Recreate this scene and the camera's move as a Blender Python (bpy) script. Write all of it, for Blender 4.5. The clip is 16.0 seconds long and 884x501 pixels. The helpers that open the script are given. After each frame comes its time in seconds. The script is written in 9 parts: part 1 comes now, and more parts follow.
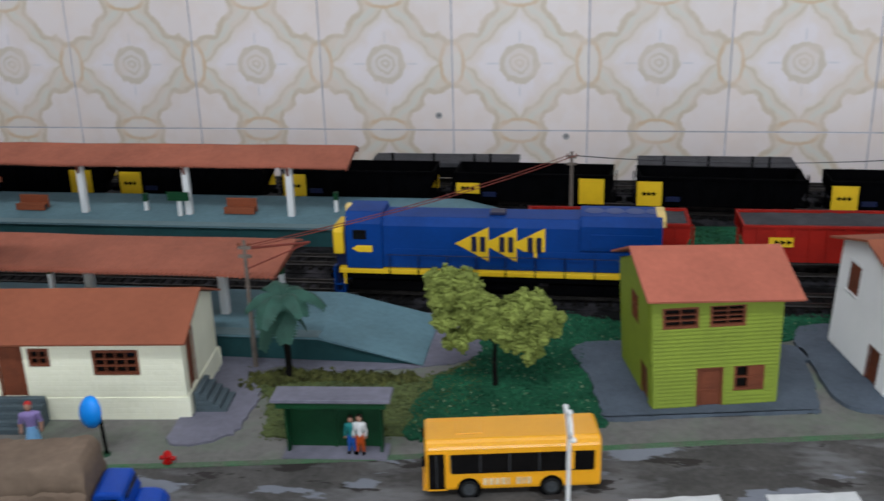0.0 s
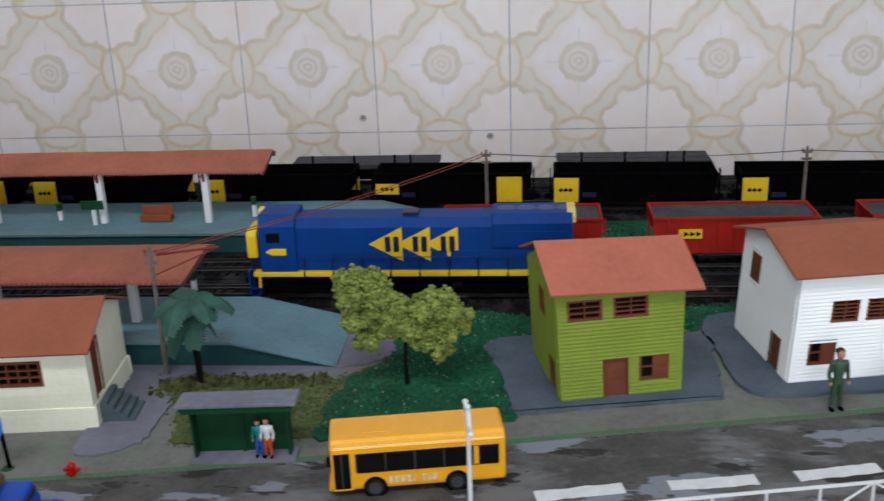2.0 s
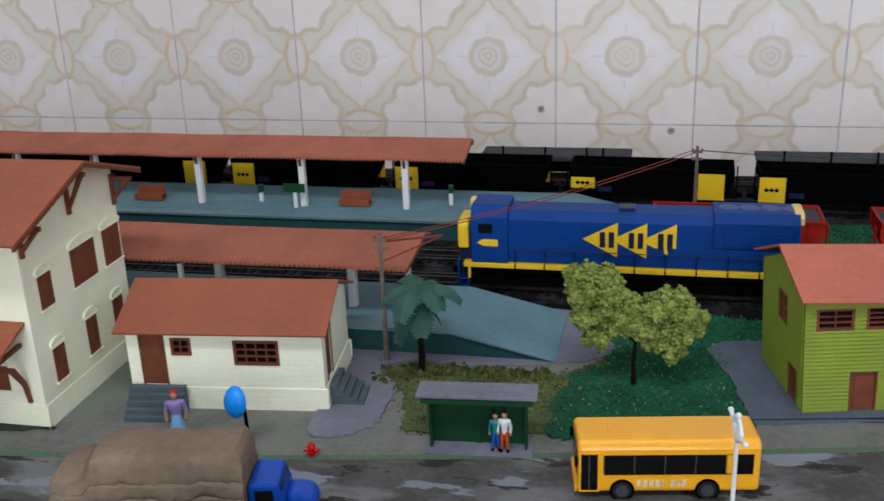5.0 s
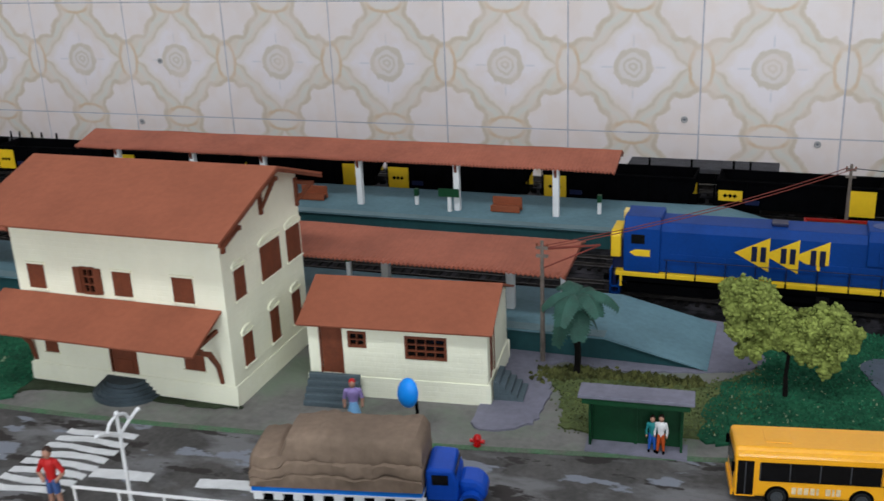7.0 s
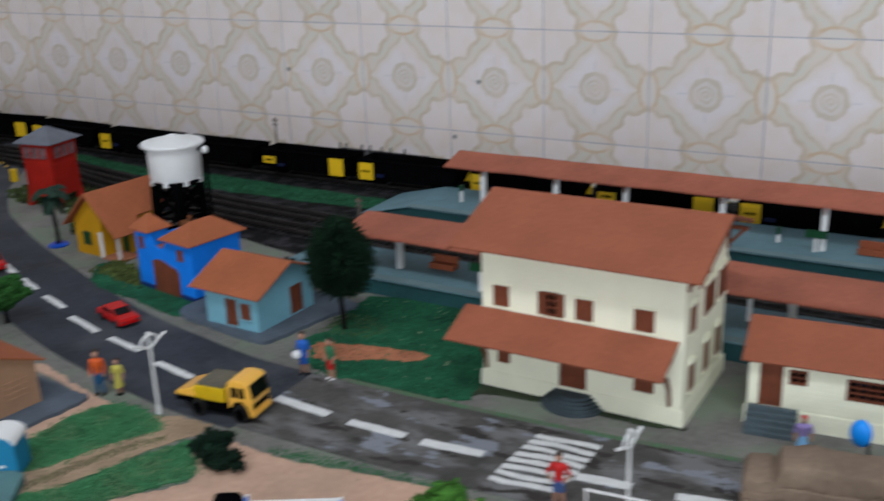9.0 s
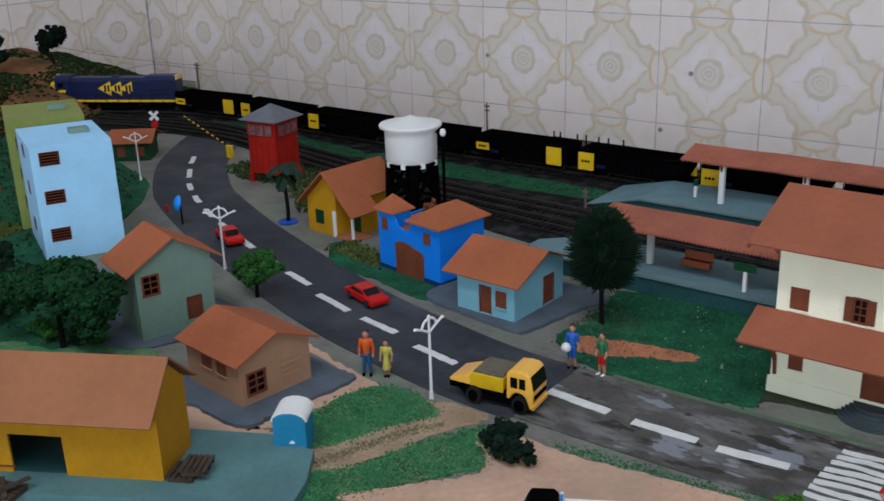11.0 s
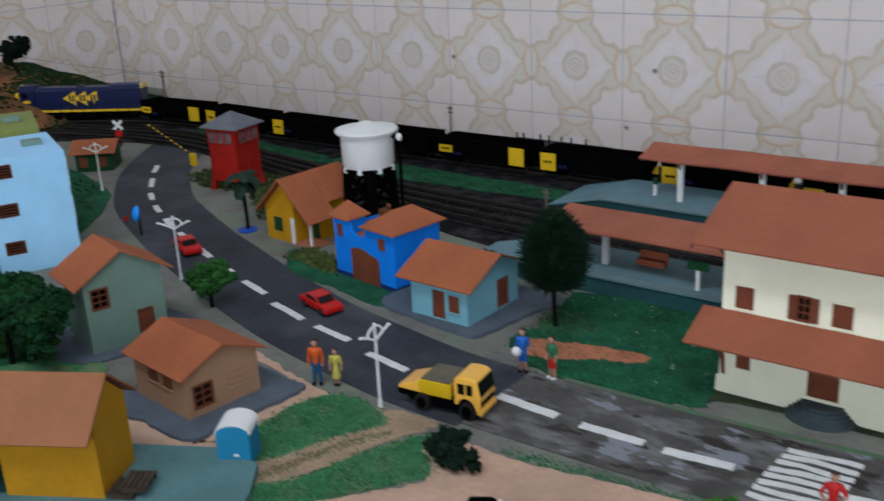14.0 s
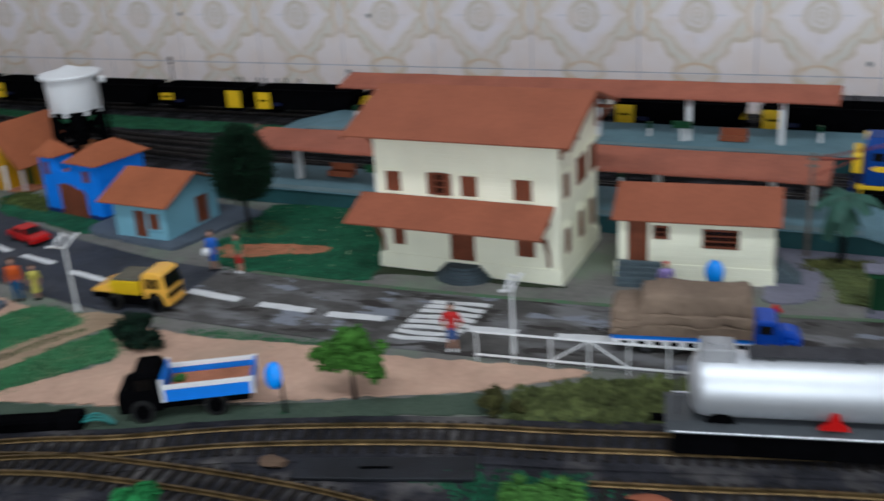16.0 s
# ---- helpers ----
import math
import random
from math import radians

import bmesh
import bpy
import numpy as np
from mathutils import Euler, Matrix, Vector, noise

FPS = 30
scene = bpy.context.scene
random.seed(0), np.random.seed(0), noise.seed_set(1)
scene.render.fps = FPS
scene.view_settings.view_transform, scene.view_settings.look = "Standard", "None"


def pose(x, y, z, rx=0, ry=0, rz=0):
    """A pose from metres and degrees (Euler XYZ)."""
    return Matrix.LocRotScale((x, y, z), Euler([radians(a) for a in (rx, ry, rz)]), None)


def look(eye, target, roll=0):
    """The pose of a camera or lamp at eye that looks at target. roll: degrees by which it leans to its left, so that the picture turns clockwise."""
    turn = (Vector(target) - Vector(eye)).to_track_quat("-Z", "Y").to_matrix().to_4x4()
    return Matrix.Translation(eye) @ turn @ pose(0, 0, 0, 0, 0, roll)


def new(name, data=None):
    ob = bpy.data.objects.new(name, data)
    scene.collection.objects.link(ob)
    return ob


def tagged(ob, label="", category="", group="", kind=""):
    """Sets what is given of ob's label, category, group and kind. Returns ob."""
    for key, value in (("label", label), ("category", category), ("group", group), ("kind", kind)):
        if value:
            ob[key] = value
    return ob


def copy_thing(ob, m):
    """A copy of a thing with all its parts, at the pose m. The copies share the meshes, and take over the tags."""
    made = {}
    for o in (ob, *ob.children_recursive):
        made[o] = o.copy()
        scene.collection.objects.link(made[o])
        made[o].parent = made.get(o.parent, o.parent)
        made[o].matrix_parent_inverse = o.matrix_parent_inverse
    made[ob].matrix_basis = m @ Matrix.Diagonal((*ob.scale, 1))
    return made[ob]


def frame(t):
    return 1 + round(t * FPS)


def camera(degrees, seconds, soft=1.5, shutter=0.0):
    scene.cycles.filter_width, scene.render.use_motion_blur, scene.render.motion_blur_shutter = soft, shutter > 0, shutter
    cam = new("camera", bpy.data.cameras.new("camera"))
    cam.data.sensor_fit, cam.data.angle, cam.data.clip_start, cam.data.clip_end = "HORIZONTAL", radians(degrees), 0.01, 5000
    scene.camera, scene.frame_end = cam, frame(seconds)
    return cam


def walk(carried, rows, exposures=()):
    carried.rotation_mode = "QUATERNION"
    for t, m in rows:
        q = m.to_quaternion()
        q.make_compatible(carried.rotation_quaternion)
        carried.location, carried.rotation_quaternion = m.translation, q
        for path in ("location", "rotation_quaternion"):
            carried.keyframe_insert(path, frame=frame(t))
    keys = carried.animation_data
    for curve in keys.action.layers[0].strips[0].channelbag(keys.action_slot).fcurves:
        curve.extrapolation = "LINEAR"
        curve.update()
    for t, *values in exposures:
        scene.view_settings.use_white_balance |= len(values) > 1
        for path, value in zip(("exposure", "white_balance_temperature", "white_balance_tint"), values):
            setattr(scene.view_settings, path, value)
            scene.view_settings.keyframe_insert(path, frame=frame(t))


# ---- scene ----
cam = camera(47.8, 16.0, 1.5, 0.7)
PATH = [
    (0, (0.12, -0.041, 0.253), (-0.164, 1.819, -0.426), -1.6),
    (0.5, (0.14, -0.041, 0.253), (-0.076, 1.828, -0.426), -2.0),
    (1, (0.152, -0.041, 0.252), (-0.013, 1.832, -0.429), -2.2),
    (1.5, (0.154, -0.041, 0.253), (-0.002, 1.834, -0.424), -2.4),
    (2, (0.141, -0.041, 0.251), (-0.037, 1.832, -0.425), -2.2),
    (2.5, (0.121, -0.042, 0.252), (-0.092, 1.827, -0.426), -2.2),
    (3, (0.102, -0.042, 0.254), (-0.156, 1.822, -0.423), -2.1),
    (3.5, (0.086, -0.043, 0.252), (-0.211, 1.811, -0.437), -1.8),
    (5.8, (0.078, -0.04, 0.253), (-0.441, 1.771, -0.42), -2.8),
    (6, (0.076, -0.042, 0.256), (-0.476, 1.762, -0.408), -2.9),
    (6.5, (0.068, -0.056, 0.262), (-0.538, 1.728, -0.41), -2.8),
    (7, (0.065, -0.077, 0.268), (-0.574, 1.694, -0.41), -2.5),
    (7.5, (0.061, -0.103, 0.278), (-0.621, 1.652, -0.395), -2.0),
    (8, (0.027, -0.143, 0.298), (-0.732, 1.58, -0.377), -1.7),
    (8.5, (-0.01, -0.166, 0.318), (-0.892, 1.51, -0.325), -2.1),
    (9, (-0.06, -0.193, 0.316), (-1.023, 1.43, -0.345), -2.2),
    (9.5, (-0.099, -0.208, 0.313), (-1.144, 1.355, -0.368), -2.6),
    (10, (-0.124, -0.215, 0.312), (-1.228, 1.312, -0.357), -2.4),
    (10.2, (-0.134, -0.22, 0.31), (-1.26, 1.295, -0.351), -2.1),
    (12.3, (-0.171, -0.237, 0.313), (-1.363, 1.219, -0.365), -2.3),
    (12.5, (-0.171, -0.234, 0.315), (-1.37, 1.218, -0.359), -2.5),
    (13, (-0.17, -0.229, 0.315), (-1.375, 1.221, -0.353), -2.5),
    (13.5, (-0.161, -0.22, 0.316), (-1.354, 1.241, -0.349), -2.6),
    (14, (-0.141, -0.212, 0.312), (-1.287, 1.283, -0.358), -2.9),
    (14.5, (-0.112, -0.215, 0.302), (-1.189, 1.319, -0.395), -3.0),
    (15, (-0.085, -0.236, 0.295), (-1.108, 1.325, -0.425), -2.9),
    (15.5, (-0.054, -0.25, 0.288), (-1.02, 1.341, -0.442), -3.2),
    (16, (-0.019, -0.253, 0.283), (-0.813, 1.429, -0.453), -3.9),
]
walk(cam, [(t, look(eye, target, roll)) for t, eye, target, roll in PATH], [(0, -0.08, 6430, 8.5), (3.5, -0.06, 6430, 8.5), (6.5, 0.0, 6450, 8.5), (8, -0.02, 6450, 8.5), (10, -0.18, 6350, 8.5), (12.5, -0.2, 6300, 8), (16, -0.22, 6250, 8)])

# ---------- world and lights ----------
world = bpy.data.worlds.new("room_air")
scene.world = world
world.use_nodes = True
world.node_tree.nodes["Background"].inputs[0].default_value = (0.80, 0.86, 1.0, 1)
world.node_tree.nodes["Background"].inputs[1].default_value = 0.012


def area_lamp(name, eye, target, sx, sy, watts, colour):
    data = bpy.data.lights.new(name, "AREA")
    data.shape, data.size, data.size_y, data.energy, data.color = "RECTANGLE", sx, sy, watts, colour
    ob = new(name, data)
    ob.matrix_world = look(eye, target)
    return ob


area_lamp("ceiling_tube_light", (-0.10, -0.60, 1.70), (-0.20, 0.35, 0), 1.8, 0.30, 25.4, (0.87, 0.92, 0.98))
area_lamp("window_daylight", (1.66, -0.95, 0.80), (-0.4, 0.3, 0), 1.2, 1.2, 9.6, (0.84, 0.91, 1.0))
area_lamp("south_window_daylight", (0.35, -2.56, 0.62), (-0.25, 0.4, 0.05), 1.7, 1.2, 41.8, (0.86, 0.92, 0.98))


# ---------- materials ----------
def mat(name, col, rough=0.6, var=0.12, scale=60.0, bump=0.15, metal=0.0, dark=None, spots=0.0, coat=0.0, island=0.0, spec=None):
    """A painted or natural surface: base colour, two scales of variation, fine relief."""
    spec = spec if spec is not None else (0.2 if rough >= 0.9 else 0.4)
    m = bpy.data.materials.new(name)
    m.use_nodes = True
    nt = m.node_tree
    bs = nt.nodes["Principled BSDF"]
    tc = nt.nodes.new("ShaderNodeTexCoord")
    n1 = nt.nodes.new("ShaderNodeTexNoise")
    n1.inputs["Scale"].default_value, n1.inputs["Detail"].default_value = scale, 6
    n2 = nt.nodes.new("ShaderNodeTexNoise")
    n2.inputs["Scale"].default_value, n2.inputs["Detail"].default_value = scale * 9, 3
    for n in (n1, n2):
        nt.links.new(tc.outputs["Object"], n.inputs["Vector"])
    ramp = nt.nodes.new("ShaderNodeMapRange")
    ramp.inputs["From Min"].default_value, ramp.inputs["From Max"].default_value = 0.3, 0.7
    nt.links.new(n1.outputs["Fac"], ramp.inputs["Value"])
    mix = nt.nodes.new("ShaderNodeMix")
    mix.data_type = "RGBA"
    d = dark or tuple(c * (1 - 2 * var) for c in col)
    mix.inputs[6].default_value = (*d, 1)
    mix.inputs[7].default_value = (*col, 1)
    nt.links.new(ramp.outputs[0], mix.inputs[0])
    mix2 = nt.nodes.new("ShaderNodeMix")
    mix2.data_type, mix2.blend_type = "RGBA", "OVERLAY"
    mix2.inputs[0].default_value = min(1.0, var * 1.6 + spots)
    nt.links.new(mix.outputs[2], mix2.inputs[6])
    nt.links.new(n2.outputs["Color" if spots > 0.4 else "Fac"], mix2.inputs[7])
    last = mix2.outputs[2]
    if island:
        geo = nt.nodes.new("ShaderNodeNewGeometry")
        hsv = nt.nodes.new("ShaderNodeHueSaturation")
        mr = nt.nodes.new("ShaderNodeMapRange")
        mr.inputs["To Min"].default_value, mr.inputs["To Max"].default_value = 1 - island, 1 + island
        nt.links.new(geo.outputs["Random Per Island"], mr.inputs["Value"])
        nt.links.new(mr.outputs[0], hsv.inputs["Value"])
        nt.links.new(last, hsv.inputs["Color"])
        last = hsv.outputs[0]
    nt.links.new(last, bs.inputs["Base Color"])
    bs.inputs["Roughness"].default_value, bs.inputs["Metallic"].default_value = rough, metal
    bs.inputs["Coat Weight"].default_value = coat
    bs.inputs["Specular IOR Level"].default_value = spec
    if bump:
        b = nt.nodes.new("ShaderNodeBump")
        b.inputs["Strength"].default_value, b.inputs["Distance"].default_value = bump, 0.0008
        nt.links.new(n2.outputs["Fac"], b.inputs["Height"])
        nt.links.new(b.outputs[0], bs.inputs["Normal"])
    return m


M_EARTH = mat("earth_paint", (0.208, 0.200, 0.186), 0.9, 0.2, 25, 0.5, spec=0.25)
M_ASPHALT = mat("asphalt_paint", (0.0385, 0.0440, 0.0590), 0.75, 0.20, 22, 0.4, spec=0.3)
M_LINE = mat("road_line_white", (0.72, 0.72, 0.72), 0.7, 0.08, 200, 0.3)
M_GRASS = mat("green_flock", (0.019, 0.118, 0.058), 0.95, 0.3, 40, 1.0, dark=(0.009, 0.052, 0.027), spots=0.3, spec=0.15)
M_MEADOW = mat("light_green_flock", (0.056, 0.210, 0.085), 0.95, 0.25, 40, 1.0, dark=(0.044, 0.160, 0.072), spots=0.2, spec=0.15)
M_OLIVE = mat("olive_flock", (0.108, 0.132, 0.046), 0.95, 0.3, 45, 1.0, dark=(0.066, 0.088, 0.034), spots=0.3)
M_SAND = mat("sand_paint", (0.58, 0.375, 0.275), 0.9, 0.12, 25, 0.5, spec=0.25)
M_SALMON = mat("pink_soil", (0.4698, 0.1825, 0.0992), 0.95, 0.18, 60, 0.7)
M_BALLAST = mat("ballast", (0.0077, 0.0073, 0.0081), 0.95, 0.3, 90, 1.2, spots=0.3, spec=0.12)
M_PAVE = mat("grey_cardboard_pavement", (0.096, 0.121, 0.157), 0.85, 0.15, 40, 0.3)
M_PATH = mat("grey_purple_paving", (0.205, 0.200, 0.252), 0.9, 0.15, 30, 0.4)
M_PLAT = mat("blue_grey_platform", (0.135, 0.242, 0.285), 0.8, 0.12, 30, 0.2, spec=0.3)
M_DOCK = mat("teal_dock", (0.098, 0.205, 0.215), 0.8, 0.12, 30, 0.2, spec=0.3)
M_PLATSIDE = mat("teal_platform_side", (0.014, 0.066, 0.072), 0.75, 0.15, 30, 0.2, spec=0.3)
M_ROOF = mat("terracotta_card", (0.3135, 0.0956, 0.05), 0.85, 0.10, 30, 0.3, spec=0.3)
M_ROOFO = mat("orange_terracotta_card", (0.352, 0.104, 0.043), 0.85, 0.10, 30, 0.3, spec=0.3)
M_ROOFW = mat("tan_terracotta_card", (0.3036, 0.1219, 0.0568), 0.85, 0.08, 20, 0.3, spec=0.3)
M_ROOFD = mat("terracotta_edge", (0.173, 0.0382, 0.0179), 0.8, 0.1, 60, 0.2)
M_CANOPY = mat("terracotta_canopy_sheet", (0.3683, 0.11, 0.0637), 0.75, 0.14, 26, 0.25)
M_TILE = mat("terracotta_corrugated", (0.465, 0.132, 0.082), 0.75, 0.1, 40, 0.25)
M_CREAM = mat("cream_paint", (0.90, 0.885, 0.70), 0.75, 0.06, 30, 0.35)
M_BROWN = mat("brown_joinery", (0.173, 0.0424, 0.0156), 0.7, 0.15, 120, 0.2)
M_STEPL = mat("blue_grey_steps", (0.0857, 0.1173, 0.1357), 0.8, 0.15, 60, 0.2)
M_STEP = mat("slate_grey_steps", (0.0449, 0.0637, 0.076), 0.8, 0.15, 60, 0.2)
M_LIME = mat("lime_green_siding", (0.192, 0.2546, 0.0148), 0.65, 0.08, 40, 0.15)
M_WHITE = mat("white_paint", (0.76, 0.76, 0.76), 0.6, 0.05, 40, 0.15)
M_GLASS = mat("dark_window", (0.0038, 0.0031, 0.0031), 0.2, 0.2, 200, 0.0, spec=0.35)
M_LBLUE = mat("light_blue_paint", (0.192, 0.4289, 0.5315), 0.7, 0.07, 40, 0.2)
M_BLUE = mat("strong_blue_paint", (0.006, 0.205, 0.82), 0.65, 0.08, 40, 0.2, spec=0.25)
M_YELLOW = mat("ochre_yellow_paint", (0.440, 0.212, 0.004), 0.7, 0.10, 30, 0.2, spec=0.25)
M_REDP = mat("red_paint", (0.355, 0.0125, 0.0065), 0.65, 0.14, 60, 0.2, spec=0.18)
M_SLATE = mat("grey_roof", (0.1357, 0.1449, 0.173), 0.75, 0.1, 60, 0.2)
M_SAGE = mat("sage_green_paint", (0.173, 0.2692, 0.2255), 0.75, 0.08, 30, 0.2)
M_TAN = mat("tan_paint", (0.3683, 0.2063, 0.1219), 0.75, 0.08, 30, 0.2)
M_SKY = mat("pale_blue_paint", (0.37, 0.68, 0.98), 0.65, 0.06, 30, 0.15)
M_PEA = mat("olive_green_paint", (0.2303, 0.279, 0.0681), 0.7, 0.1, 30, 0.2)
M_LOCO = mat("loco_blue", (0.0011, 0.040, 0.215), 0.5, 0.1, 50, 0.05, spec=0.14)
M_LOCOD = mat("loco_dark_blue", (0.0024, 0.0066, 0.0424), 0.4, 0.1, 50, 0.05)
M_SIGNAL = mat("signal_yellow", (0.7841, 0.4903, 0.0103), 0.5, 0.06, 80, 0.05)
M_BUS = mat("bus_orange", (0.86, 0.385, 0.012), 0.3, 0.05, 60, 0.03, coat=0.3)
M_BLACK = mat("black_plastic", (0.0020, 0.0020, 0.0026), 0.85, 0.3, 80, 0.15, spec=0.02)
M_COAL = mat("grey_wagon_load", (0.0594, 0.0585, 0.0655), 0.9, 0.2, 90, 0.6, spec=0.2)
M_STEEL = mat("rail_steel", (0.2692, 0.1778, 0.0769), 0.35, 0.35, 120, 0.1, metal=0.8)
M_BALLAST2 = mat("blue_grey_ballast", (0.0382, 0.0382, 0.0466), 0.95, 0.3, 90, 1.2, spots=0.3, spec=0.12)
M_SKIRT = mat("dull_silver", (0.0947, 0.1037, 0.1127), 0.42, 0.08, 60, 0.05, metal=0.6)
M_SLEEPF = mat("dusty_sleeper", (0.0251, 0.0211, 0.0195), 0.85, 0.3, 90, 0.3, spec=0.15)
M_SLEEPER = mat("dark_sleeper", (0.0066, 0.0052, 0.0048), 0.85, 0.25, 120, 0.3, spec=0.15)
M_RAILD = mat("dull_rail", (0.0449, 0.0382, 0.0349), 0.55, 0.3, 120, 0.1, metal=0.5)
M_WOOD = mat("weathered_wood", (0.1357, 0.0813, 0.0508), 0.85, 0.2, 120, 0.4)
M_POLE = mat("grey_pole_timber", (0.175, 0.140, 0.118), 0.85, 0.25, 120, 0.4)
M_TRUNK = mat("dark_trunk", (0.0052, 0.0038, 0.0031), 0.9, 0.2, 150, 0.5, spec=0.2)
M_LEAFY = mat("yellow_green_foam", (0.245, 0.290, 0.070), 0.95, 0.2, 120, 0.4, island=0.22, spec=0.15)
M_LEAFD = mat("dark_green_foliage", (0.0045, 0.0227, 0.0095), 0.95, 0.25, 120, 0.6, island=0.4, spec=0.2)
M_LEAFM = mat("mid_green_foam", (0.0283, 0.1127, 0.0219), 0.95, 0.2, 120, 0.6, island=0.35, spec=0.2)
M_LEAFL = mat("bright_green_foam", (0.1173, 0.2692, 0.0424), 0.95, 0.2, 120, 0.6, island=0.25)
M_PALM = mat("palm_green", (0.030, 0.092, 0.067), 0.65, 0.2, 120, 0.3, island=0.25, spec=0.3)
M_DGREEN = mat("bottle_green_paint", (0.0038, 0.0551, 0.0179), 0.55, 0.15, 60, 0.1, spec=0.3)
M_TARP = mat("brown_tarpaulin", (0.228, 0.160, 0.114), 0.85, 0.16, 34, 0.35)
M_TRUCKB = mat("truck_blue", (0.005, 0.066, 0.44), 0.35, 0.08, 60, 0.05, spec=0.28)
M_BEDB = mat("truck_bed_blue", (0.009, 0.205, 0.78), 0.5, 0.08, 60, 0.05, spec=0.25)
M_DUMP = mat("dumper_yellow", (0.76, 0.485, 0.010), 0.35, 0.08, 60, 0.05)
M_DUMPO = mat("dumper_orange_yellow", (0.90, 0.475, 0.070), 0.3, 0.06, 60, 0.04, coat=0.2)
M_CAR = mat("car_red", (0.500, 0.0065, 0.0065), 0.35, 0.06, 60, 0.02, coat=0.08, spec=0.2)
M_RUBBER = mat("black_rubber", (0.0038, 0.0038, 0.0038), 0.8, 0.2, 200, 0.1)
M_SILVER = mat("silver_paint", (0.72, 0.74, 0.77), 0.50, 0.04, 60, 0.02, metal=0.75)
M_SKIN = mat("painted_skin", (0.40, 0.21, 0.145), 0.7, 0.08, 200, 0.1)
M_TURQ = mat("turquoise_plastic", (0.0103, 0.2015, 0.3885), 0.5, 0.08, 80, 0.1)
M_ORANGE = mat("orange_paint", (0.5939, 0.0902, 0.0103), 0.6, 0.1, 80, 0.1)
M_DARKGREY = mat("dark_grey", (0.0382, 0.0382, 0.0424), 0.7, 0.2, 80, 0.2)
M_PLASTER = mat("white_plaster", (0.76, 0.76, 0.75), 0.9, 0.04, 8, 0.2)
M_FLOOR = mat("floor_tile", (0.35, 0.30, 0.26), 0.5, 0.1, 8, 0.1)
M_DARKSLATE = mat("dark_slate_plate", (0.0141, 0.0156, 0.0203), 0.55, 0.25, 60, 0.3, spec=0.3)
M_ROCK = mat("orange_earth_hill", (0.300, 0.125, 0.055), 0.95, 0.3, 14, 1.0, dark=(0.085, 0.050, 0.022), spec=0.2)
M_HEDGE = mat("hill_green_flock", (0.016, 0.046, 0.013), 0.95, 0.3, 60, 1.0, island=0.45, spec=0.15)



def weathered_asphalt():
    """Dark brown-black road paint with worn, pale blue-grey patches."""
    m = mat("weathered_asphalt", (0.100, 0.094, 0.089), 0.8, 0.25, 40, 0.5, spec=0.3)
    nt = m.node_tree
    bs = nt.nodes["Principled BSDF"]
    base = bs.inputs["Base Color"].links[0].from_socket
    tc = nt.nodes.new("ShaderNodeTexCoord")
    mp = nt.nodes.new("ShaderNodeMapping")
    mp.inputs["Scale"].default_value = (0.55, 1.25, 1)
    nt.links.new(tc.outputs["Object"], mp.inputs[0])
    for scale, lo, hi, col in ((34, 0.50, 0.62, (0.158, 0.155, 0.158)), (48, 0.585, 0.61, (0.033, 0.028, 0.026)), (30, 0.580, 0.600, (0.205, 0.218, 0.252))):
        n = nt.nodes.new("ShaderNodeTexNoise")
        n.inputs["Scale"].default_value, n.inputs["Detail"].default_value, n.inputs["Roughness"].default_value = scale, 5, 0.6
        nt.links.new(mp.outputs[0], n.inputs["Vector"])
        mr = nt.nodes.new("ShaderNodeMapRange")
        mr.inputs["From Min"].default_value, mr.inputs["From Max"].default_value = lo, hi
        nt.links.new(n.outputs["Fac"], mr.inputs["Value"])
        mx = nt.nodes.new("ShaderNodeMix")
        mx.data_type = "RGBA"
        nt.links.new(mr.outputs[0], mx.inputs[0])
        nt.links.new(base, mx.inputs[6])
        mx.inputs[7].default_value = (*col, 1)
        base = mx.outputs[2]
    nt.links.new(base, bs.inputs["Base Color"])
    return m


M_WORN = weathered_asphalt()


def coursed(m, pitch, strength, long_=0.0):
    """Shallow horizontal courses scored into painted card, broken up by the brush."""
    nt = m.node_tree
    bs = nt.nodes["Principled BSDF"]
    tc = nt.nodes.new("ShaderNodeTexCoord")
    br = nt.nodes.new("ShaderNodeTexBrick")
    rot = nt.nodes.new("ShaderNodeMapping")
    rot.inputs["Rotation"].default_value = (radians(90), 0, 0)
    nt.links.new(tc.outputs["Object"], rot.inputs[0])
    warp = nt.nodes.new("ShaderNodeTexNoise")
    warp.inputs["Scale"].default_value = 55
    nt.links.new(tc.outputs["Object"], warp.inputs["Vector"])
    add = nt.nodes.new("ShaderNodeVectorMath")
    add.operation = "MULTIPLY_ADD"
    nt.links.new(warp.outputs["Color"], add.inputs[0])
    add.inputs[1].default_value = (0.0012, 0.0012, 0.0012)
    nt.links.new(rot.outputs[0], add.inputs[2])
    nt.links.new(add.outputs[0], br.inputs["Vector"])
    br.inputs["Scale"].default_value = 1.0
    br.inputs["Brick Width"].default_value, br.inputs["Row Height"].default_value = long_ or pitch * 4, pitch
    br.inputs["Mortar Size"].default_value, br.inputs["Mortar Smooth"].default_value = pitch * 0.14, 0.6
    b = nt.nodes.new("ShaderNodeBump")
    b.inputs["Strength"].default_value, b.inputs["Distance"].default_value = strength, 0.0006
    b.invert = True
    nt.links.new(br.outputs["Fac"], b.inputs["Height"])
    old = bs.inputs["Normal"].links[0].from_node
    nt.links.new(old.outputs[0], b.inputs["Normal"])
    nt.links.new(b.outputs[0], bs.inputs["Normal"])


coursed(M_CREAM, 0.0030, 0.20)


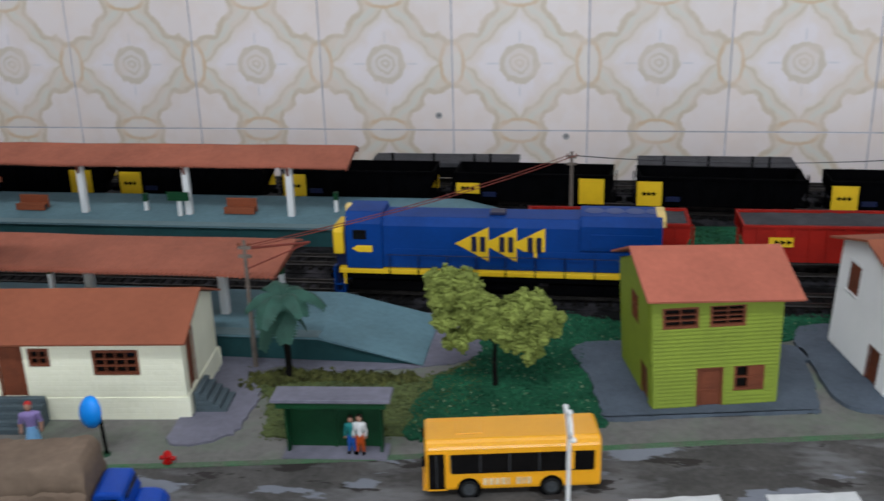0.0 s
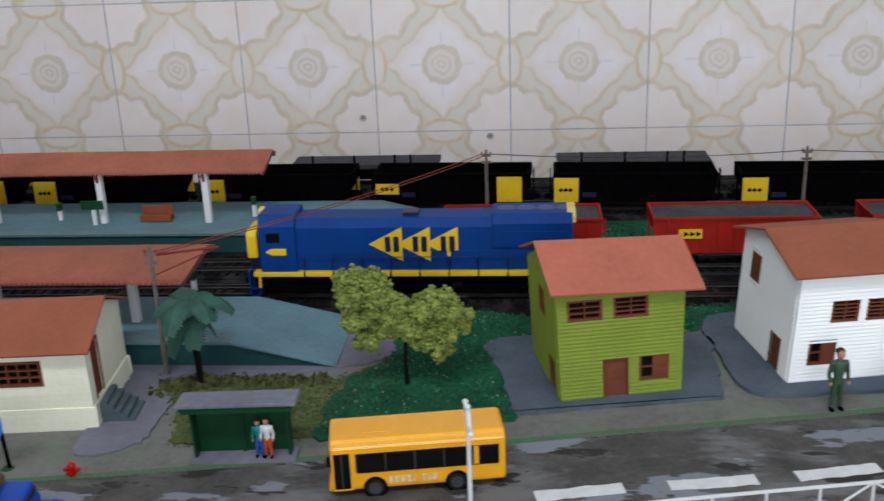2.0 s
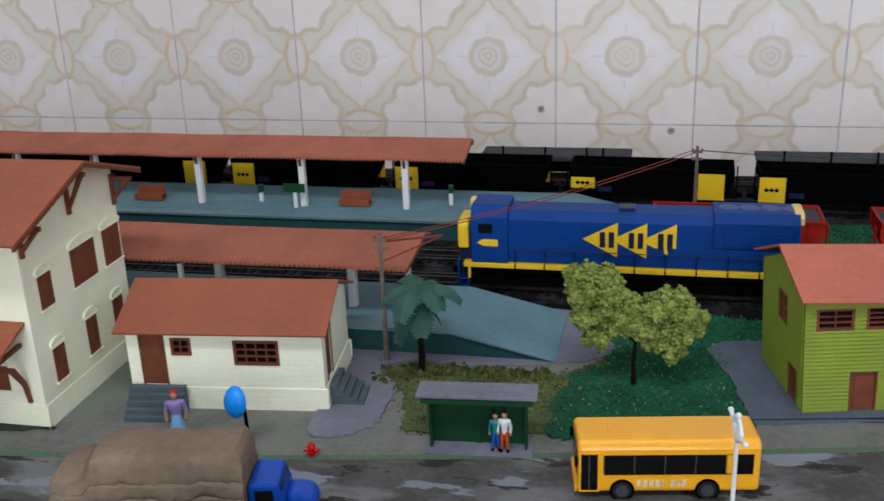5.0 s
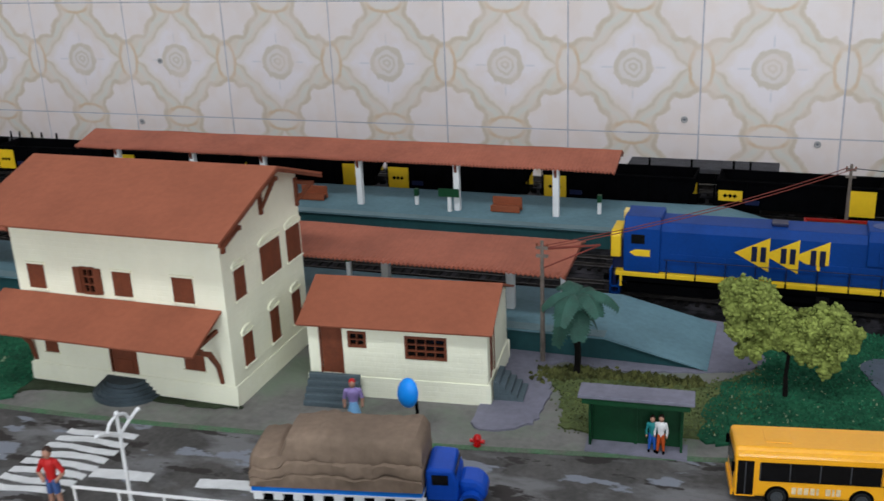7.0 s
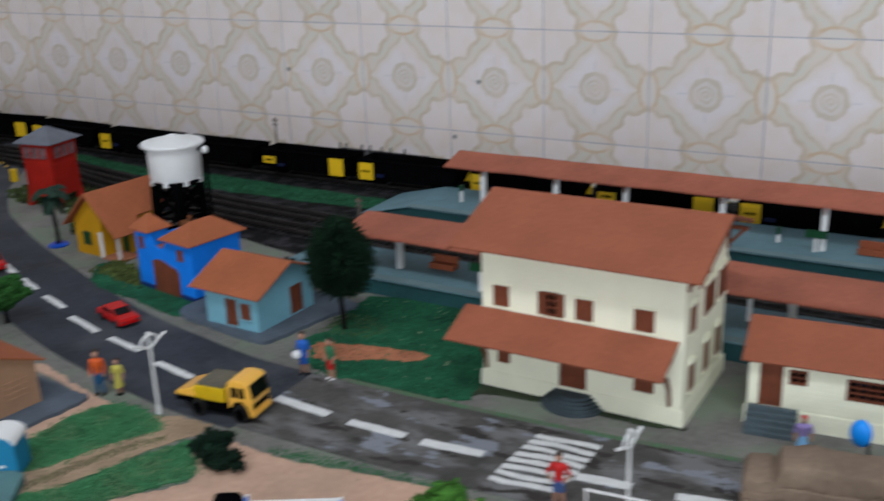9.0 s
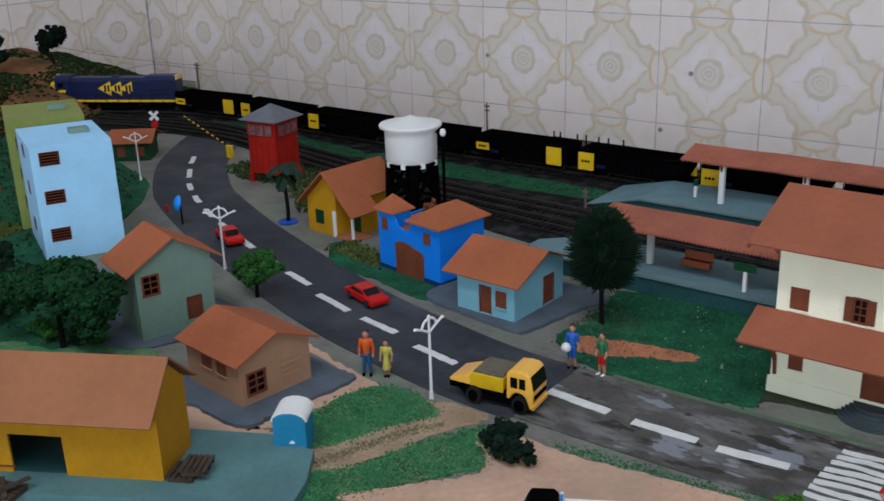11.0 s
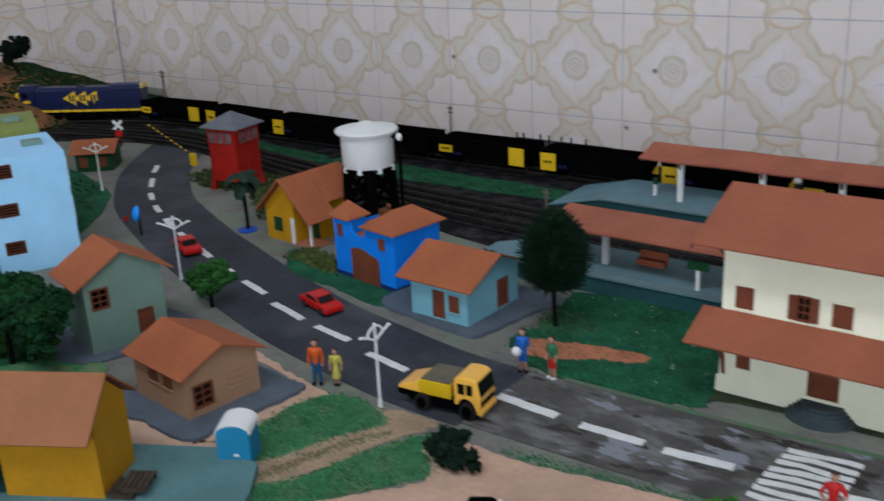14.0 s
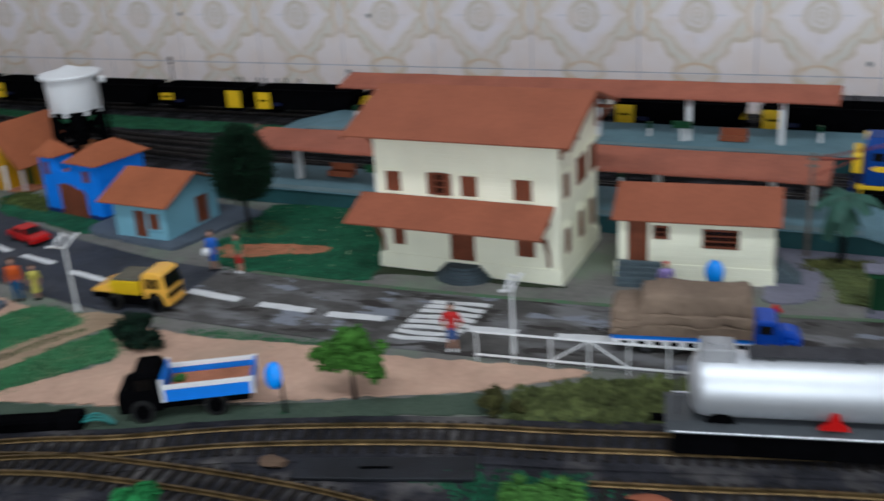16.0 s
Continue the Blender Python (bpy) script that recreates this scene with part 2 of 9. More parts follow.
def bare_patches(m, scale, lo, hi, col):
    """Worn places where the ground shows through the flock."""
    nt = m.node_tree
    bs = nt.nodes["Principled BSDF"]
    base = bs.inputs["Base Color"].links[0].from_socket
    tc = nt.nodes.new("ShaderNodeTexCoord")
    n = nt.nodes.new("ShaderNodeTexNoise")
    n.inputs["Scale"].default_value, n.inputs["Detail"].default_value, n.inputs["Roughness"].default_value = scale, 6, 0.65
    nt.links.new(tc.outputs["Object"], n.inputs["Vector"])
    mr = nt.nodes.new("ShaderNodeMapRange")
    mr.inputs["From Min"].default_value, mr.inputs["From Max"].default_value = lo, hi
    nt.links.new(n.outputs["Fac"], mr.inputs["Value"])
    mx = nt.nodes.new("ShaderNodeMix")
    mx.data_type = "RGBA"
    nt.links.new(mr.outputs[0], mx.inputs[0])
    nt.links.new(base, mx.inputs[6])
    mx.inputs[7].default_value = (*col, 1)
    nt.links.new(mx.outputs[2], bs.inputs["Base Color"])


bare_patches(M_MEADOW, 34, 0.46, 0.86, (0.26, 0.20, 0.125))
bare_patches(M_ASPHALT, 13, 0.48, 0.72, (0.074, 0.078, 0.090))
bare_patches(M_ASPHALT, 40, 0.56, 0.66, (0.040, 0.043, 0.052))
bare_patches(M_BALLAST, 46, 0.46, 0.62, (0.036, 0.034, 0.039))
bare_patches(M_EARTH, 21, 0.46, 0.64, (0.165, 0.198, 0.150))
bare_patches(M_PAVE, 55, 0.56, 0.70, (0.088, 0.112, 0.145))
bare_patches(M_BALLAST2, 20, 0.50, 0.66, (0.125, 0.115, 0.112))
bare_patches(M_BALLAST2, 31, 0.57, 0.66, (0.012, 0.012, 0.016))
bare_patches(M_SAND, 22, 0.50, 0.80, (0.44, 0.31, 0.225))


def tile_material():
    """Glazed wall tile: cream with a beige rosette, an ogee diamond of beige-green ribbon and pale corner scallops."""
    m = bpy.data.materials.new("patterned_glazed_tile")
    m.use_nodes = True
    nt = m.node_tree
    N, L = nt.nodes, nt.links
    bs = N["Principled BSDF"]
    tc = N.new("ShaderNodeTexCoord")
    sep = N.new("ShaderNodeSeparateXYZ")
    L.new(tc.outputs["Object"], sep.inputs[0])

    def mth(op, a, b=None, c=None):
        n = N.new("ShaderNodeMath")
        n.operation = op
        for k, v in enumerate((a, b, c)):
            if v is None:
                continue
            if isinstance(v, (int, float)):
                n.inputs[k].default_value = v
            else:
                L.new(v, n.inputs[k])
        return n.outputs[0]

    u = mth("ABSOLUTE", mth("MULTIPLY", sep.outputs[0], 1 / 0.075))
    v = mth("ABSOLUTE", mth("MULTIPLY", sep.outputs[2], 1 / 0.075))
    nz = N.new("ShaderNodeTexNoise")
    nz.inputs["Scale"].default_value, nz.inputs["Detail"].default_value = 95, 4
    L.new(tc.outputs["Object"], nz.inputs["Vector"])
    wob = mth("MULTIPLY", mth("SUBTRACT", nz.outputs["Fac"], 0.5), 0.13)

    def hyp(a, b):
        return mth("SQRT", mth("ADD", mth("MULTIPLY", a, a), mth("MULTIPLY", b, b)))

    def band(x, centre, width):
        return mth("MINIMUM", 1.0, mth("MAXIMUM", 0.0, mth("SUBTRACT", 1.4, mth("DIVIDE", mth("ABSOLUTE", mth("SUBTRACT", x, centre)), width))))

    def below(x, edge, soft_=0.03):
        return mth("MINIMUM", 1.0, mth("MAXIMUM", 0.0, mth("DIVIDE", mth("SUBTRACT", edge, x), soft_)))

    def layer(base, fac, c):
        n = N.new("ShaderNodeMix")
        n.data_type = "RGBA"
        L.new(fac, n.inputs[0])
        if isinstance(base, tuple):
            n.inputs[6].default_value = (*base, 1)
        else:
            L.new(base, n.inputs[6])
        n.inputs[7].default_value = (*c, 1)
        return n.outputs[2]

    r = mth("ADD", hyp(u, v), wob)
    cu, cv = mth("SUBTRACT", 1.0, u), mth("SUBTRACT", 1.0, v)
    waves = mth("MULTIPLY", mth("COSINE", mth("MULTIPLY", mth("ARCTAN2", cv, cu), 10.0)), 0.035)
    corner = mth("ADD", mth("ADD", hyp(cu, cv), wob), waves)
    dia = mth("ADD", mth("ADD", u, v), mth("ADD", wob, mth("MULTIPLY", mth("COSINE", mth("MULTIPLY", mth("SUBTRACT", u, v), 11.0)), 0.025)))
    c = layer((0.690, 0.612, 0.535), band(dia, 0.98, 0.07), (0.665, 0.640, 0.585))
    c = layer(c, below(dia, 0.80, 0.05), (0.750, 0.680, 0.655))
    c = layer(c, below(dia, 0.72, 0.10), (0.775, 0.715, 0.735))
    c = layer(c, mth("MULTIPLY", band(dia, 0.83, 0.030), 0.75), (0.600, 0.520, 0.425))
    c = layer(c, below(corner, 0.63), (0.775, 0.700, 0.690))
    c = layer(c, below(corner, 0.40, 0.25), (0.780, 0.690, 0.660))
    c = layer(c, mth("MULTIPLY", band(corner, 0.66, 0.042), 0.8), (0.585, 0.490, 0.385))
    # half rings where the diamond meets the tile's edges
    eu = hyp(mth("DIVIDE", cu, 0.17), mth("DIVIDE", v, 0.33))
    ev = hyp(mth("DIVIDE", cv, 0.17), mth("DIVIDE", u, 0.33))
    for e, s_ in ((eu, v), (ev, u)):
        c = layer(c, mth("MULTIPLY", below(e, 0.95, 0.25), 0.75), (0.735, 0.670, 0.640))
        c = layer(c, mth("MULTIPLY", mth("MULTIPLY", band(mth("ADD", e, mth("MULTIPLY", wob, 3.0)), 1.0, 0.15), below(s_, 0.36, 0.14)), 0.9), (0.640, 0.475, 0.320))
    # rosette
    c = layer(c, below(r, 0.31, 0.03), (0.610, 0.540, 0.465))
    c = layer(c, below(r, 0.225, 0.03), (0.700, 0.640, 0.620))
    c = layer(c, mth("MULTIPLY", band(r, 0.13, 0.02), 0.7), (0.575, 0.505, 0.420))
    c = layer(c, mth("MULTIPLY", band(r, 0.05, 0.02), 0.7), (0.575, 0.505, 0.420))
    ray = mth("MULTIPLY", below(mth("MINIMUM", u, v), 0.02, 0.012), below(mth("ABSOLUTE", mth("SUBTRACT", r, 0.40)), 0.11, 0.06))
    c = layer(c, mth("MULTIPLY", ray, 0.55), (0.560, 0.565, 0.620))
    smudge = N.new("ShaderNodeTexNoise")
    smudge.inputs["Scale"].default_value, smudge.inputs["Detail"].default_value = 38, 4
    world_at = N.new("ShaderNodeNewGeometry")
    L.new(world_at.outputs["Position"], smudge.inputs["Vector"])
    c = layer(c, mth("MULTIPLY", below(mth("SUBTRACT", 1.0, smudge.outputs["Fac"]), 0.53, 0.16), 0.45), (0.735, 0.630, 0.575))
    info = N.new("ShaderNodeObjectInfo")
    hsv = N.new("ShaderNodeHueSaturation")
    L.new(mth("MULTIPLY_ADD", info.outputs["Random"], 0.06, 0.97), hsv.inputs["Value"])
    L.new(c, hsv.inputs["Color"])
    L.new(hsv.outputs[0], bs.inputs["Base Color"])
    bs.inputs["Roughness"].default_value = 0.32
    return m


M_WALLTILE = tile_material()
M_GROUT = mat("tile_grout", (0.56, 0.545, 0.60), 0.9, 0.15, 60, 0.2)


# ---------- mesh helpers ----------
class Mesh:
    """Collects vertices and faces; each face carries a material slot."""

    def __init__(self):
        self.v, self.f, self.m = [], [], []

    def add(self, v, f, m=0):
        k = len(self.v)
        self.v += [tuple(p) for p in v]
        self.f += [tuple(i + k for i in q) for q in f]
        self.m += [m] * len(f)
        return self

    def box(self, x0, x1, y0, y1, z0, z1, m=0, tf=None):
        v = [(x0, y0, z0), (x1, y0, z0), (x1, y1, z0), (x0, y1, z0), (x0, y0, z1), (x1, y0, z1), (x1, y1, z1), (x0, y1, z1)]
        if tf is not None:
            v = [tf @ Vector(p) for p in v]
        return self.add(v, [(0, 3, 2, 1), (4, 5, 6, 7), (0, 1, 5, 4), (1, 2, 6, 5), (2, 3, 7, 6), (3, 0, 4, 7)], m)

    def prism(self, pts, a, b, axis="z", m=0):
        """A closed outline pushed from a to b along an axis; pts are the two other coordinates in order."""
        put = {"z": lambda p, t: (p[0], p[1], t), "y": lambda p, t: (p[0], t, p[1]), "x": lambda p, t: (t, p[0], p[1])}[axis]
        n = len(pts)
        v = [put(p, a) for p in pts] + [put(p, b) for p in pts]
        area = sum(pts[i][0] * pts[(i + 1) % n][1] - pts[(i + 1) % n][0] * pts[i][1] for i in range(n))
        flip = (area > 0) != (axis == "y")
        flip = flip == (b > a)
        f = [tuple(range(n)), tuple(range(2 * n - 1, n - 1, -1))] + [(i, i + n, (i + 1) % n + n, (i + 1) % n) for i in range(n)]
        if flip:
            f = [q[::-1] for q in f]
        return self.add(v, f, m)

    def cyl(self, p0, p1, r0, r1=None, n=10, m=0):
        r1 = r0 if r1 is None else r1
        p0, p1 = Vector(p0), Vector(p1)
        d = (p1 - p0).normalized()
        a = d.orthogonal().normalized()
        b = d.cross(a)
        v = []
        for p, r in ((p0, r0), (p1, r1)):
            v += [p + r * (math.cos(2 * math.pi * i / n) * a + math.sin(2 * math.pi * i / n) * b) for i in range(n)]
        f = [tuple(range(n - 1, -1, -1)), tuple(range(n, 2 * n))] + [(i, (i + 1) % n, (i + 1) % n + n, i + n) for i in range(n)]
        return self.add(v, f, m)

    def tube(self, pts, r, n=6, m=0):
        """A round bar bent through the points."""
        v, f = [], []
        for i, p in enumerate(pts):
            d = (pts[min(i + 1, len(pts) - 1)] - pts[max(i - 1, 0)]).normalized()
            a = d.cross(Vector((0.31, 0.27, 0.91))).normalized()
            c = d.cross(a)
            v += [p + r * (math.cos(2 * math.pi * k / n) * a + math.sin(2 * math.pi * k / n) * c) for k in range(n)]
        for i in range(len(pts) - 1):
            f += [(i * n + k, i * n + (k + 1) % n, (i + 1) * n + (k + 1) % n, (i + 1) * n + k) for k in range(n)]
        f += [tuple(range(n - 1, -1, -1)), tuple(range((len(pts) - 1) * n, len(pts) * n))]
        return self.add(v, f, m)

    def lathe(self, prof, n=20, m=0, c=(0, 0, 0)):
        """prof: (radius, z) from bottom to top."""
        v, f = [], []
        for r, z in prof:
            v += [(c[0] + r * math.cos(2 * math.pi * i / n), c[1] + r * math.sin(2 * math.pi * i / n), c[2] + z) for i in range(n)]
        for k in range(len(prof) - 1):
            f += [(k * n + i, k * n + (i + 1) % n, (k + 1) * n + (i + 1) % n, (k + 1) * n + i) for i in range(n)]
        f += [tuple(range(n - 1, -1, -1)), tuple(range((len(prof) - 1) * n, len(prof) * n))]
        return self.add(v, f, m)

    def blob(self, c, rx, ry, rz, jit=0.0, sub=1, m=0, rng=random):
        v, f = ICO[sub]
        out = []
        for p in v:
            k = 1 + rng.uniform(-jit, jit)
            out.append((c[0] + p[0] * rx * k, c[1] + p[1] * ry * k, c[2] + p[2] * rz * k))
        return self.add(out, f, m)


def _ico(sub):
    bm = bmesh.new()
    bmesh.ops.create_icosphere(bm, subdivisions=sub, radius=1)
    v = [tuple(p.co) for p in bm.verts]
    f = [tuple(q.index for q in face.verts) for face in bm.faces]
    bm.free()
    return v, f


ICO = {1: _ico(1), 2: _ico(2), 3: _ico(3)}


def data_of(name, me, mats):
    d = bpy.data.meshes.new(name)
    d.from_pydata(me.v, [], me.f)
    for mt in mats if isinstance(mats, (list, tuple)) else [mats]:
        d.materials.append(mt)
    d.polygons.foreach_set("material_index", me.m)
    d.update()
    return d


def smooth(d, angle=40):
    d.polygons.foreach_set("use_smooth", [True] * len(d.polygons))
    d.set_sharp_from_angle(angle=radians(angle))


def part(name, me, mats, parent=None, label="", bevel=0.0, soft=False, at=None):
    d = data_of(name, me, mats)
    if soft:
        smooth(d)
    ob = new(name, d)
    ob.parent = parent
    if at is not None:
        ob.matrix_basis = at
    if label:
        ob["label"] = label
    if bevel:
        b = ob.modifiers.new("edge", "BEVEL")
        b.width, b.segments, b.limit_method, b.angle_limit = bevel, 2, "ANGLE", radians(35)
    return ob


def thing(name, label, category, x, y, z=0.0, rz=0.0, group="", kind=""):
    ob = new(name)
    ob.empty_display_size = 0.01
    ob.matrix_basis = pose(x, y, z, 0, 0, rz)
    return tagged(ob, label, category, group, kind)


def spline(pts, closed=False, step=6):
    """A smooth line through the points."""
    out, n = [], len(pts)
    for i in range(n if closed else n - 1):
        p = [Vector(pts[(i + k) % n] if closed else pts[min(max(i + k, 0), n - 1)]) for k in (-1, 0, 1, 2)]
        for s in range(step):
            t = s / step
            out.append(0.5 * (2 * p[1] + (p[2] - p[0]) * t + (2 * p[0] - 5 * p[1] + 4 * p[2] - p[3]) * t * t + (3 * p[1] - p[0] - 3 * p[2] + p[3]) * t ** 3))
    if not closed:
        out.append(Vector(pts[-1]))
    return out


def patch(name, pts, z, thick, mt, label, category="ground", jit=0.0012, rounded=True, kind="structure", seed=1):
    """A flat layer on the base board with an uneven outline."""
    rng = random.Random(seed)
    line = spline([(*p, 0) for p in pts], True, 8) if rounded else [Vector((*p, 0)) for p in pts]
    line = [(p.x + rng.uniform(-jit, jit), p.y + rng.uniform(-jit, jit)) for p in line]
    me = Mesh().prism(line, z - thick, z)
    ob = part(name, me, mt)
    return tagged(ob, label, category, kind=kind)


def inside(p, poly):
    x, y = p
    c = False
    for i in range(len(poly)):
        (x1, y1), (x2, y2) = poly[i - 1], poly[i]
        if (y1 > y) != (y2 > y) and x < (x2 - x1) * (y - y1) / (y2 - y1) + x1:
            c = not c
    return c


def tufts(name, poly, z, count, size, mt, label, seed=2, spread=0.0032):
    """Flock tufts strewn over an outline."""
    rng = random.Random(seed)
    xs, ys = [p[0] for p in poly], [p[1] for p in poly]
    me, k = Mesh(), 0
    while k < count:
        p = (rng.uniform(min(xs), max(xs)), rng.uniform(min(ys), max(ys)))
        if not inside(p, poly):
            continue
        k += 1
        p = (p[0] + rng.gauss(0, spread), p[1] + rng.gauss(0, spread))
        low = z if inside(p, poly) else 0.0006
        s = size * rng.uniform(0.4, 1.2)
        a = rng.uniform(0, 6.28)
        v = [(p[0] + s * math.cos(a + q), p[1] + s * math.sin(a + q), low - 0.0004) for q in (0, 2.1, 4.2)]
        v.append((p[0] + rng.uniform(-s, s) * 0.5, p[1] + rng.uniform(-s, s) * 0.5, low + s * rng.uniform(0.5, 1.3)))
        me.add(v, [(0, 1, 3), (1, 2, 3), (2, 0, 3)])
    return tagged(part(name, me, mt), label, "grass", kind="stuff")


def wall_mesh(me, x0, x1, z0, z1, openings, y0, y1, m=0, gable=None):
    """An upright panel along x between y0 and y1, with openings (x0, x1, z0, z1) cut through and an optional gable up to a peak."""
    xs = sorted({round(q, 6) for q in (x0, x1, *[o[0] for o in openings], *[o[1] for o in openings])})
    zs = sorted({round(q, 6) for q in (z0, z1, *[o[2] for o in openings], *[o[3] for o in openings])})
    nx, nz = len(xs) - 1, len(zs) - 1
    full = {(i, j) for i in range(nx) for j in range(nz) if not any(o[0] < (xs[i] + xs[i + 1]) / 2 < o[1] and o[2] < (zs[j] + zs[j + 1]) / 2 < o[3] for o in openings)}
    ids, v, f = {}, [], []

    def vid(i, j, k):
        if (i, j, k) not in ids:
            ids[i, j, k] = len(v)
            v.append((xs[i], (y0, y1)[k], zs[j]))
        return ids[i, j, k]

    for i, j in sorted(full):
        f.append((vid(i, j, 0), vid(i + 1, j, 0), vid(i + 1, j + 1, 0), vid(i, j + 1, 0)))
        f.append((vid(i, j, 1), vid(i, j + 1, 1), vid(i + 1, j + 1, 1), vid(i + 1, j, 1)))
        if (i - 1, j) not in full:
            f.append((vid(i, j, 0), vid(i, j + 1, 0), vid(i, j + 1, 1), vid(i, j, 1)))
        if (i + 1, j) not in full:
            f.append((vid(i + 1, j, 0), vid(i + 1, j, 1), vid(i + 1, j + 1, 1), vid(i + 1, j + 1, 0)))
        if (i, j - 1) not in full:
            f.append((vid(i, j, 0), vid(i, j, 1), vid(i + 1, j, 1), vid(i + 1, j, 0)))
        if (i, j + 1) not in full and not (gable and j + 1 == nz):
            f.append((vid(i, j + 1, 0), vid(i + 1, j + 1, 0), vid(i + 1, j + 1, 1), vid(i, j + 1, 1)))
    if gable:
        a, b = len(v), len(v) + 1
        v += [((x0 + x1) / 2, y0, gable), ((x0 + x1) / 2, y1, gable)]
        f.append((*[vid(i, nz, 0) for i in range(nx + 1)], a))
        f.append((*[vid(i, nz, 1) for i in range(nx, -1, -1)], b))
        f.append((vid(nx, nz, 0), vid(nx, nz, 1), b, a))
        f.append((vid(0, nz, 1), vid(0, nz, 0), a, b))
    return me.add(v, f, m)


# ---------- room ----------
WALL_Y, CORNER_X = 1.06, -1.926
tagged(part("wall_north", Mesh().box(-2.05, 1.75, WALL_Y, WALL_Y + 0.15, -0.85, 1.75), M_PLASTER), "tiled back wall of the room", "wall", kind="structure")
tagged(part("wall_west", Mesh().box(CORNER_X - 0.15, CORNER_X, -2.6, WALL_Y - 0.001, -0.85, 1.75), M_PLASTER), "tiled side wall meeting the back wall in a corner", "wall", kind="structure")
east = wall_mesh(Mesh(), -2.6, WALL_Y - 0.001, -0.85, 1.75, [(-1.60, -0.30, 0.15, 1.40)], -0.15, 0.0)
tagged(part("wall_east", east, M_PLASTER, at=pose(1.7, 0, 0, 0, 0, 90)), "plain white side wall with a window opening", "wall", kind="structure")
south = wall_mesh(Mesh(), CORNER_X - 0.15, 1.85, -0.85, 1.75, [(-0.55, 1.25, 0.0, 1.25)], -2.75, -2.6)
tagged(part("wall_south", south, M_PLASTER), "plain white wall with a wide window opening", "wall", kind="structure")
tagged(part("floor", Mesh().box(-2.05, 1.85, -2.75, 1.2, -0.95, -0.85), M_FLOOR), "room floor below the layout table", "floor", kind="structure")
tagged(part("ceiling", Mesh().box(-2.05, 1.85, -2.75, 1.2, 1.75, 1.85), M_PLASTER), "white ceiling", "ceiling", kind="structure")

# base board of the layout, on the wall side of the room
tagged(part("ground", Mesh().prism([(CORNER_X + 0.004, -0.13), (1.45, -0.13), (1.45, 0.850), (-1.54, 0.850), (-1.66, 0.95), (CORNER_X + 0.004, 0.95)], -0.03, 0.0), M_EARTH), "brown-grey painted base board of the model landscape", "ground", kind="structure")
tagged(part("table_frame", Mesh().box(CORNER_X + 0.02, 1.42, -0.1, 0.84, -0.12, -0.03).box(-1.8, -1.72, -0.08, 0.0, -0.85, -0.12).box(1.3, 1.38, -0.08, 0.0, -0.85, -0.12).box(-0.2, -0.12, -0.08, 0.0, -0.85, -0.12), M_WOOD), "wooden frame and legs under the base board", "table")

# ---------- road ----------
ROAD = [(0.95, 0.545), (0.75, 0.475), (0.55, 0.418), (0.40, 0.384), (0.30, 0.362), (0.20, 0.344), (0.10, 0.325), (-0.06, 0.297), (-0.20, 0.279), (-0.31, 0.270), (-0.42, 0.267), (-0.52, 0.268), (-0.60, 0.281), (-0.68, 0.299), (-0.78, 0.332), (-0.86, 0.362), (-0.93, 0.39), (-1.037, 0.44), (-1.09, 0.474), (-1.152, 0.524), (-1.192, 0.565), (-1.235, 0.62), (-1.275, 0.68), (-1.33, 0.78)]
road_line = spline([(*p, 0) for p in ROAD], False, 8)


def ribbon(line, off_a, off_b, z0, z1):
    """A strip beside a line, with thickness."""
    me = Mesh()
    v = []
    for i, p in enumerate(line):
        d = (line[min(i + 1, len(line) - 1)] - line[max(i - 1, 0)]).normalized()
        nrm = Vector((-d.y, d.x, 0))
        v += [p + nrm * off_a + Vector((0, 0, z1)), p + nrm * off_b + Vector((0, 0, z1)), p + nrm * off_a + Vector((0, 0, z0)), p + nrm * off_b + Vector((0, 0, z0))]
    f = []
    for i in range(len(line) - 1):
        a, b = 4 * i, 4 * i + 4
        f += [(a, a + 1, b + 1, b), (a + 2, a, b, b + 2), (a + 1, a + 3, b + 3, b + 1)]
    return me.add(v, f)


def along(line, s):
    """Place and heading at s metres along a line."""
    for a, b in zip(line, line[1:]):
        d = (b - a).length
        if s <= d:
            return a.lerp(b, s / d if d else 0), math.atan2(b.y - a.y, b.x - a.x)
        s -= d
    d = line[-1] - line[-2]
    return line[-1].copy(), math.atan2(d.y, d.x)


worn_from = min(range(len(road_line)), key=lambda i: abs(road_line[i].x + 0.475))
tagged(part("road", ribbon(road_line[worn_from:], -0.047, 0.041, -0.001, 0.0008), M_ASPHALT), "smooth dark slate road", "road", kind="structure")
tagged(part("road", ribbon(road_line[:worn_from + 1], -0.047, 0.0365, -0.001, 0.0008), M_WORN), "weathered dark road with pale worn patches", "road", kind="structure")

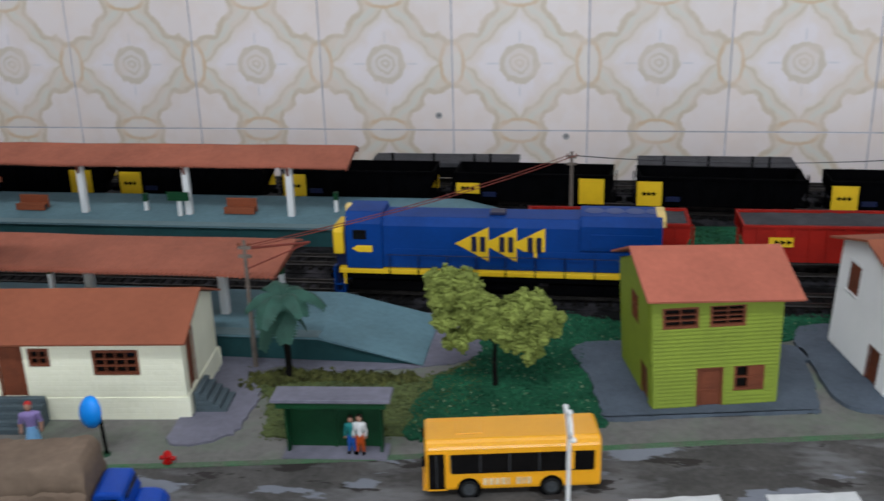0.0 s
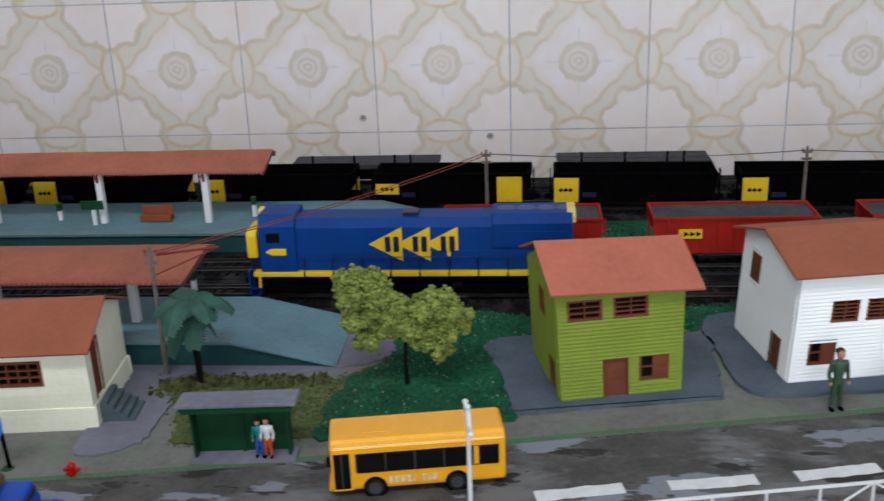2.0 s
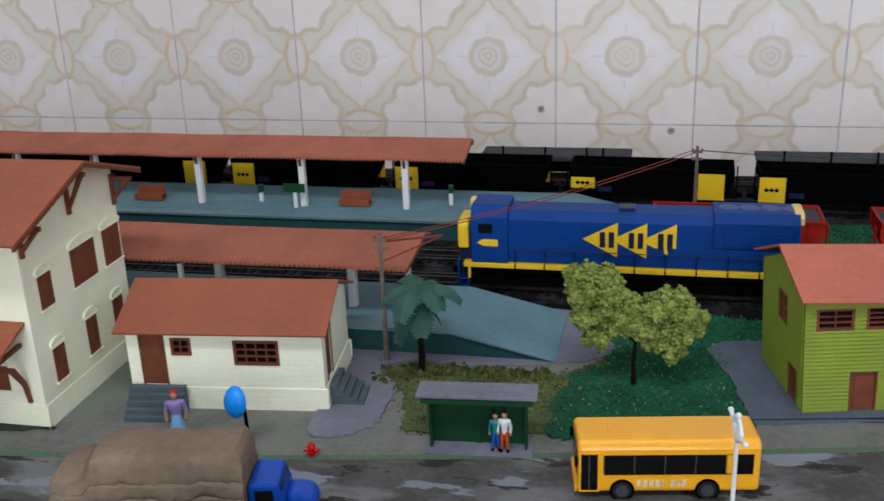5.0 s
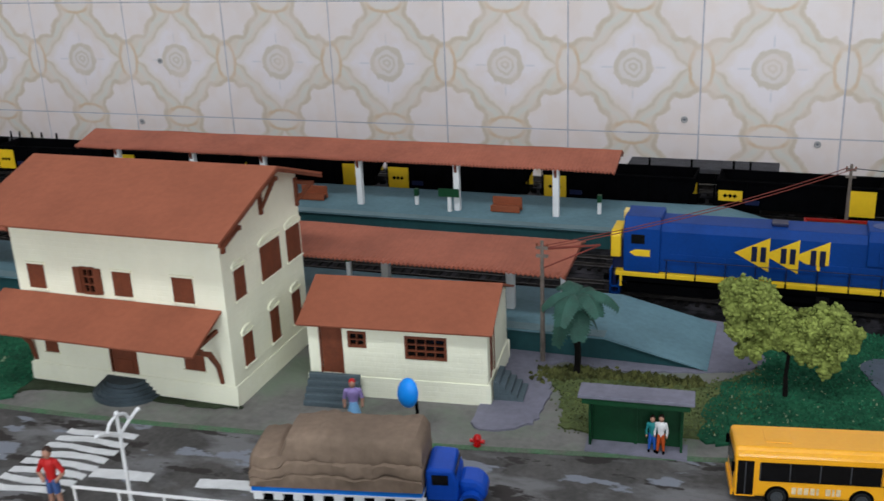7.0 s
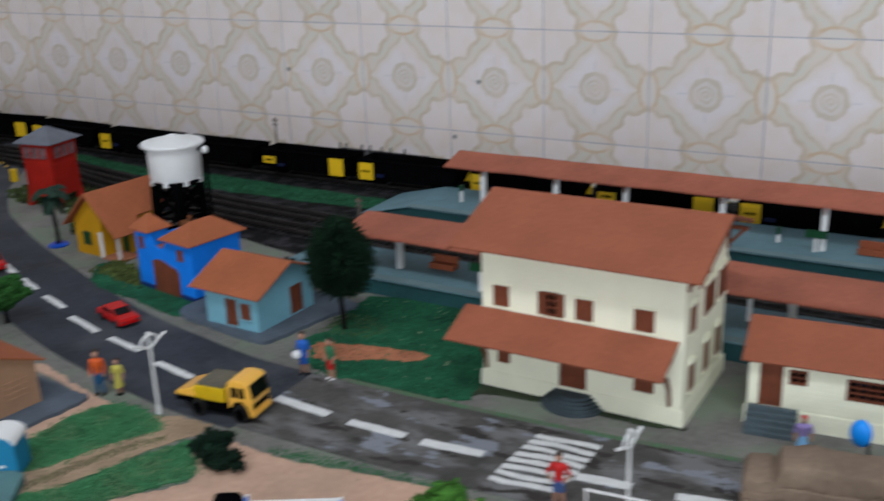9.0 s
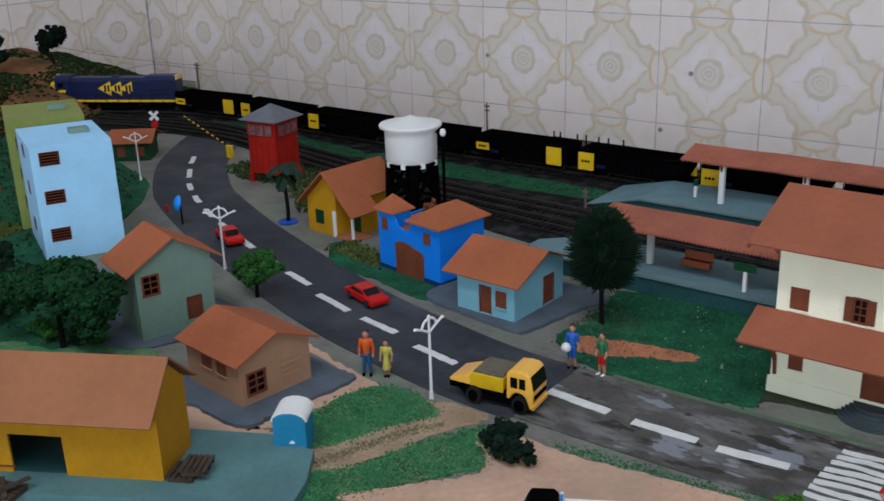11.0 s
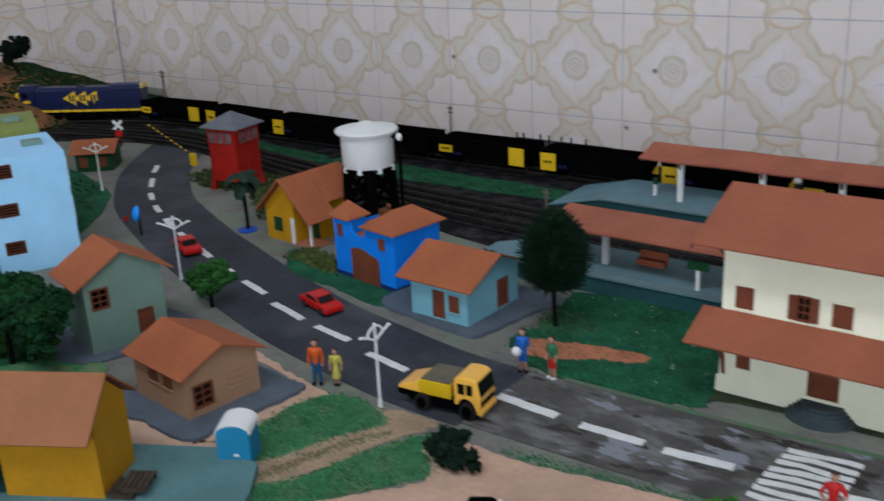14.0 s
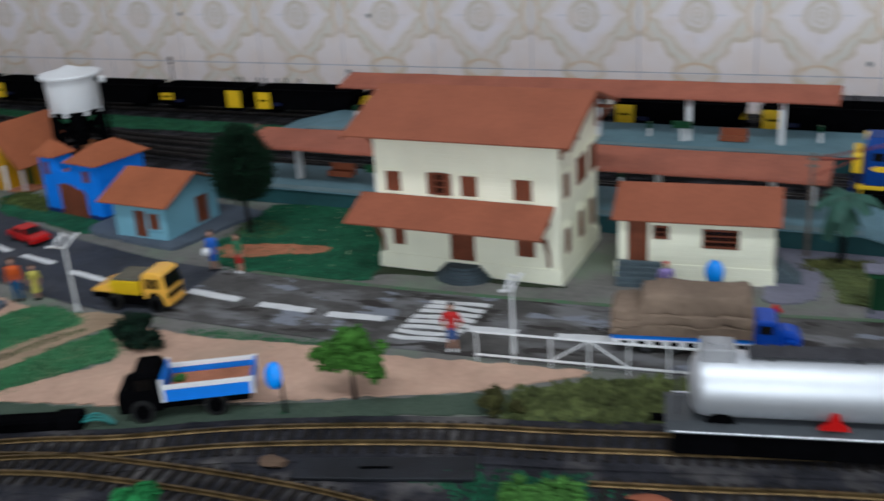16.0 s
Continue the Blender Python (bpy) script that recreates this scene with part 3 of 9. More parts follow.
# ---------- rail tracks ----------
T_MAIN = [(1.40, 0.590, 0), (0.8, 0.570, 0), (0.3, 0.566, 0), (-0.1, 0.566, 0), (-0.45, 0.563, 0), (-0.75, 0.580, 0), (-1.0, 0.615, 0), (-1.25, 0.665, 0), (-1.5, 0.62, 0), (-1.7, 0.46, 0), (-1.78, 0.25, 0)]
T_RED = [(1.40, 0.650, 0), (0.8, 0.628, 0), (0.3, 0.619, 0), (-0.1, 0.616, 0), (-0.5, 0.612, 0), (-0.8, 0.622, 0), (-1.1, 0.665, 0), (-1.3, 0.702, 0), (-1.52, 0.655, 0)]
T_BLACK = [(1.40, 0.74, 0), (0.8, 0.740, 0), (0.35, 0.745, 0), (0.0, 0.757, 0), (-0.4, 0.759, 0), (-0.7, 0.752, 0), (-1.0, 0.749, 0), (-1.2, 0.752, 0), (-1.33, 0.755, 0), (-1.43, 0.741, 0), (-1.52, 0.702, 0), (-1.62, 0.640, 0), (-1.72, 0.555, 0), (-1.80, 0.44, 0)]
T_FRONT = [(0.6, 0.225, 0), (0.2, 0.222, 0), (0.06, 0.213, 0), (-0.03, 0.194, 0), (-0.113, 0.1725, 0), (-0.154, 0.162, 0), (-0.211, 0.149, 0), (-0.268, 0.131, 0), (-0.323, 0.110, 0), (-0.378, 0.083, 0), (-0.435, 0.060, 0), (-0.52, 0.012, 0), (-0.62, -0.06, 0)]
T_SIDE = [(0.3, 0.205, 0), (0.12, 0.180, 0), (-0.019, 0.150, 0), (-0.073, 0.136, 0), (-0.13, 0.122, 0)]
T_YARD = [(0.3, 0.02, 0), (0.0, 0.05, 0), (-0.12, 0.068, 0), (-0.23, 0.075, 0), (-0.285, 0.074, 0), (-0.345, 0.068, 0), (-0.40, 0.058, 0), (-0.46, 0.036, 0), (-0.52, 0.0, 0), (-0.62, -0.075, 0)]
RAIL = [(-0.0009, 0), (0.0009, 0), (0.0004, 0.0006), (0.0004, 0.0016), (0.0007, 0.0018), (0.0007, 0.0024), (-0.0007, 0.0024), (-0.0007, 0.0018), (-0.0004, 0.0016), (-0.0004, 0.0006)]


def sweep(line, prof, off, z):
    me, n = Mesh(), len(prof)
    v = []
    for i, p in enumerate(line):
        d = (line[min(i + 1, len(line) - 1)] - line[max(i - 1, 0)]).normalized()
        nrm = Vector((-d.y, d.x, 0))
        v += [p + nrm * (off + q[0]) + Vector((0, 0, z + q[1])) for q in prof]
    f = []
    for i in range(len(line) - 1):
        f += [(i * n + k, (i + 1) * n + k, (i + 1) * n + (k + 1) % n, i * n + (k + 1) % n) for k in range(n)]
    return me.add(v, f)


BED_TOPS = [0.0016, 0.00145, 0.0013, 0.00175, 0.00120, 0.00105, 0.0015]


SLEEPER = data_of("sleeper", Mesh().box(-0.0013, 0.0013, -0.015, 0.015, 0, 0.0016), M_SLEEPF)


def track(pts, label, pieces=False, s0=0.0, s1=9.9, rail_m=None):
    line = spline(pts, False, 8)
    length = sum((b - a).length for a, b in zip(line, line[1:]))
    root = thing("railway_track", label, "track", 0, 0, kind="structure")
    part("ballast_bed", ribbon(line, -0.021, 0.021, -0.001, BED_TOPS.pop(0)), M_BALLAST if rail_m else M_BALLAST2, root)
    for off in (-0.00825, 0.00825):
        part("rail", sweep(line, RAIL, off, 0.0030), rail_m or M_STEEL, root, "dull dark rail" if rail_m else "worn brass-brown rail")
    joined, k = Mesh(), 0
    s = 0.004
    while s < length:
        p, a = along(line, s)
        if pieces and s0 < s < s1 and k < 290:
            o = new("sleeper", SLEEPER)
            o.parent, o.matrix_basis = root, pose(p.x, p.y, 0.0014, 0, 0, math.degrees(a))
            k += 1
        else:
            joined.box(-0.0013, 0.0013, -0.015, 0.015, 0, 0.0016, 0, pose(p.x, p.y, 0.0014, 0, 0, math.degrees(a)))
        s += 0.0075
    if joined.f:
        tagged(part("sleepers", joined, M_SLEEPER if rail_m else M_SLEEPF, root), kind="stuff")
    return line


# dark ballast yard behind the town
patch("ballast_yard", [(1.42, 0.53), (0.7, 0.515), (0.3, 0.515), (0.12, 0.525), (-0.1, 0.50), (-0.5, 0.50), (-0.72, 0.53), (-0.95, 0.575), (-1.15, 0.66), (-1.4, 0.62), (-1.6, 0.50), (-1.72, 0.60), (-1.45, 0.80), (-1.0, 0.80), (-0.5, 0.82), (0.2, 0.83), (1.42, 0.86)], 0.0006, 0.002, M_BALLAST, "dark grey ballast between the tracks", seed=5)
track(T_MAIN, "dark track along the platform", rail_m=M_RAILD)
l_red = track(T_RED, "dark track behind the platform track", rail_m=M_RAILD)
l_black = track(T_BLACK, "dark track along the back wall", rail_m=M_RAILD)
track(T_FRONT, "curved track with brown rails near the board's edge", True, 0.25, 1.35)
track(T_SIDE, "short side track ending between the front tracks", True, 0.0, 1.1)
track(T_YARD, "track branching off the curved front track", True, 0.2, 1.1)


# ---------- buildings ----------
def opening_fill(root, at, o, trim):
    """Door or window in an opening: leaf or frame, pane and bars."""
    u0, u1, z0, z1, kind = o[:5]
    w, hgt = u1 - u0, z1 - z0
    fr = min(0.0009, w * 0.12)
    if kind == "door":
        me = Mesh().box(u0, u1, 0.0007, 0.0013, z0, z1)
        me.box(u0 + w * 0.18, u1 - w * 0.18, 0.0004, 0.0007, z0 + hgt * 0.08, z0 + hgt * 0.42)
        me.box(u0 + w * 0.18, u1 - w * 0.18, 0.0004, 0.0007, z0 + hgt * 0.52, z0 + hgt * 0.92)
        d = part("door", me, M_BROWN, root, at=at)
        part("door_frame", Mesh().prism([(u0 - fr, z0), (u0, z0), (u0, z1), (u1, z1), (u1, z0), (u1 + fr, z0), (u1 + fr, z1 + fr), (u0 - fr, z1 + fr)], -0.0005, 0.0012, "y"), M_BROWN, d)
    elif kind == "shutter":
        me = Mesh().box(u0, u1, -0.0006, 0.0012, z0, z1)
        me.box(u0 + w * 0.49, u0 + w * 0.51, -0.0008, -0.0006, z0, z1)
        s = part("shutter", me, M_BROWN, root, "closed brown shutter", at=at)
        part("lintel", Mesh().box(u0 - 0.001, u1 + 0.001, -0.0012, 0.0, z1, z1 + 0.0012), trim, s)
        part("window_sill", Mesh().box(u0 - 0.001, u1 + 0.001, -0.0014, 0.0, z0 - 0.001, z0), trim, s)
    else:
        nx, nz = (o[5], o[6]) if len(o) > 6 else (2, 2)
        g, bar = fr * 0.6, 0.0003
        pw, ph = (w - 2 * g + 2 * bar) / nx, (hgt - 2 * g + 2 * bar) / nz
        holes = [(u0 + g + pw * i, u0 + g + pw * (i + 1) - 2 * bar, z0 + g + ph * k, z0 + g + ph * (k + 1) - 2 * bar) for i in range(nx) for k in range(nz)]
        me = wall_mesh(Mesh(), u0 - fr, u1 + fr, z0 - fr, z1 + fr, holes, -0.0006, 0.0010)
        win = part("window", me, M_BROWN, root, at=at)
        part("pane", Mesh().box(u0, u1, 0.0011, 0.0014, z0, z1), M_GLASS, win)
        if kind == "half":
            part("shutter", Mesh().box(u0 + w * 0.45, u1, -0.0004, 0.0009, z0, z1), M_BROWN, win)


def siding(x0, x1, z0, z1, openings, pitch, gable=None):
    """Lapped boards, broken at the openings."""
    out = []
    z = z0
    while z < z1 + (gable or 0) - 1e-6:
        a, b = x0, x1
        if z + pitch > z1:
            if not gable:
                break
            k = (z + pitch - z1) / gable
            if k > 0.97:
                break
            a, b = x0 + (x1 - x0) / 2 * k, x1 - (x1 - x0) / 2 * k
        spans = [(a, b)]
        for o in openings:
            if o[2] < z + pitch * 0.8 and o[3] > z + pitch * 0.2:
                nxt = []
                for s in spans:
                    if o[1] <= s[0] or o[0] >= s[1]:
                        nxt.append(s)
                        continue
                    if o[0] - s[0] > 0.001:
                        nxt.append((s[0], o[0] - 0.0008))
                    if s[1] - o[1] > 0.001:
                        nxt.append((o[1] + 0.0008, s[1]))
                spans = nxt
        for s in spans:
            v = [(s[0], -0.0010, z), (s[1], -0.0010, z), (s[1], 0.0, z), (s[0], 0.0, z), (s[0], -0.0001, z + pitch), (s[1], -0.0001, z + pitch), (s[1], 0.0, z + pitch), (s[0], 0.0, z + pitch)]
            out.append(Mesh().add(v, [(0, 3, 2, 1), (4, 5, 6, 7), (0, 1, 5, 4), (1, 2, 6, 5), (2, 3, 7, 6), (3, 0, 4, 7)]))
        z += pitch
    return out


def slope(a, b, lo, hi, t, axis):
    """One roof slope: a..b along the ridge, lo and hi as (across, z)."""
    d = Vector((hi[0] - lo[0], hi[1] - lo[1])).normalized()
    nx, nz = -d.y * t, d.x * t
    if nz < 0:
        nx, nz = -nx, -nz
    pts = [(lo[0], lo[1]), (hi[0], hi[1]), (hi[0] + nx * 0, hi[1] + t / max(0.3, abs(d.x))), (lo[0] + nx, lo[1] + nz)]
    return Mesh().prism(pts, a, b, axis)


def house(name, label, x, y, rz, L, D, H, R, ax, wall_m, roof_m, openings, over=(0.006, 0.006), z=0.0, boards=0.0, plinth=0.0, category="house", edge_m=None, t=0.0012, roof_set=(0.0, 0.0), back=None):
    """A gabled card house. L along local x, D along local y, H the eaves, R the ridge; ax: the ridge's axis; openings by side."""
    root = thing(name, label, category, x, y, z, rz)
    T = 0.0016
    frames = {"front": (pose(0, -D / 2, 0), L), "back": (pose(0, D / 2, 0, 0, 0, 180), L), "right": (pose(L / 2, 0, 0, 0, 0, 90), D - 2 * T), "left": (pose(-L / 2, 0, 0, 0, 0, -90), D - 2 * T)}
    for side, (at, w) in frames.items():
        ops = openings.get(side, [])
        gable = (side in ("left", "right")) == (ax == "x")
        wl = part("wall", wall_mesh(Mesh(), -w / 2, w / 2, 0, H, ops, 0, T, 0, R - 0.0006 if gable else None), wall_m, root, at=at)
        if boards:
            for me in siding(-w / 2, w / 2, 0.001, H, ops, boards, (R - H) if gable else None):
                part("board", me, wall_m, wl)
        if plinth:
            part("plinth", Mesh().prism([(-0.0016, 0), (0, 0), (0, plinth), (-0.0006, plinth)], -w / 2 - 0.0016, w / 2 + 0.0016, "x"), wall_m, root, at=at)
        for o in ops:
            opening_fill(root, at, o, wall_m)
    ov, oe = over
    half, run = (D / 2, L / 2 + oe) if ax == "x" else (L / 2, D / 2 + oe)
    k = (R - H) / half
    for sgn in (-1, 1):
        o_ = back if back is not None and sgn > 0 else ov
        me = slope(-run, run, (sgn * (half + o_), H - k * o_), (0, R), t, ax)
        part("roof", me, roof_m, root, at=pose(0, 0, roof_set[0], 0, roof_set[1], 0))
    return root


def steps(root, x0, x1, y0, y1, z1, n, name="steps", mt=None, axis="y", both=False):
    """A flight that rises away from y0 (or x0)."""
    me = Mesh()
    for i in range(n):
        f = i / n
        if axis == "y":
            me.box(x0, x1, y0 + (y1 - y0) * f, y1, z1 * f, z1 * (i + 1) / n)
        else:
            a, b = x0 + (x1 - x0) * f, x1
            me.box(min(a, b), max(a, b), y0, y1, z1 * f, z1 * (i + 1) / n)
    return part(name, me, mt or M_STEP, root, "slate grey steps", bevel=0.0003)


# lime green two-storey house
green = house("house", "lime green two-storey card house with terracotta roof on grey slab", 0.1805, 0.456, 12.5, 0.064, 0.062, 0.0625, 0.0755, "x", M_LIME, M_TILE, {
    "front": [(-0.026, -0.010, 0.047, 0.057, "window", 2, 3), (-0.003, 0.013, 0.047, 0.0575, "window", 2, 4), (-0.009, 0.003, 0.001, 0.023, "door"), (0.010, 0.024, 0.011, 0.024, "half")],
    "left": [(0.012, 0.024, 0.001, 0.021, "door"), (-0.004, 0.008, 0.040, 0.054, "window")]}, (0.006, 0.006), boards=0.0021, roof_set=(0.0014, 2.4))
white = house("house", "white two-storey card house with terracotta roof on grey slab", 0.3000, 0.4826, 10.5, 0.066, 0.073, 0.0640, 0.0745, "x", mat("bright_white_paint", (0.90, 0.90, 0.90), 0.6, 0.03, 40, 0.15), M_ROOF, {
    "front": [(-0.013, 0.001, 0.036, 0.047, "window", 2, 5), (0.007, 0.022, 0.036, 0.047, "window", 2, 5), (-0.023, -0.009, 0.0125, 0.0245, "half")],
    "left": [(0.012, 0.024, 0.001, 0.022, "door"), (-0.023, -0.011, 0.039, 0.056, "shutter")]}, (0.006, 0.006), boards=0.0021)



def settle(root, base, top, at_base, at_top):
    """Card walls out of true: pushes each side along local x, more and more towards the top."""
    bpy.context.view_layer.update()
    inv = root.matrix_world.inverted()
    for ob in root.children_recursive:
        m = inv @ ob.matrix_world
        back = m.inverted()
        for vt in ob.data.vertices:
            q = m @ vt.co
            f = min(max(q.x / base + 0.5, 0.0), 1.0)
            g = q.z / top
            q.x += (at_base[0] * (1 - f) + at_base[1] * f) * (1 - g) + (at_top[0] * (1 - f) + at_top[1] * f) * g
            vt.co = back @ q


settle(green, 0.064, 0.0625, (0.0, 0.0), (-0.0036, -0.0006))
settle(white, 0.066, 0.0640, (0.0, -0.0032), (0.0033, 0.0))

# cream station building with awning
station = house("station_building", "cream two-storey station with terracotta roof and awning", -0.285, 0.399, 0, 0.138, 0.092, 0.1115, 0.1270, "x", M_CREAM, M_ROOF, {
    "front": [(-0.0605, -0.049, 0.061, 0.076, "shutter"), (-0.0225, -0.0145, 0.061, 0.076, "window", 2, 3), (-0.002, 0.010, 0.061, 0.076, "shutter"), (0.037, 0.050, 0.061, 0.076, "shutter"),
              (-0.058, -0.049, 0.020, 0.034, "shutter"), (-0.012, 0.005, 0.010, 0.035, "door"), (0.038, 0.051, 0.020, 0.034, "shutter")],
    "right": [(-0.035, -0.024, 0.060, 0.078, "shutter"), (-0.005, 0.018, 0.060, 0.081, "shutter"), (0.027, 0.044, 0.060, 0.081, "shutter"), (-0.033, -0.023, 0.019, 0.038, "shutter"), (-0.001, 0.009, 0.019, 0.040, "shutter"), (0.027, 0.037, 0.019, 0.040, "shutter")]},
    (0.020, 0.014), plinth=0.012, category="building", back=0.008)
for u0, u1 in ((-0.0275, -0.0229), (-0.0141, -0.0095)):
    part("shutter", Mesh().box(u0, u1, -0.0478, -0.0462, 0.061, 0.0765), M_BROWN, station, "open brown shutter leaf")
part("awning", slope(-0.081, 0.066, (-0.078, 0.0445), (-0.0462, 0.0570), 0.0014, "x"), M_ROOF, station, "terracotta awning over the entrance")
for bx in (-0.066, 0.0615):
    # curved timber brackets under the awning
    arc = [(-0.0475, 0.014), (-0.050, 0.025), (-0.057, 0.035), (-0.072, 0.0440), (-0.072, 0.0460), (-0.055, 0.0375), (-0.048, 0.026), (-0.0462, 0.014)]
    part("bracket", Mesh().prism(arc, bx - 0.001, bx + 0.001, "x"), M_BROWN, station, "curved brown timber bracket")
    part("strut", Mesh().prism([(-0.0465, 0.0450), (-0.074, 0.0432), (-0.074, 0.0450), (-0.0465, 0.0470)], bx - 0.001, bx + 0.001, "x"), M_BROWN, station)
for sx in (-1, 1):
    for by in (-0.0435, 0.0, 0.0435):
        # post on the wall, beam under the verge and a diagonal between them
        zb = 0.1232 - abs(by) / 0.046 * 0.0155
        x0, x1 = sx * 0.0692, sx * 0.0822
        drop_ = 0.0175 if by else 0.0240
        br = part("bracket", Mesh().box(min(x0, x0 + sx * 0.0016), max(x0, x0 + sx * 0.0016), by - 0.0013, by + 0.0013, zb - drop_, zb), M_BROWN, station, "brown gable bracket")
        part("beam", Mesh().box(min(x0 + sx * 0.0016, x1), max(x0 + sx * 0.0016, x1), by - 0.0011, by + 0.0011, zb - 0.0034, zb - 0.0012), M_BROWN, br)
        part("strut", Mesh().prism([(x0 + sx * 0.0016, zb - drop_ + 0.0025), (x0 + sx * 0.0016, zb - drop_ + 0.0052), (x1 - sx * 0.0042, zb - 0.0034), (x1 - sx * 0.0012, zb - 0.0034)], by - 0.0010, by + 0.0010, "y"), M_BROWN, br)
part("rafter_board", Mesh().prism([(-0.066, 0.1028), (0.0, 0.1250), (0.054, 0.1068), (0.054, 0.1086), (0.0, 0.1268), (-0.066, 0.1046)], 0.0818, 0.0832, "x"), M_BROWN, station)
part("rafter_board", Mesh().prism([(-0.066, 0.1028), (0.0, 0.1250), (0.054, 0.1068), (0.054, 0.1086), (0.0, 0.1268), (-0.066, 0.1046)], -0.0832, -0.0818, "x"), M_BROWN, station)
for u0, u1, zt in ((-0.035, -0.024, 0.0795), (-0.005, 0.018, 0.0825), (0.027, 0.044, 0.0825), (-0.033, -0.023, 0.0395), (-0.001, 0.009, 0.0415), (0.027, 0.037, 0.0415)):
    w = (u1 - u0) / 2 + 0.002
    arc = [((u0 + u1) / 2 + w * math.cos(math.pi * k / 8), zt + 0.0036 * math.sin(math.pi * k / 8)) for k in range(9)]
    arc += [((u0 + u1) / 2 + (w - 0.0012) * math.cos(math.pi * k / 8), zt - 0.0004 + 0.0025 * math.sin(math.pi * k / 8)) for k in range(8, -1, -1)]
    part("arched_hood", Mesh().prism(arc, 0.069, 0.0702, "x"), M_CREAM, station, "cream moulded window hood")
fan = Mesh()
for i in range(5):
    r0 = 0.022 - 0.0022 * i
    pts = [(-0.003 + r0 * math.cos(math.pi * k / 10), -0.046 - r0 * 0.85 * math.sin(math.pi * k / 10)) for k in range(11)]
    fan.prism(pts, 0.002 * i, 0.002 * (i + 1))
part("steps", fan, M_STEP, station, "dark slate semicircular steps")

small = house("station_annex", "small cream annex with terracotta roof and grey steps", -0.1345, 0.4155, 5.8, 0.103, 0.060, 0.0465, 0.0595, "x", M_CREAM, M_ROOF, {
    "front": [(-0.044, -0.032, 0.013, 0.043, "door"), (-0.027, -0.018, 0.031, 0.039, "window", 2, 2), (0.006, 0.028, 0.026, 0.038, "window", 4, 3)],
    "right": [(-0.022, -0.012, 0.013, 0.043, "door")]}, (0.006, 0.004), plinth=0.012, category="building")
steps(small, -0.051, -0.021, -0.047, -0.0325, 0.0145, 5, mt=M_STEPL)
steps(small, 0.070, 0.0535, -0.026, -0.006, 0.0125, 5, mt=M_STEPL, axis="x")

# light blue house
house("house", "light blue single-storey card house with terracotta roof", -0.5755, 0.3825, -2, 0.055, 0.067, 0.034, 0.049, "x", M_LBLUE, M_ROOFO, {
    "front": [(-0.005, 0.005, 0.001, 0.023, "door"), (0.010, 0.020, 0.009, 0.023, "shutter")], "right": [(0.006, 0.019, 0.001, 0.024, "door")], "left": []}, (0.008, 0.009), z=0.003)

# strong blue house with gate
chapel = thing("house", "strong blue house with arched brown gate and terracotta roofs", "house", -0.678, 0.411, 0, -8.9)
M_NAVY = mat("navy_skirting", (0.0024, 0.0219, 0.1357), 0.6, 0.1, 60, 0.1)
front = [(-0.039, 0.0), (0.039, 0.0), (0.039, 0.052), (0.004, 0.052), (0.003, 0.047), (0.0, 0.0425), (-0.006, 0.0405), (-0.0135, 0.0435), (-0.0185, 0.0535), (-0.039, 0.0535)]
part("wall", Mesh().prism(front, -0.0265, -0.0245, "y"), M_BLUE, chapel, "blue front wall with a curved parapet")
part("wall", Mesh().box(-0.039, -0.0372, -0.0245, -0.0070, 0, 0.0535).box(-0.039, -0.0372, -0.0070, 0.026, 0, 0.0420), M_BLUE, chapel)
part("wall", Mesh().box(-0.0372, -0.0201, -0.0086, -0.0070, 0.040, 0.0535), M_BLUE, chapel)
part("wall", Mesh().box(0.0372, 0.039, -0.0245, 0.026, 0, 0.052), M_BLUE, chapel)
part("wall", Mesh().box(-0.0372, 0.0372, 0.0242, 0.026, 0, 0.042).box(0.006, 0.0372, 0.0242, 0.026, 0.042, 0.052), M_BLUE, chapel)
part("wall", Mesh().box(-0.0201, -0.0185, -0.0245, -0.007, 0.040, 0.0535), M_BLUE, chapel)
part("flat_roof", Mesh().box(-0.0372, 0.0372, -0.0245, 0.0242, 0.039, 0.040), M_ROOFO, chapel)
gate = [(-0.017, 0.0005), (0.019, 0.0005), (0.019, 0.023), (0.0155, 0.0265), (0.0085, 0.0272), (0.0025, 0.0295), (-0.004, 0.0305), (-0.011, 0.0305), (-0.017, 0.0285)]
part("gate", Mesh().prism(gate, -0.0273, -0.0262, "y"), M_BROWN, chapel, "arched brown double gate")
part("shutter", Mesh().box(0.0195, 0.0275, -0.0272, -0.0262, 0.035, 0.045), M_BROWN, chapel)
part("shutter", Mesh().box(-0.034, -0.027, -0.0272, -0.0262, 0.037, 0.048), M_BROWN, chapel)
part("skirting", Mesh().box(-0.0396, -0.017, -0.0272, -0.0264, 0, 0.0045), M_NAVY, chapel)
part("skirting", Mesh().box(0.019, 0.0396, -0.0272, -0.0264, 0, 0.0045), M_NAVY, chapel)
part("skirting", Mesh().box(0.0389, 0.0397, -0.0264, 0.026, 0, 0.0045), M_NAVY, chapel)


def hip(x0, x1, y0, y1, z, rz_, ridge=0.0):
    """A hipped roof over a rectangle; ridge: length of its ridge along y."""
    cx, cy = (x0 + x1) / 2, (y0 + y1) / 2
    v = [(x0, y0, z), (x1, y0, z), (x1, y1, z), (x0, y1, z), (x0, y0, z + 0.0012), (x1, y0, z + 0.0012), (x1, y1, z + 0.0012), (x0, y1, z + 0.0012), (cx, cy - ridge / 2, rz_), (cx, cy + ridge / 2 + 1e-5, rz_)]
    return Mesh().add(v, [(3, 2, 1, 0), (0, 1, 5, 4), (1, 2, 6, 5), (2, 3, 7, 6), (3, 0, 4, 7), (4, 5, 8), (5, 6, 9, 8), (6, 7, 9), (7, 4, 8, 9)])


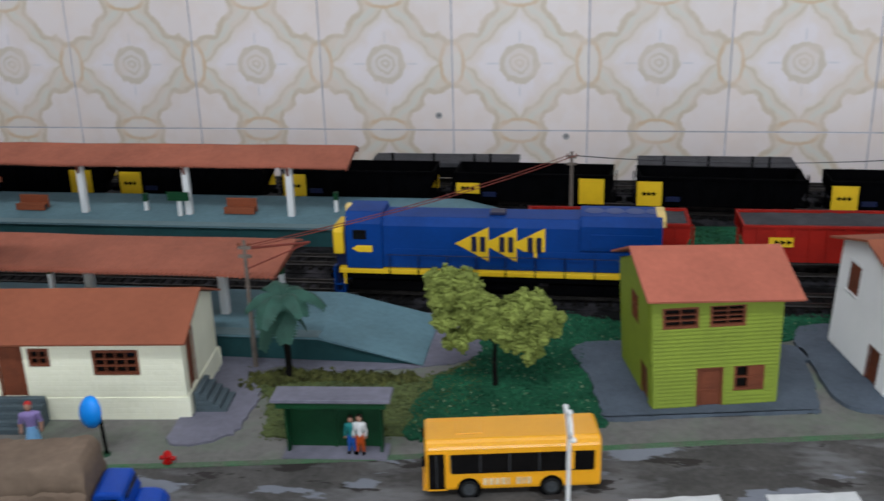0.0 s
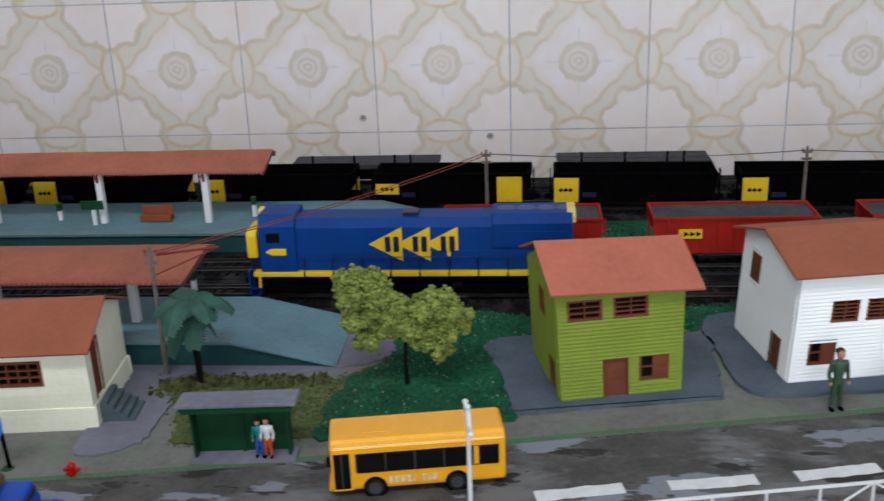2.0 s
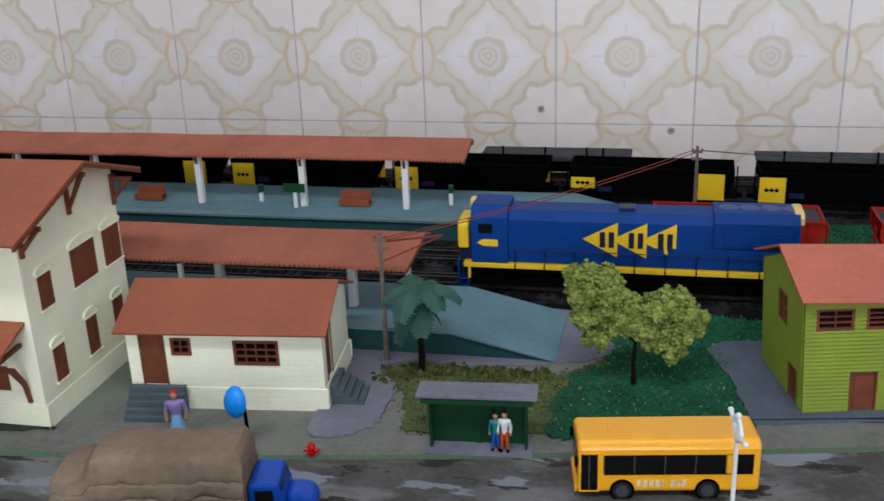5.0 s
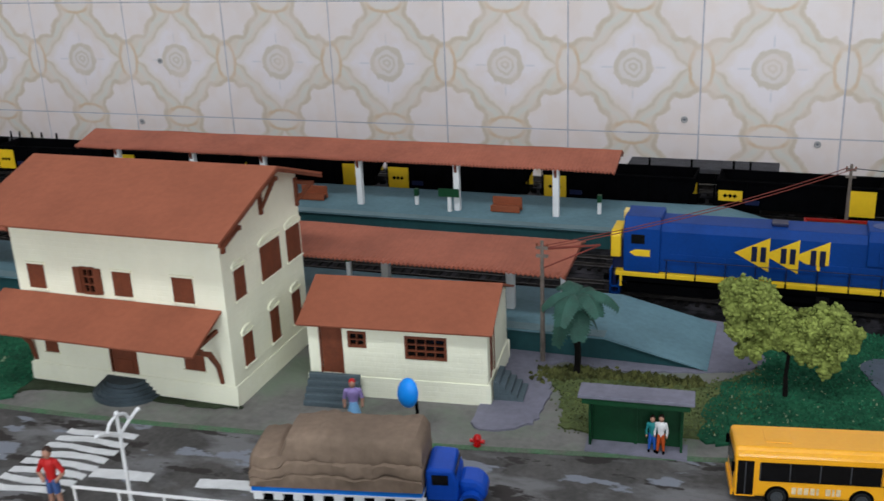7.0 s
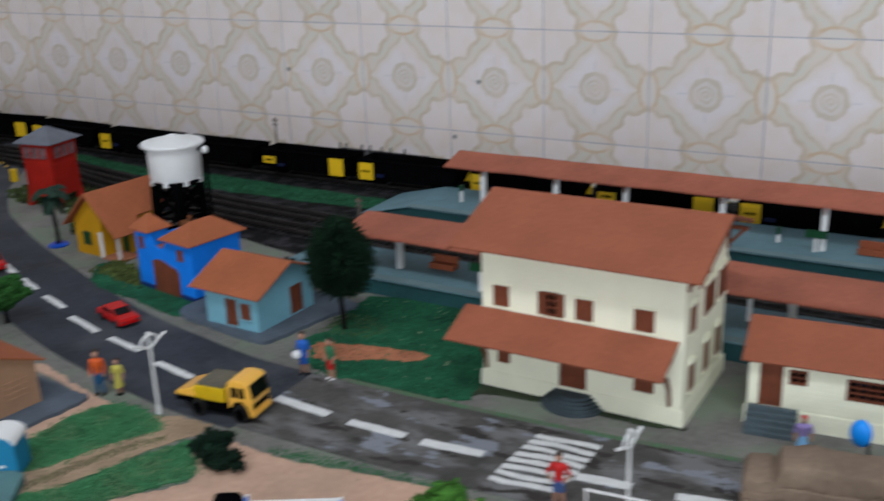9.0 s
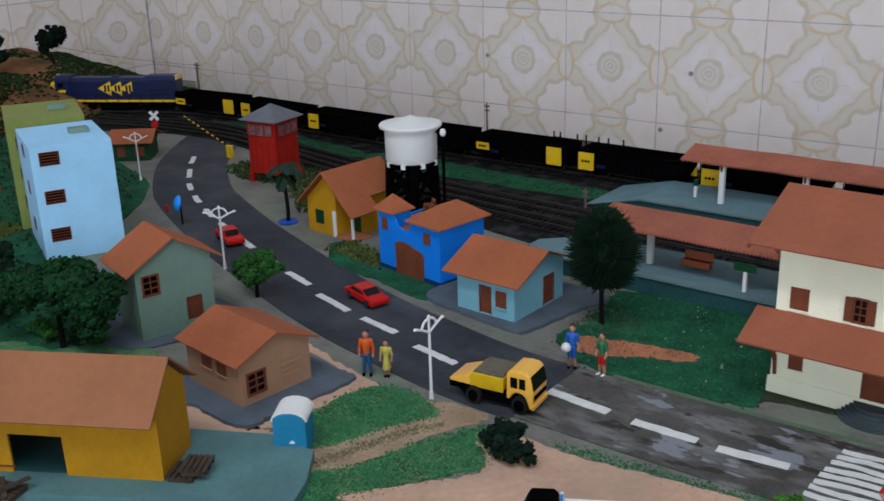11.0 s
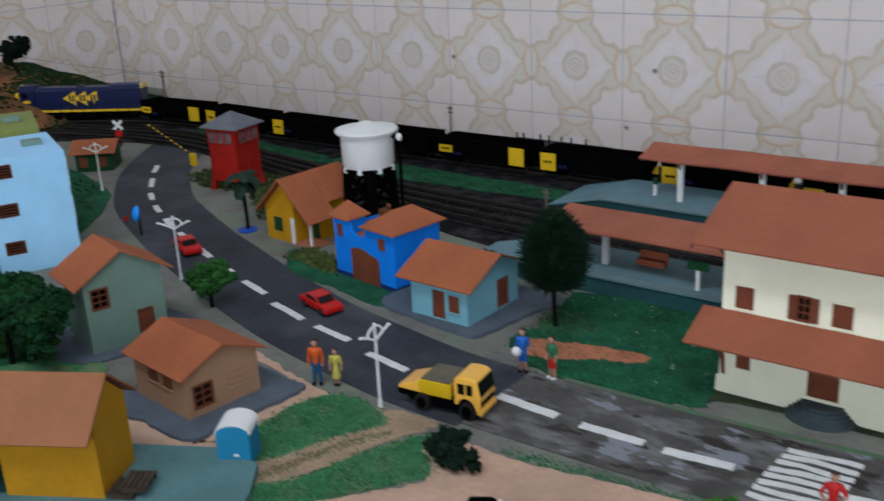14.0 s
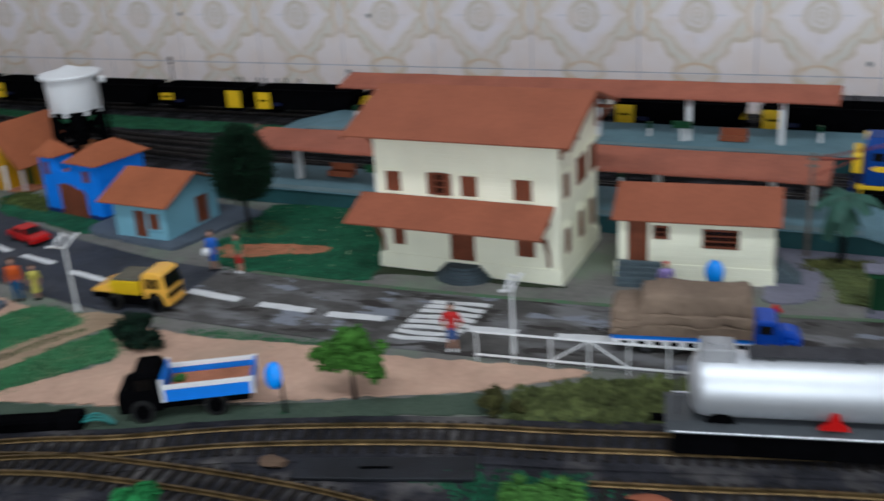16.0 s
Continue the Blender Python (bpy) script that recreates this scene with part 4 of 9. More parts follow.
part("roof", hip(-0.0430, -0.0155, -0.0300, -0.0035, 0.0536, 0.0680), M_ROOFO, chapel, "small hipped terracotta roof")
part("roof", hip(0.0025, 0.0445, -0.0320, 0.030, 0.0521, 0.0670, 0.022), M_ROOFO, chapel, "hipped terracotta roof")

M_OCHRE = mat("bright_ochre_paint", (0.58, 0.285, 0.006), 0.7, 0.10, 30, 0.2, spec=0.25)
# ochre house with porch
yh = thing("house", "ochre yellow house with steep terracotta roof and small porch", "house", -0.815, 0.463, 0, -5)
L2, D2 = 0.034, 0.033
part("wall", Mesh().prism([(-L2, 0), (0.008, 0), (0.008, 0.0545), (-0.002, 0.0630), (-L2, 0.034)], -D2, -D2 + 0.0016, "y"), M_OCHRE, yh)
part("wall", Mesh().box(0.0064, 0.008, -D2 + 0.0016, -0.012, 0, 0.054), M_OCHRE, yh)
part("wall", Mesh().prism([(0.008, 0), (0.020, 0), (0.020, 0.0425), (0.008, 0.0535)], -0.012, -0.0104, "y"), M_OCHRE, yh)
part("wall", Mesh().prism([(-L2, 0), (0.020, 0), (0.020, 0.0425), (-0.002, 0.0630), (-L2, 0.034)], D2 - 0.0016, D2, "y"), M_OCHRE, yh)
part("wall", Mesh().box(-L2, -L2 + 0.0016, -D2 + 0.0016, D2 - 0.0016, 0, 0.034), M_OCHRE, yh)
part("wall", Mesh().box(0.0184, 0.020, -0.0104, D2 - 0.0016, 0, 0.0425), M_OCHRE, yh)
part("roof", slope(-D2 - 0.008, D2 + 0.006, (-L2 - 0.007, 0.0285), (-0.002, 0.0640), 0.0012, "y"), M_ROOFO, yh)
part("roof", slope(-D2 - 0.008, -0.004, (L2 + 0.004, 0.026), (-0.002, 0.0640), 0.0012, "y"), M_ROOFO, yh, "long slope over the porch")
part("roof", slope(-0.0038, D2 + 0.006, (0.0255, 0.03788), (-0.002, 0.0640), 0.0012, "y"), M_ROOFO, yh)
part("shutter", Mesh().box(-0.022, -0.010, -D2 - 0.0008, -D2, 0.010, 0.024), M_DGREEN, yh, "green shutter", bevel=0.0003)
part("door_frame", Mesh().box(0.0035, 0.008, -D2 - 0.0009, -D2, 0, 0.026), M_WHITE, yh, "white door post")
part("door", Mesh().box(0.0105, 0.020, -0.0128, -0.012, 0.002, 0.024), M_DGREEN, yh, "green door")
part("porch_floor", Mesh().box(0.0082, L2 + 0.001, -D2 - 0.002, -0.0122, 0, 0.002), M_SALMON, yh, "pinkish porch floor")
part("porch_post", Mesh().box(0.030, 0.032, -D2 - 0.001, -D2 + 0.001, 0.002, 0.0275), M_WHITE, yh)

# tan, sage and warehouse
tan = house("house", "tan single-storey house with terracotta roof on grey slab", -0.6465, 0.169, -7, 0.062, 0.0565, 0.032, 0.044, "x", M_TAN, M_ROOFO, {
    "right": [(-0.0225, -0.009, 0.006, 0.021, "window", 2, 3)], "front": [(-0.012, -0.001, 0.017, 0.026, "shutter"), (0.006, 0.016, 0.017, 0.026, "shutter")]}, (0.005, 0.005), z=0.003)
for k in range(4):
    part("louvre", Mesh().box(0.0309, 0.0318, 0.004, 0.020, 0.009 + 0.004 * k, 0.0105 + 0.004 * k), M_TAN, tan)
sage = house("house", "sage green two-storey house with terracotta roof", -0.777, 0.202, -15, 0.045, 0.060, 0.059, 0.077, "x", M_SAGE, M_ROOFO, {
    "right": [(-0.025, -0.013, 0.036, 0.051, "window", 2, 3), (0.008, 0.019, 0.008, 0.026, "door")]}, (0.008, 0.005))
ware = thing("warehouse", "ochre yellow warehouse with wide terracotta roof and dark doorway", "warehouse", -0.683, 0.019, 0.006, 29)
me = wall_mesh(Mesh(), -0.1, 0.1, 0, 0.047, [(0.009, 0.042, 0, 0.0250)], -0.02, -0.0184)
part("wall", me, M_YELLOW, ware)
part("wall", Mesh().box(-0.1, 0.1, 0.0184, 0.02, 0, 0.047), M_YELLOW, ware)
for x0, x1 in ((-0.1, -0.0984), (0.0984, 0.1)):
    part("wall", Mesh().prism([(-0.0184, 0), (0.0184, 0), (0.0184, 0.047), (0, 0.0640), (-0.0184, 0.047)], x0, x1, "x"), M_YELLOW, ware, "yellow gable wall")
# shade inside the doorway, put into the dark teal of this floor sheet
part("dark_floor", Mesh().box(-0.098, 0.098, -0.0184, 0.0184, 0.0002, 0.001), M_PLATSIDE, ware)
for sgn in (-1, 1):
    part("roof", slope(-0.1025, 0.1025, (sgn * 0.0325, 0.0395), (0, 0.0660), 0.0012, "x"), M_ROOFW, ware)
part("trim_line", Mesh().box(-0.1, 0.011, -0.0206, -0.02, 0.0035, 0.0045), M_ROOFD, ware)
dock = [(-0.520, 0.096), (-0.540, 0.122), (-0.575, 0.121), (-0.615, 0.100), (-0.80, 0.0), (-0.76, -0.07), (-0.655, -0.012), (-0.585, 0.030), (-0.506, 0.065)]
patch("loading_dock", dock, 0.006, 0.006, M_DOCK, "blue-green loading dock beside the warehouse", "platform", 0.0003, False)
M_PALLET = mat("old_pallet_wood", (0.0769, 0.0551, 0.0399), 0.9, 0.25, 150, 0.4)
for px_, py_, pz_, prz in ((-0.581, 0.0615, 0.006, 118), (-0.576, 0.0665, 0.0096, 122), (-0.647, -0.010, 0.006, 20)):
    pal = thing("pallet", "weathered wooden pallet on the loading dock", "pallet", px_, py_, pz_, prz, "pallets")
    for k in range(3):
        part("bearer", Mesh().box(-0.0085 + 0.007 * k, -0.0055 + 0.007 * k, -0.007, 0.007, 0, 0.0024), M_PALLET, pal)
    for k in range(5):
        part("slat", Mesh().box(-0.009, 0.009, -0.0072 + 0.0033 * k, -0.0048 + 0.0033 * k, 0.0024, 0.0034), M_PALLET, pal)

planks = thing("plank_pile", "loose weathered planks crossed on the loading dock", "planks", -0.650, -0.012, 0.0096, 15)
for k, (px_, prz) in enumerate(((-0.004, 30), (0.003, -42), (0.008, 72))):
    part("plank", Mesh().box(-0.011, 0.011, -0.0014, 0.0014, 0.0012 * k, 0.0012 * k + 0.0012), M_PALLET, planks, at=pose(px_, 0.001 * k, 0, 0, 0, prz))

# apartment blocks
def block(name, label, x, y, rz, L, D, H, mt, rows):
    root = thing(name, label, "building", x, y, 0, rz)
    ops = [(-L / 2 + 0.008, -L / 2 + 0.024, z, z + 0.011) for z in rows]
    part("wall", wall_mesh(Mesh(), -L / 2, L / 2, 0, H, ops, -D / 2, -D / 2 + 0.0016), mt, root)
    at_l = pose(-L / 2, 0, 0, 0, 0, -90)
    lops = [(-0.004, 0.004, z, z + 0.011) for z in rows]
    part("wall", wall_mesh(Mesh(), -D / 2 + 0.0016, D / 2 - 0.0016, 0, H, lops, 0, 0.0016), mt, root, at=at_l)
    part("wall", Mesh().box(-L / 2, L / 2, D / 2 - 0.0016, D / 2, 0, H), mt, root)
    part("wall", Mesh().box(L / 2 - 0.0016, L / 2, -D / 2 + 0.0016, D / 2 - 0.0016, 0, H), mt, root)
    part("flat_roof", Mesh().box(-L / 2, L / 2, -D / 2, D / 2, H, H + 0.0012), mt, root)
    part("roof_hatch", Mesh().box(0.006, 0.024, -0.008, 0.004, H + 0.0012, H + 0.006), M_SAGE, root, "grey-green roof box", bevel=0.0006)
    for (u0, u1, z0, z1), at in [(o, pose(0, -D / 2, 0)) for o in ops] + [(o, at_l) for o in lops]:
        w = part("window", wall_mesh(Mesh(), u0 - 0.0008, u1 + 0.0008, z0 - 0.0008, z1 + 0.0008, [(u0, u1, z0, z1)], -0.0006, 0.001), M_ROOFD, root, at=at)
        part("pane", Mesh().box(u0, u1, 0.001, 0.0014, z0, z1), M_GLASS, w)
        for k in range(4):
            part("slat", Mesh().box(u0, u1, 0.0, 0.0009, z0 + 0.0012 + 0.0026 * k, z0 + 0.0018 + 0.0026 * k), M_BROWN, w)
    return root


apt = block("apartment_block", "pale blue apartment block with brown louvred windows", -1.02, 0.281, 66, 0.072, 0.10, 0.107, M_SKY, (0.0915, 0.0555, 0.0195))
part("balcony", Mesh().box(0.036, 0.0395, -0.03, -0.012, 0.070, 0.098), M_WHITE, apt, "white window surround")
part("balcony", Mesh().box(0.036, 0.0395, -0.03, -0.012, 0.035, 0.060), M_WHITE, apt, "white window surround")
block("apartment_block", "olive green apartment block behind the pale blue one", -1.125, 0.325, 62, 0.075, 0.10, 0.111, M_PEA, (0.085, 0.055, 0.025))

# small house by the crossing
house("house", "small dark green house with terracotta roof by the crossing", -1.262, 0.528, 40, 0.046, 0.046, 0.026, 0.036, "x", M_DGREEN, M_ROOFO, {"front": [(-0.018, -0.008, 0.006, 0.019, "shutter"), (0.004, 0.016, 0.006, 0.019, "shutter")]}, (0.006, 0.006))

# red signal tower
tower = thing("signal_tower", "red signal tower on legs with grey hipped roof", "tower", -1.020, 0.548, 0, 8)
for sx in (-1, 1):
    for sy in (-1, 1):
        part("leg", Mesh().prism([(sx * 0.025, 0), (sx * 0.018, 0), (sx * 0.0155, 0.016), (sx * 0.021, 0.016)], sy * 0.0175 - 0.003, sy * 0.0175 + 0.003, "y"), M_REDP, tower)
part("cabin", Mesh().prism([(-0.0205, 0.012), (0.0205, 0.012), (0.0195, 0.050), (0.0215, 0.074), (-0.0215, 0.074), (-0.0195, 0.050)], -0.0205, 0.0205, "y"), M_REDP, tower, "red boarded cabin")
for ax_ in range(4):
    at_ = pose(0, 0, 0, 0, 0, 90 * ax_)
    w = part("window", Mesh().box(-0.017, 0.017, -0.0224, -0.0214, 0.057, 0.070), mat("pale_tower_glass", (0.192, 0.1082, 0.1173), 0.2, 0.3, 150, 0.0) if ax_ == 0 else bpy.data.materials["pale_tower_glass"], tower, "pale window band", at=at_)
    for k in range(4):
        part("mullion", Mesh().box(-0.018 + 0.0115 * k, -0.0165 + 0.0115 * k, -0.0229, -0.0224, 0.056, 0.071), M_REDP, w)
    for k in range(5):
        part("batten", Mesh().box(-0.019 + 0.0088 * k, -0.0178 + 0.0088 * k, -0.0211, -0.0204, 0.014, 0.050), M_REDP, tower, at=at_)
part("roof", hip(-0.0265, 0.0265, -0.0265, 0.0265, 0.074, 0.091), M_SLATE, tower, "grey hipped roof")

# water tower
tank = thing("water_tower", "white round water tank on a black lattice stand", "water tower", -0.760, 0.487)
part("tank", Mesh().lathe([(0.0235, 0.072), (0.0248, 0.074), (0.0252, 0.105)], 32), M_WHITE, tank, soft=True)
part("lid", Mesh().lathe([(0.0295, 0.1045), (0.0302, 0.1065), (0.0295, 0.1078), (0.015, 0.1105), (0.002, 0.115)], 32), M_WHITE, tank, "white conical lid", soft=True)
for k in range(8):
    a = math.radians(45 * k + 20)
    part("foot_block", Mesh().box(-0.0025, 0.0025, -0.002, 0.002, 0.068, 0.073), M_WHITE, tank, at=pose(0.0230 * math.cos(a), 0.0230 * math.sin(a), 0, 0, 0, 45 * k + 20))
for sx in (-1, 1):
    for sy in (-1, 1):
        part("leg", Mesh().cyl((sx * 0.0165, sy * 0.0165, 0), (sx * 0.0150, sy * 0.0150, 0.0695), 0.0050, 0.0044, 8), M_BLACK, tank)
for k in range(4):
    for z0, z1 in ((0.005, 0.034), (0.036, 0.066)):
        b = part("brace", Mesh().cyl((-0.0155, -0.0165, z0), (0.0155, -0.0165, z1), 0.0022, n=6).cyl((0.0155, -0.0165, z0), (-0.0155, -0.0165, z1), 0.0022, n=6).cyl((-0.0160, -0.0165, z1), (0.0160, -0.0165, z1), 0.0016, n=6), M_BLACK, tank, at=pose(0, 0, 0, 0, 0, 90 * k))
part("deck", Mesh().lathe([(0.025, 0.0690), (0.025, 0.0712)], 24), M_BLACK, tank)
part("pipe", Mesh().cyl((0, 0, 0), (0, 0, 0.069), 0.006, n=12), M_BLACK, tank, "black feed pipe")
part("spout_pipe", Mesh().cyl((0.031, 0.010, 0.0), (0.031, 0.010, 0.098), 0.0016, n=8).cyl((0.031, 0.010, 0.097), (0.025, 0.008, 0.1015), 0.002, n=8), M_BLACK, tank)
part("spout_cap", Mesh().blob((0.031, 0.010, 0.100), 0.003, 0.003, 0.004, 0.1, 2), M_WHITE, tank)

# ---------- platforms ----------
def platform(label, x0, x1, ramp, y0, y1):
    root = thing("station_platform", label, "platform", 0, 0, kind="structure")
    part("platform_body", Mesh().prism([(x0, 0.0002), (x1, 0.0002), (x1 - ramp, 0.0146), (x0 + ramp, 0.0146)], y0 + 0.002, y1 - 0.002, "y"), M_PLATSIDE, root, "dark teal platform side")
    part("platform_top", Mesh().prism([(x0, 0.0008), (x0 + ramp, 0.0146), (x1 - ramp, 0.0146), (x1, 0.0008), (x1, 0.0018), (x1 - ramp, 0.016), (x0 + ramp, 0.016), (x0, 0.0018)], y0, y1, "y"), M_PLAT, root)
    edge = mat("pale_platform_edge", (0.1449, 0.2207, 0.24), 0.7, 0.1, 40, 0.2)
    part("platform_edge", Mesh().box(x0 + ramp, x1 - ramp, y0 - 0.0004, y0 + 0.009, 0.016, 0.0164), edge, root, "paler edge strip")
    return root


platform("blue-grey near platform with a ramp at each end", -0.64, 0.031, 0.06, 0.459, 0.527)
platform("blue-grey far platform with a ramp at each end", -0.66, 0.08, 0.06, 0.650, 0.732)


def canopy(label, x0, x1, y0, y1, z0, z1, posts, py):
    root = thing("platform_canopy", label, "canopy", 0, 0)
    yr, zr = y1 - (y1 - y0) * 0.22, z1 + 0.0006
    n = int((x1 - x0) / 0.0030)
    for a, za, b, zb in ((y0, z0, yr, zr), (yr, zr, y1, z1 - 0.004)):
        # ripples deep at the eave, nearly flat under the paint above it
        rows_ = ((0.0, 0.0007), (0.05, 0.0005), (0.13, 0.00012), (0.6, 0.00006), (1.0, 0.00010))
        v, f, w = [], [], 2 * len(rows_)
        for i in range(2 * n + 1):
            x = x0 + (x1 - x0) * i / (2 * n)
            for q, amp in rows_:
                if za > zb:
                    amp = 0.0001
                dz = amp * math.cos(math.pi * i) + 0.0006 * noise.noise(Vector((x * 22, q * 1.5, z0 * 90)))
                v += [(x, a + (b - a) * q, za + (zb - za) * q + dz), (x, a + (b - a) * q, za + (zb - za) * q + dz - 0.0012)]
        for i in range(2 * n):
            for r in range(len(rows_) - 1):
                p, q = w * i + 2 * r, w * (i + 1) + 2 * r
                f += [(p, q, q + 2, p + 2), (p + 1, p + 3, q + 3, q + 1)]
            p, q = w * i, w * (i + 1)
            f += [(p, p + 1, q + 1, q), (p + w - 2, q + w - 2, q + w - 1, p + w - 1)]
        for o in (0, 2 * n * w):
            f += [(o + 2 * r, o + 2 * r + 2, o + 2 * r + 3, o + 2 * r + 1) if o == 0 else (o + 2 * r, o + 2 * r + 1, o + 2 * r + 3, o + 2 * r + 2) for r in range(len(rows_) - 1)]
        part("roof_sheet", Mesh().add(v, f), M_CANOPY, root, "corrugated terracotta roof sheet")
    for x in posts:
        zt = z0 + (zr - z0) * (py - y0) / (yr - y0) - 0.0012
        p = part("post", Mesh().box(x - 0.0025, x + 0.0025, py - 0.0025, py + 0.0025, 0.016, zt), M_WHITE, root, "white square post", bevel=0.0004)
        part("bracket", Mesh().prism([(y0 + 0.003, z0 - 0.0012), (py - 0.003, zt), (py - 0.003, zt - 0.009), (py - 0.005, zt - 0.004)], x - 0.001, x + 0.001, "x"), M_ROOFD, p)
    for k in (x0 + 0.001, x1 - 0.001):
        part("end_truss", Mesh().prism([(y0 + 0.002, z0 - 0.0016), (yr, zr - 0.0016), (y1 - 0.001, z1 - 0.0056), (y1 - 0.001, z1 - 0.0072), (yr, zr - 0.0045), (y0 + 0.002, z0 - 0.0034)], k - 0.0006, k + 0.0006, "x"), M_ROOFD, root)
    return root


canopy("long terracotta canopy on white posts over the far platform", -0.567, -0.06, 0.672, 0.716, 0.0575, 0.0658, [-0.525, -0.444, -0.372, -0.280, -0.192, -0.108], 0.679)
canopy("terracotta canopy on white posts over the near platform", -0.553, -0.053, 0.462, 0.524, 0.0515, 0.0560, [-0.507, -0.179, -0.094], 0.489)


def bench(x, y, rz):
    root = thing("platform_bench", "orange-brown wooden bench on the platform", "bench", x, y, 0.0164, rz, "platform benches")
    part("backrest", Mesh().box(-0.0125, 0.0125, 0.002, 0.0032, 0.0005, 0.0115), M_SALMONB, root, bevel=0.0004)
    part("front_board", Mesh().box(-0.0125, 0.0125, -0.0052, -0.0045, 0.0002, 0.0058), M_SALMONB, root, bevel=0.0003)
    part("seat", Mesh().box(-0.012, 0.012, -0.0045, 0.002, 0.004, 0.005), M_SALMONB, root)
    for x0 in (-0.011, 0.0095):
        part("leg", Mesh().box(x0, x0 + 0.0015, -0.004, 0.002, 0, 0.004), M_DARKGREY, root)


M_SALMONB = mat("bench_brown", (0.2692, 0.0681, 0.0259), 0.7, 0.1, 100, 0.2)
for bx, by in ((-0.328, 0.684), (-0.151, 0.684), (-0.471, 0.503), (-0.30, 0.505)):
    bench(bx, by, 0)


def sign_post(x, y, hgt, board):
    root = thing("platform_sign", "white platform post with a green name board" if board else "short white platform post with green top", "sign", x, y, 0.0164, 0, "platform signs")
    part("post", Mesh().box(-0.0014, 0.0014, -0.0014, 0.0014, 0, hgt), M_WHITE, root)
    part("board", Mesh().box(-0.009, 0.009, -0.0022, -0.0014, hgt - 0.001, hgt + 0.006) if board else Mesh().box(-0.0016, 0.0016, -0.0022, 0.0022, hgt, hgt + 0.006), M_DGREEN, root)


for sx, sy, hh, bd in ((-0.197, 0.673, 0.014, True), (-0.231, 0.686, 0.008, False), (-0.075, 0.691, 0.010, False), (-0.555, 0.686, 0.012, False), (-0.418, 0.470, 0.018, True), (-0.211, 0.500, 0.018, False), (-0.066, 0.515, 0.016, False)):
    sign_post(sx, sy, hh, bd)

# ---------- trains ----------
M_GRILL = mat("dark_blue_panel", (0.0031, 0.034, 0.173), 0.4, 0.1, 80, 0.1)


def wheelset(parent, x, r=0.0055, w=0.0155):
    b = part("wheelset", Mesh().cyl((x, -w / 2, r + 0.0054), (x, -w / 2 + 0.0022, r + 0.0054), r, n=16).cyl((x, w / 2 - 0.0022, r + 0.0054), (x, w / 2, r + 0.0054), r, n=16).cyl((x, -w / 2, r + 0.0054), (x, w / 2, r + 0.0054), 0.0012, n=6), M_DARKGREY, parent)
    return b


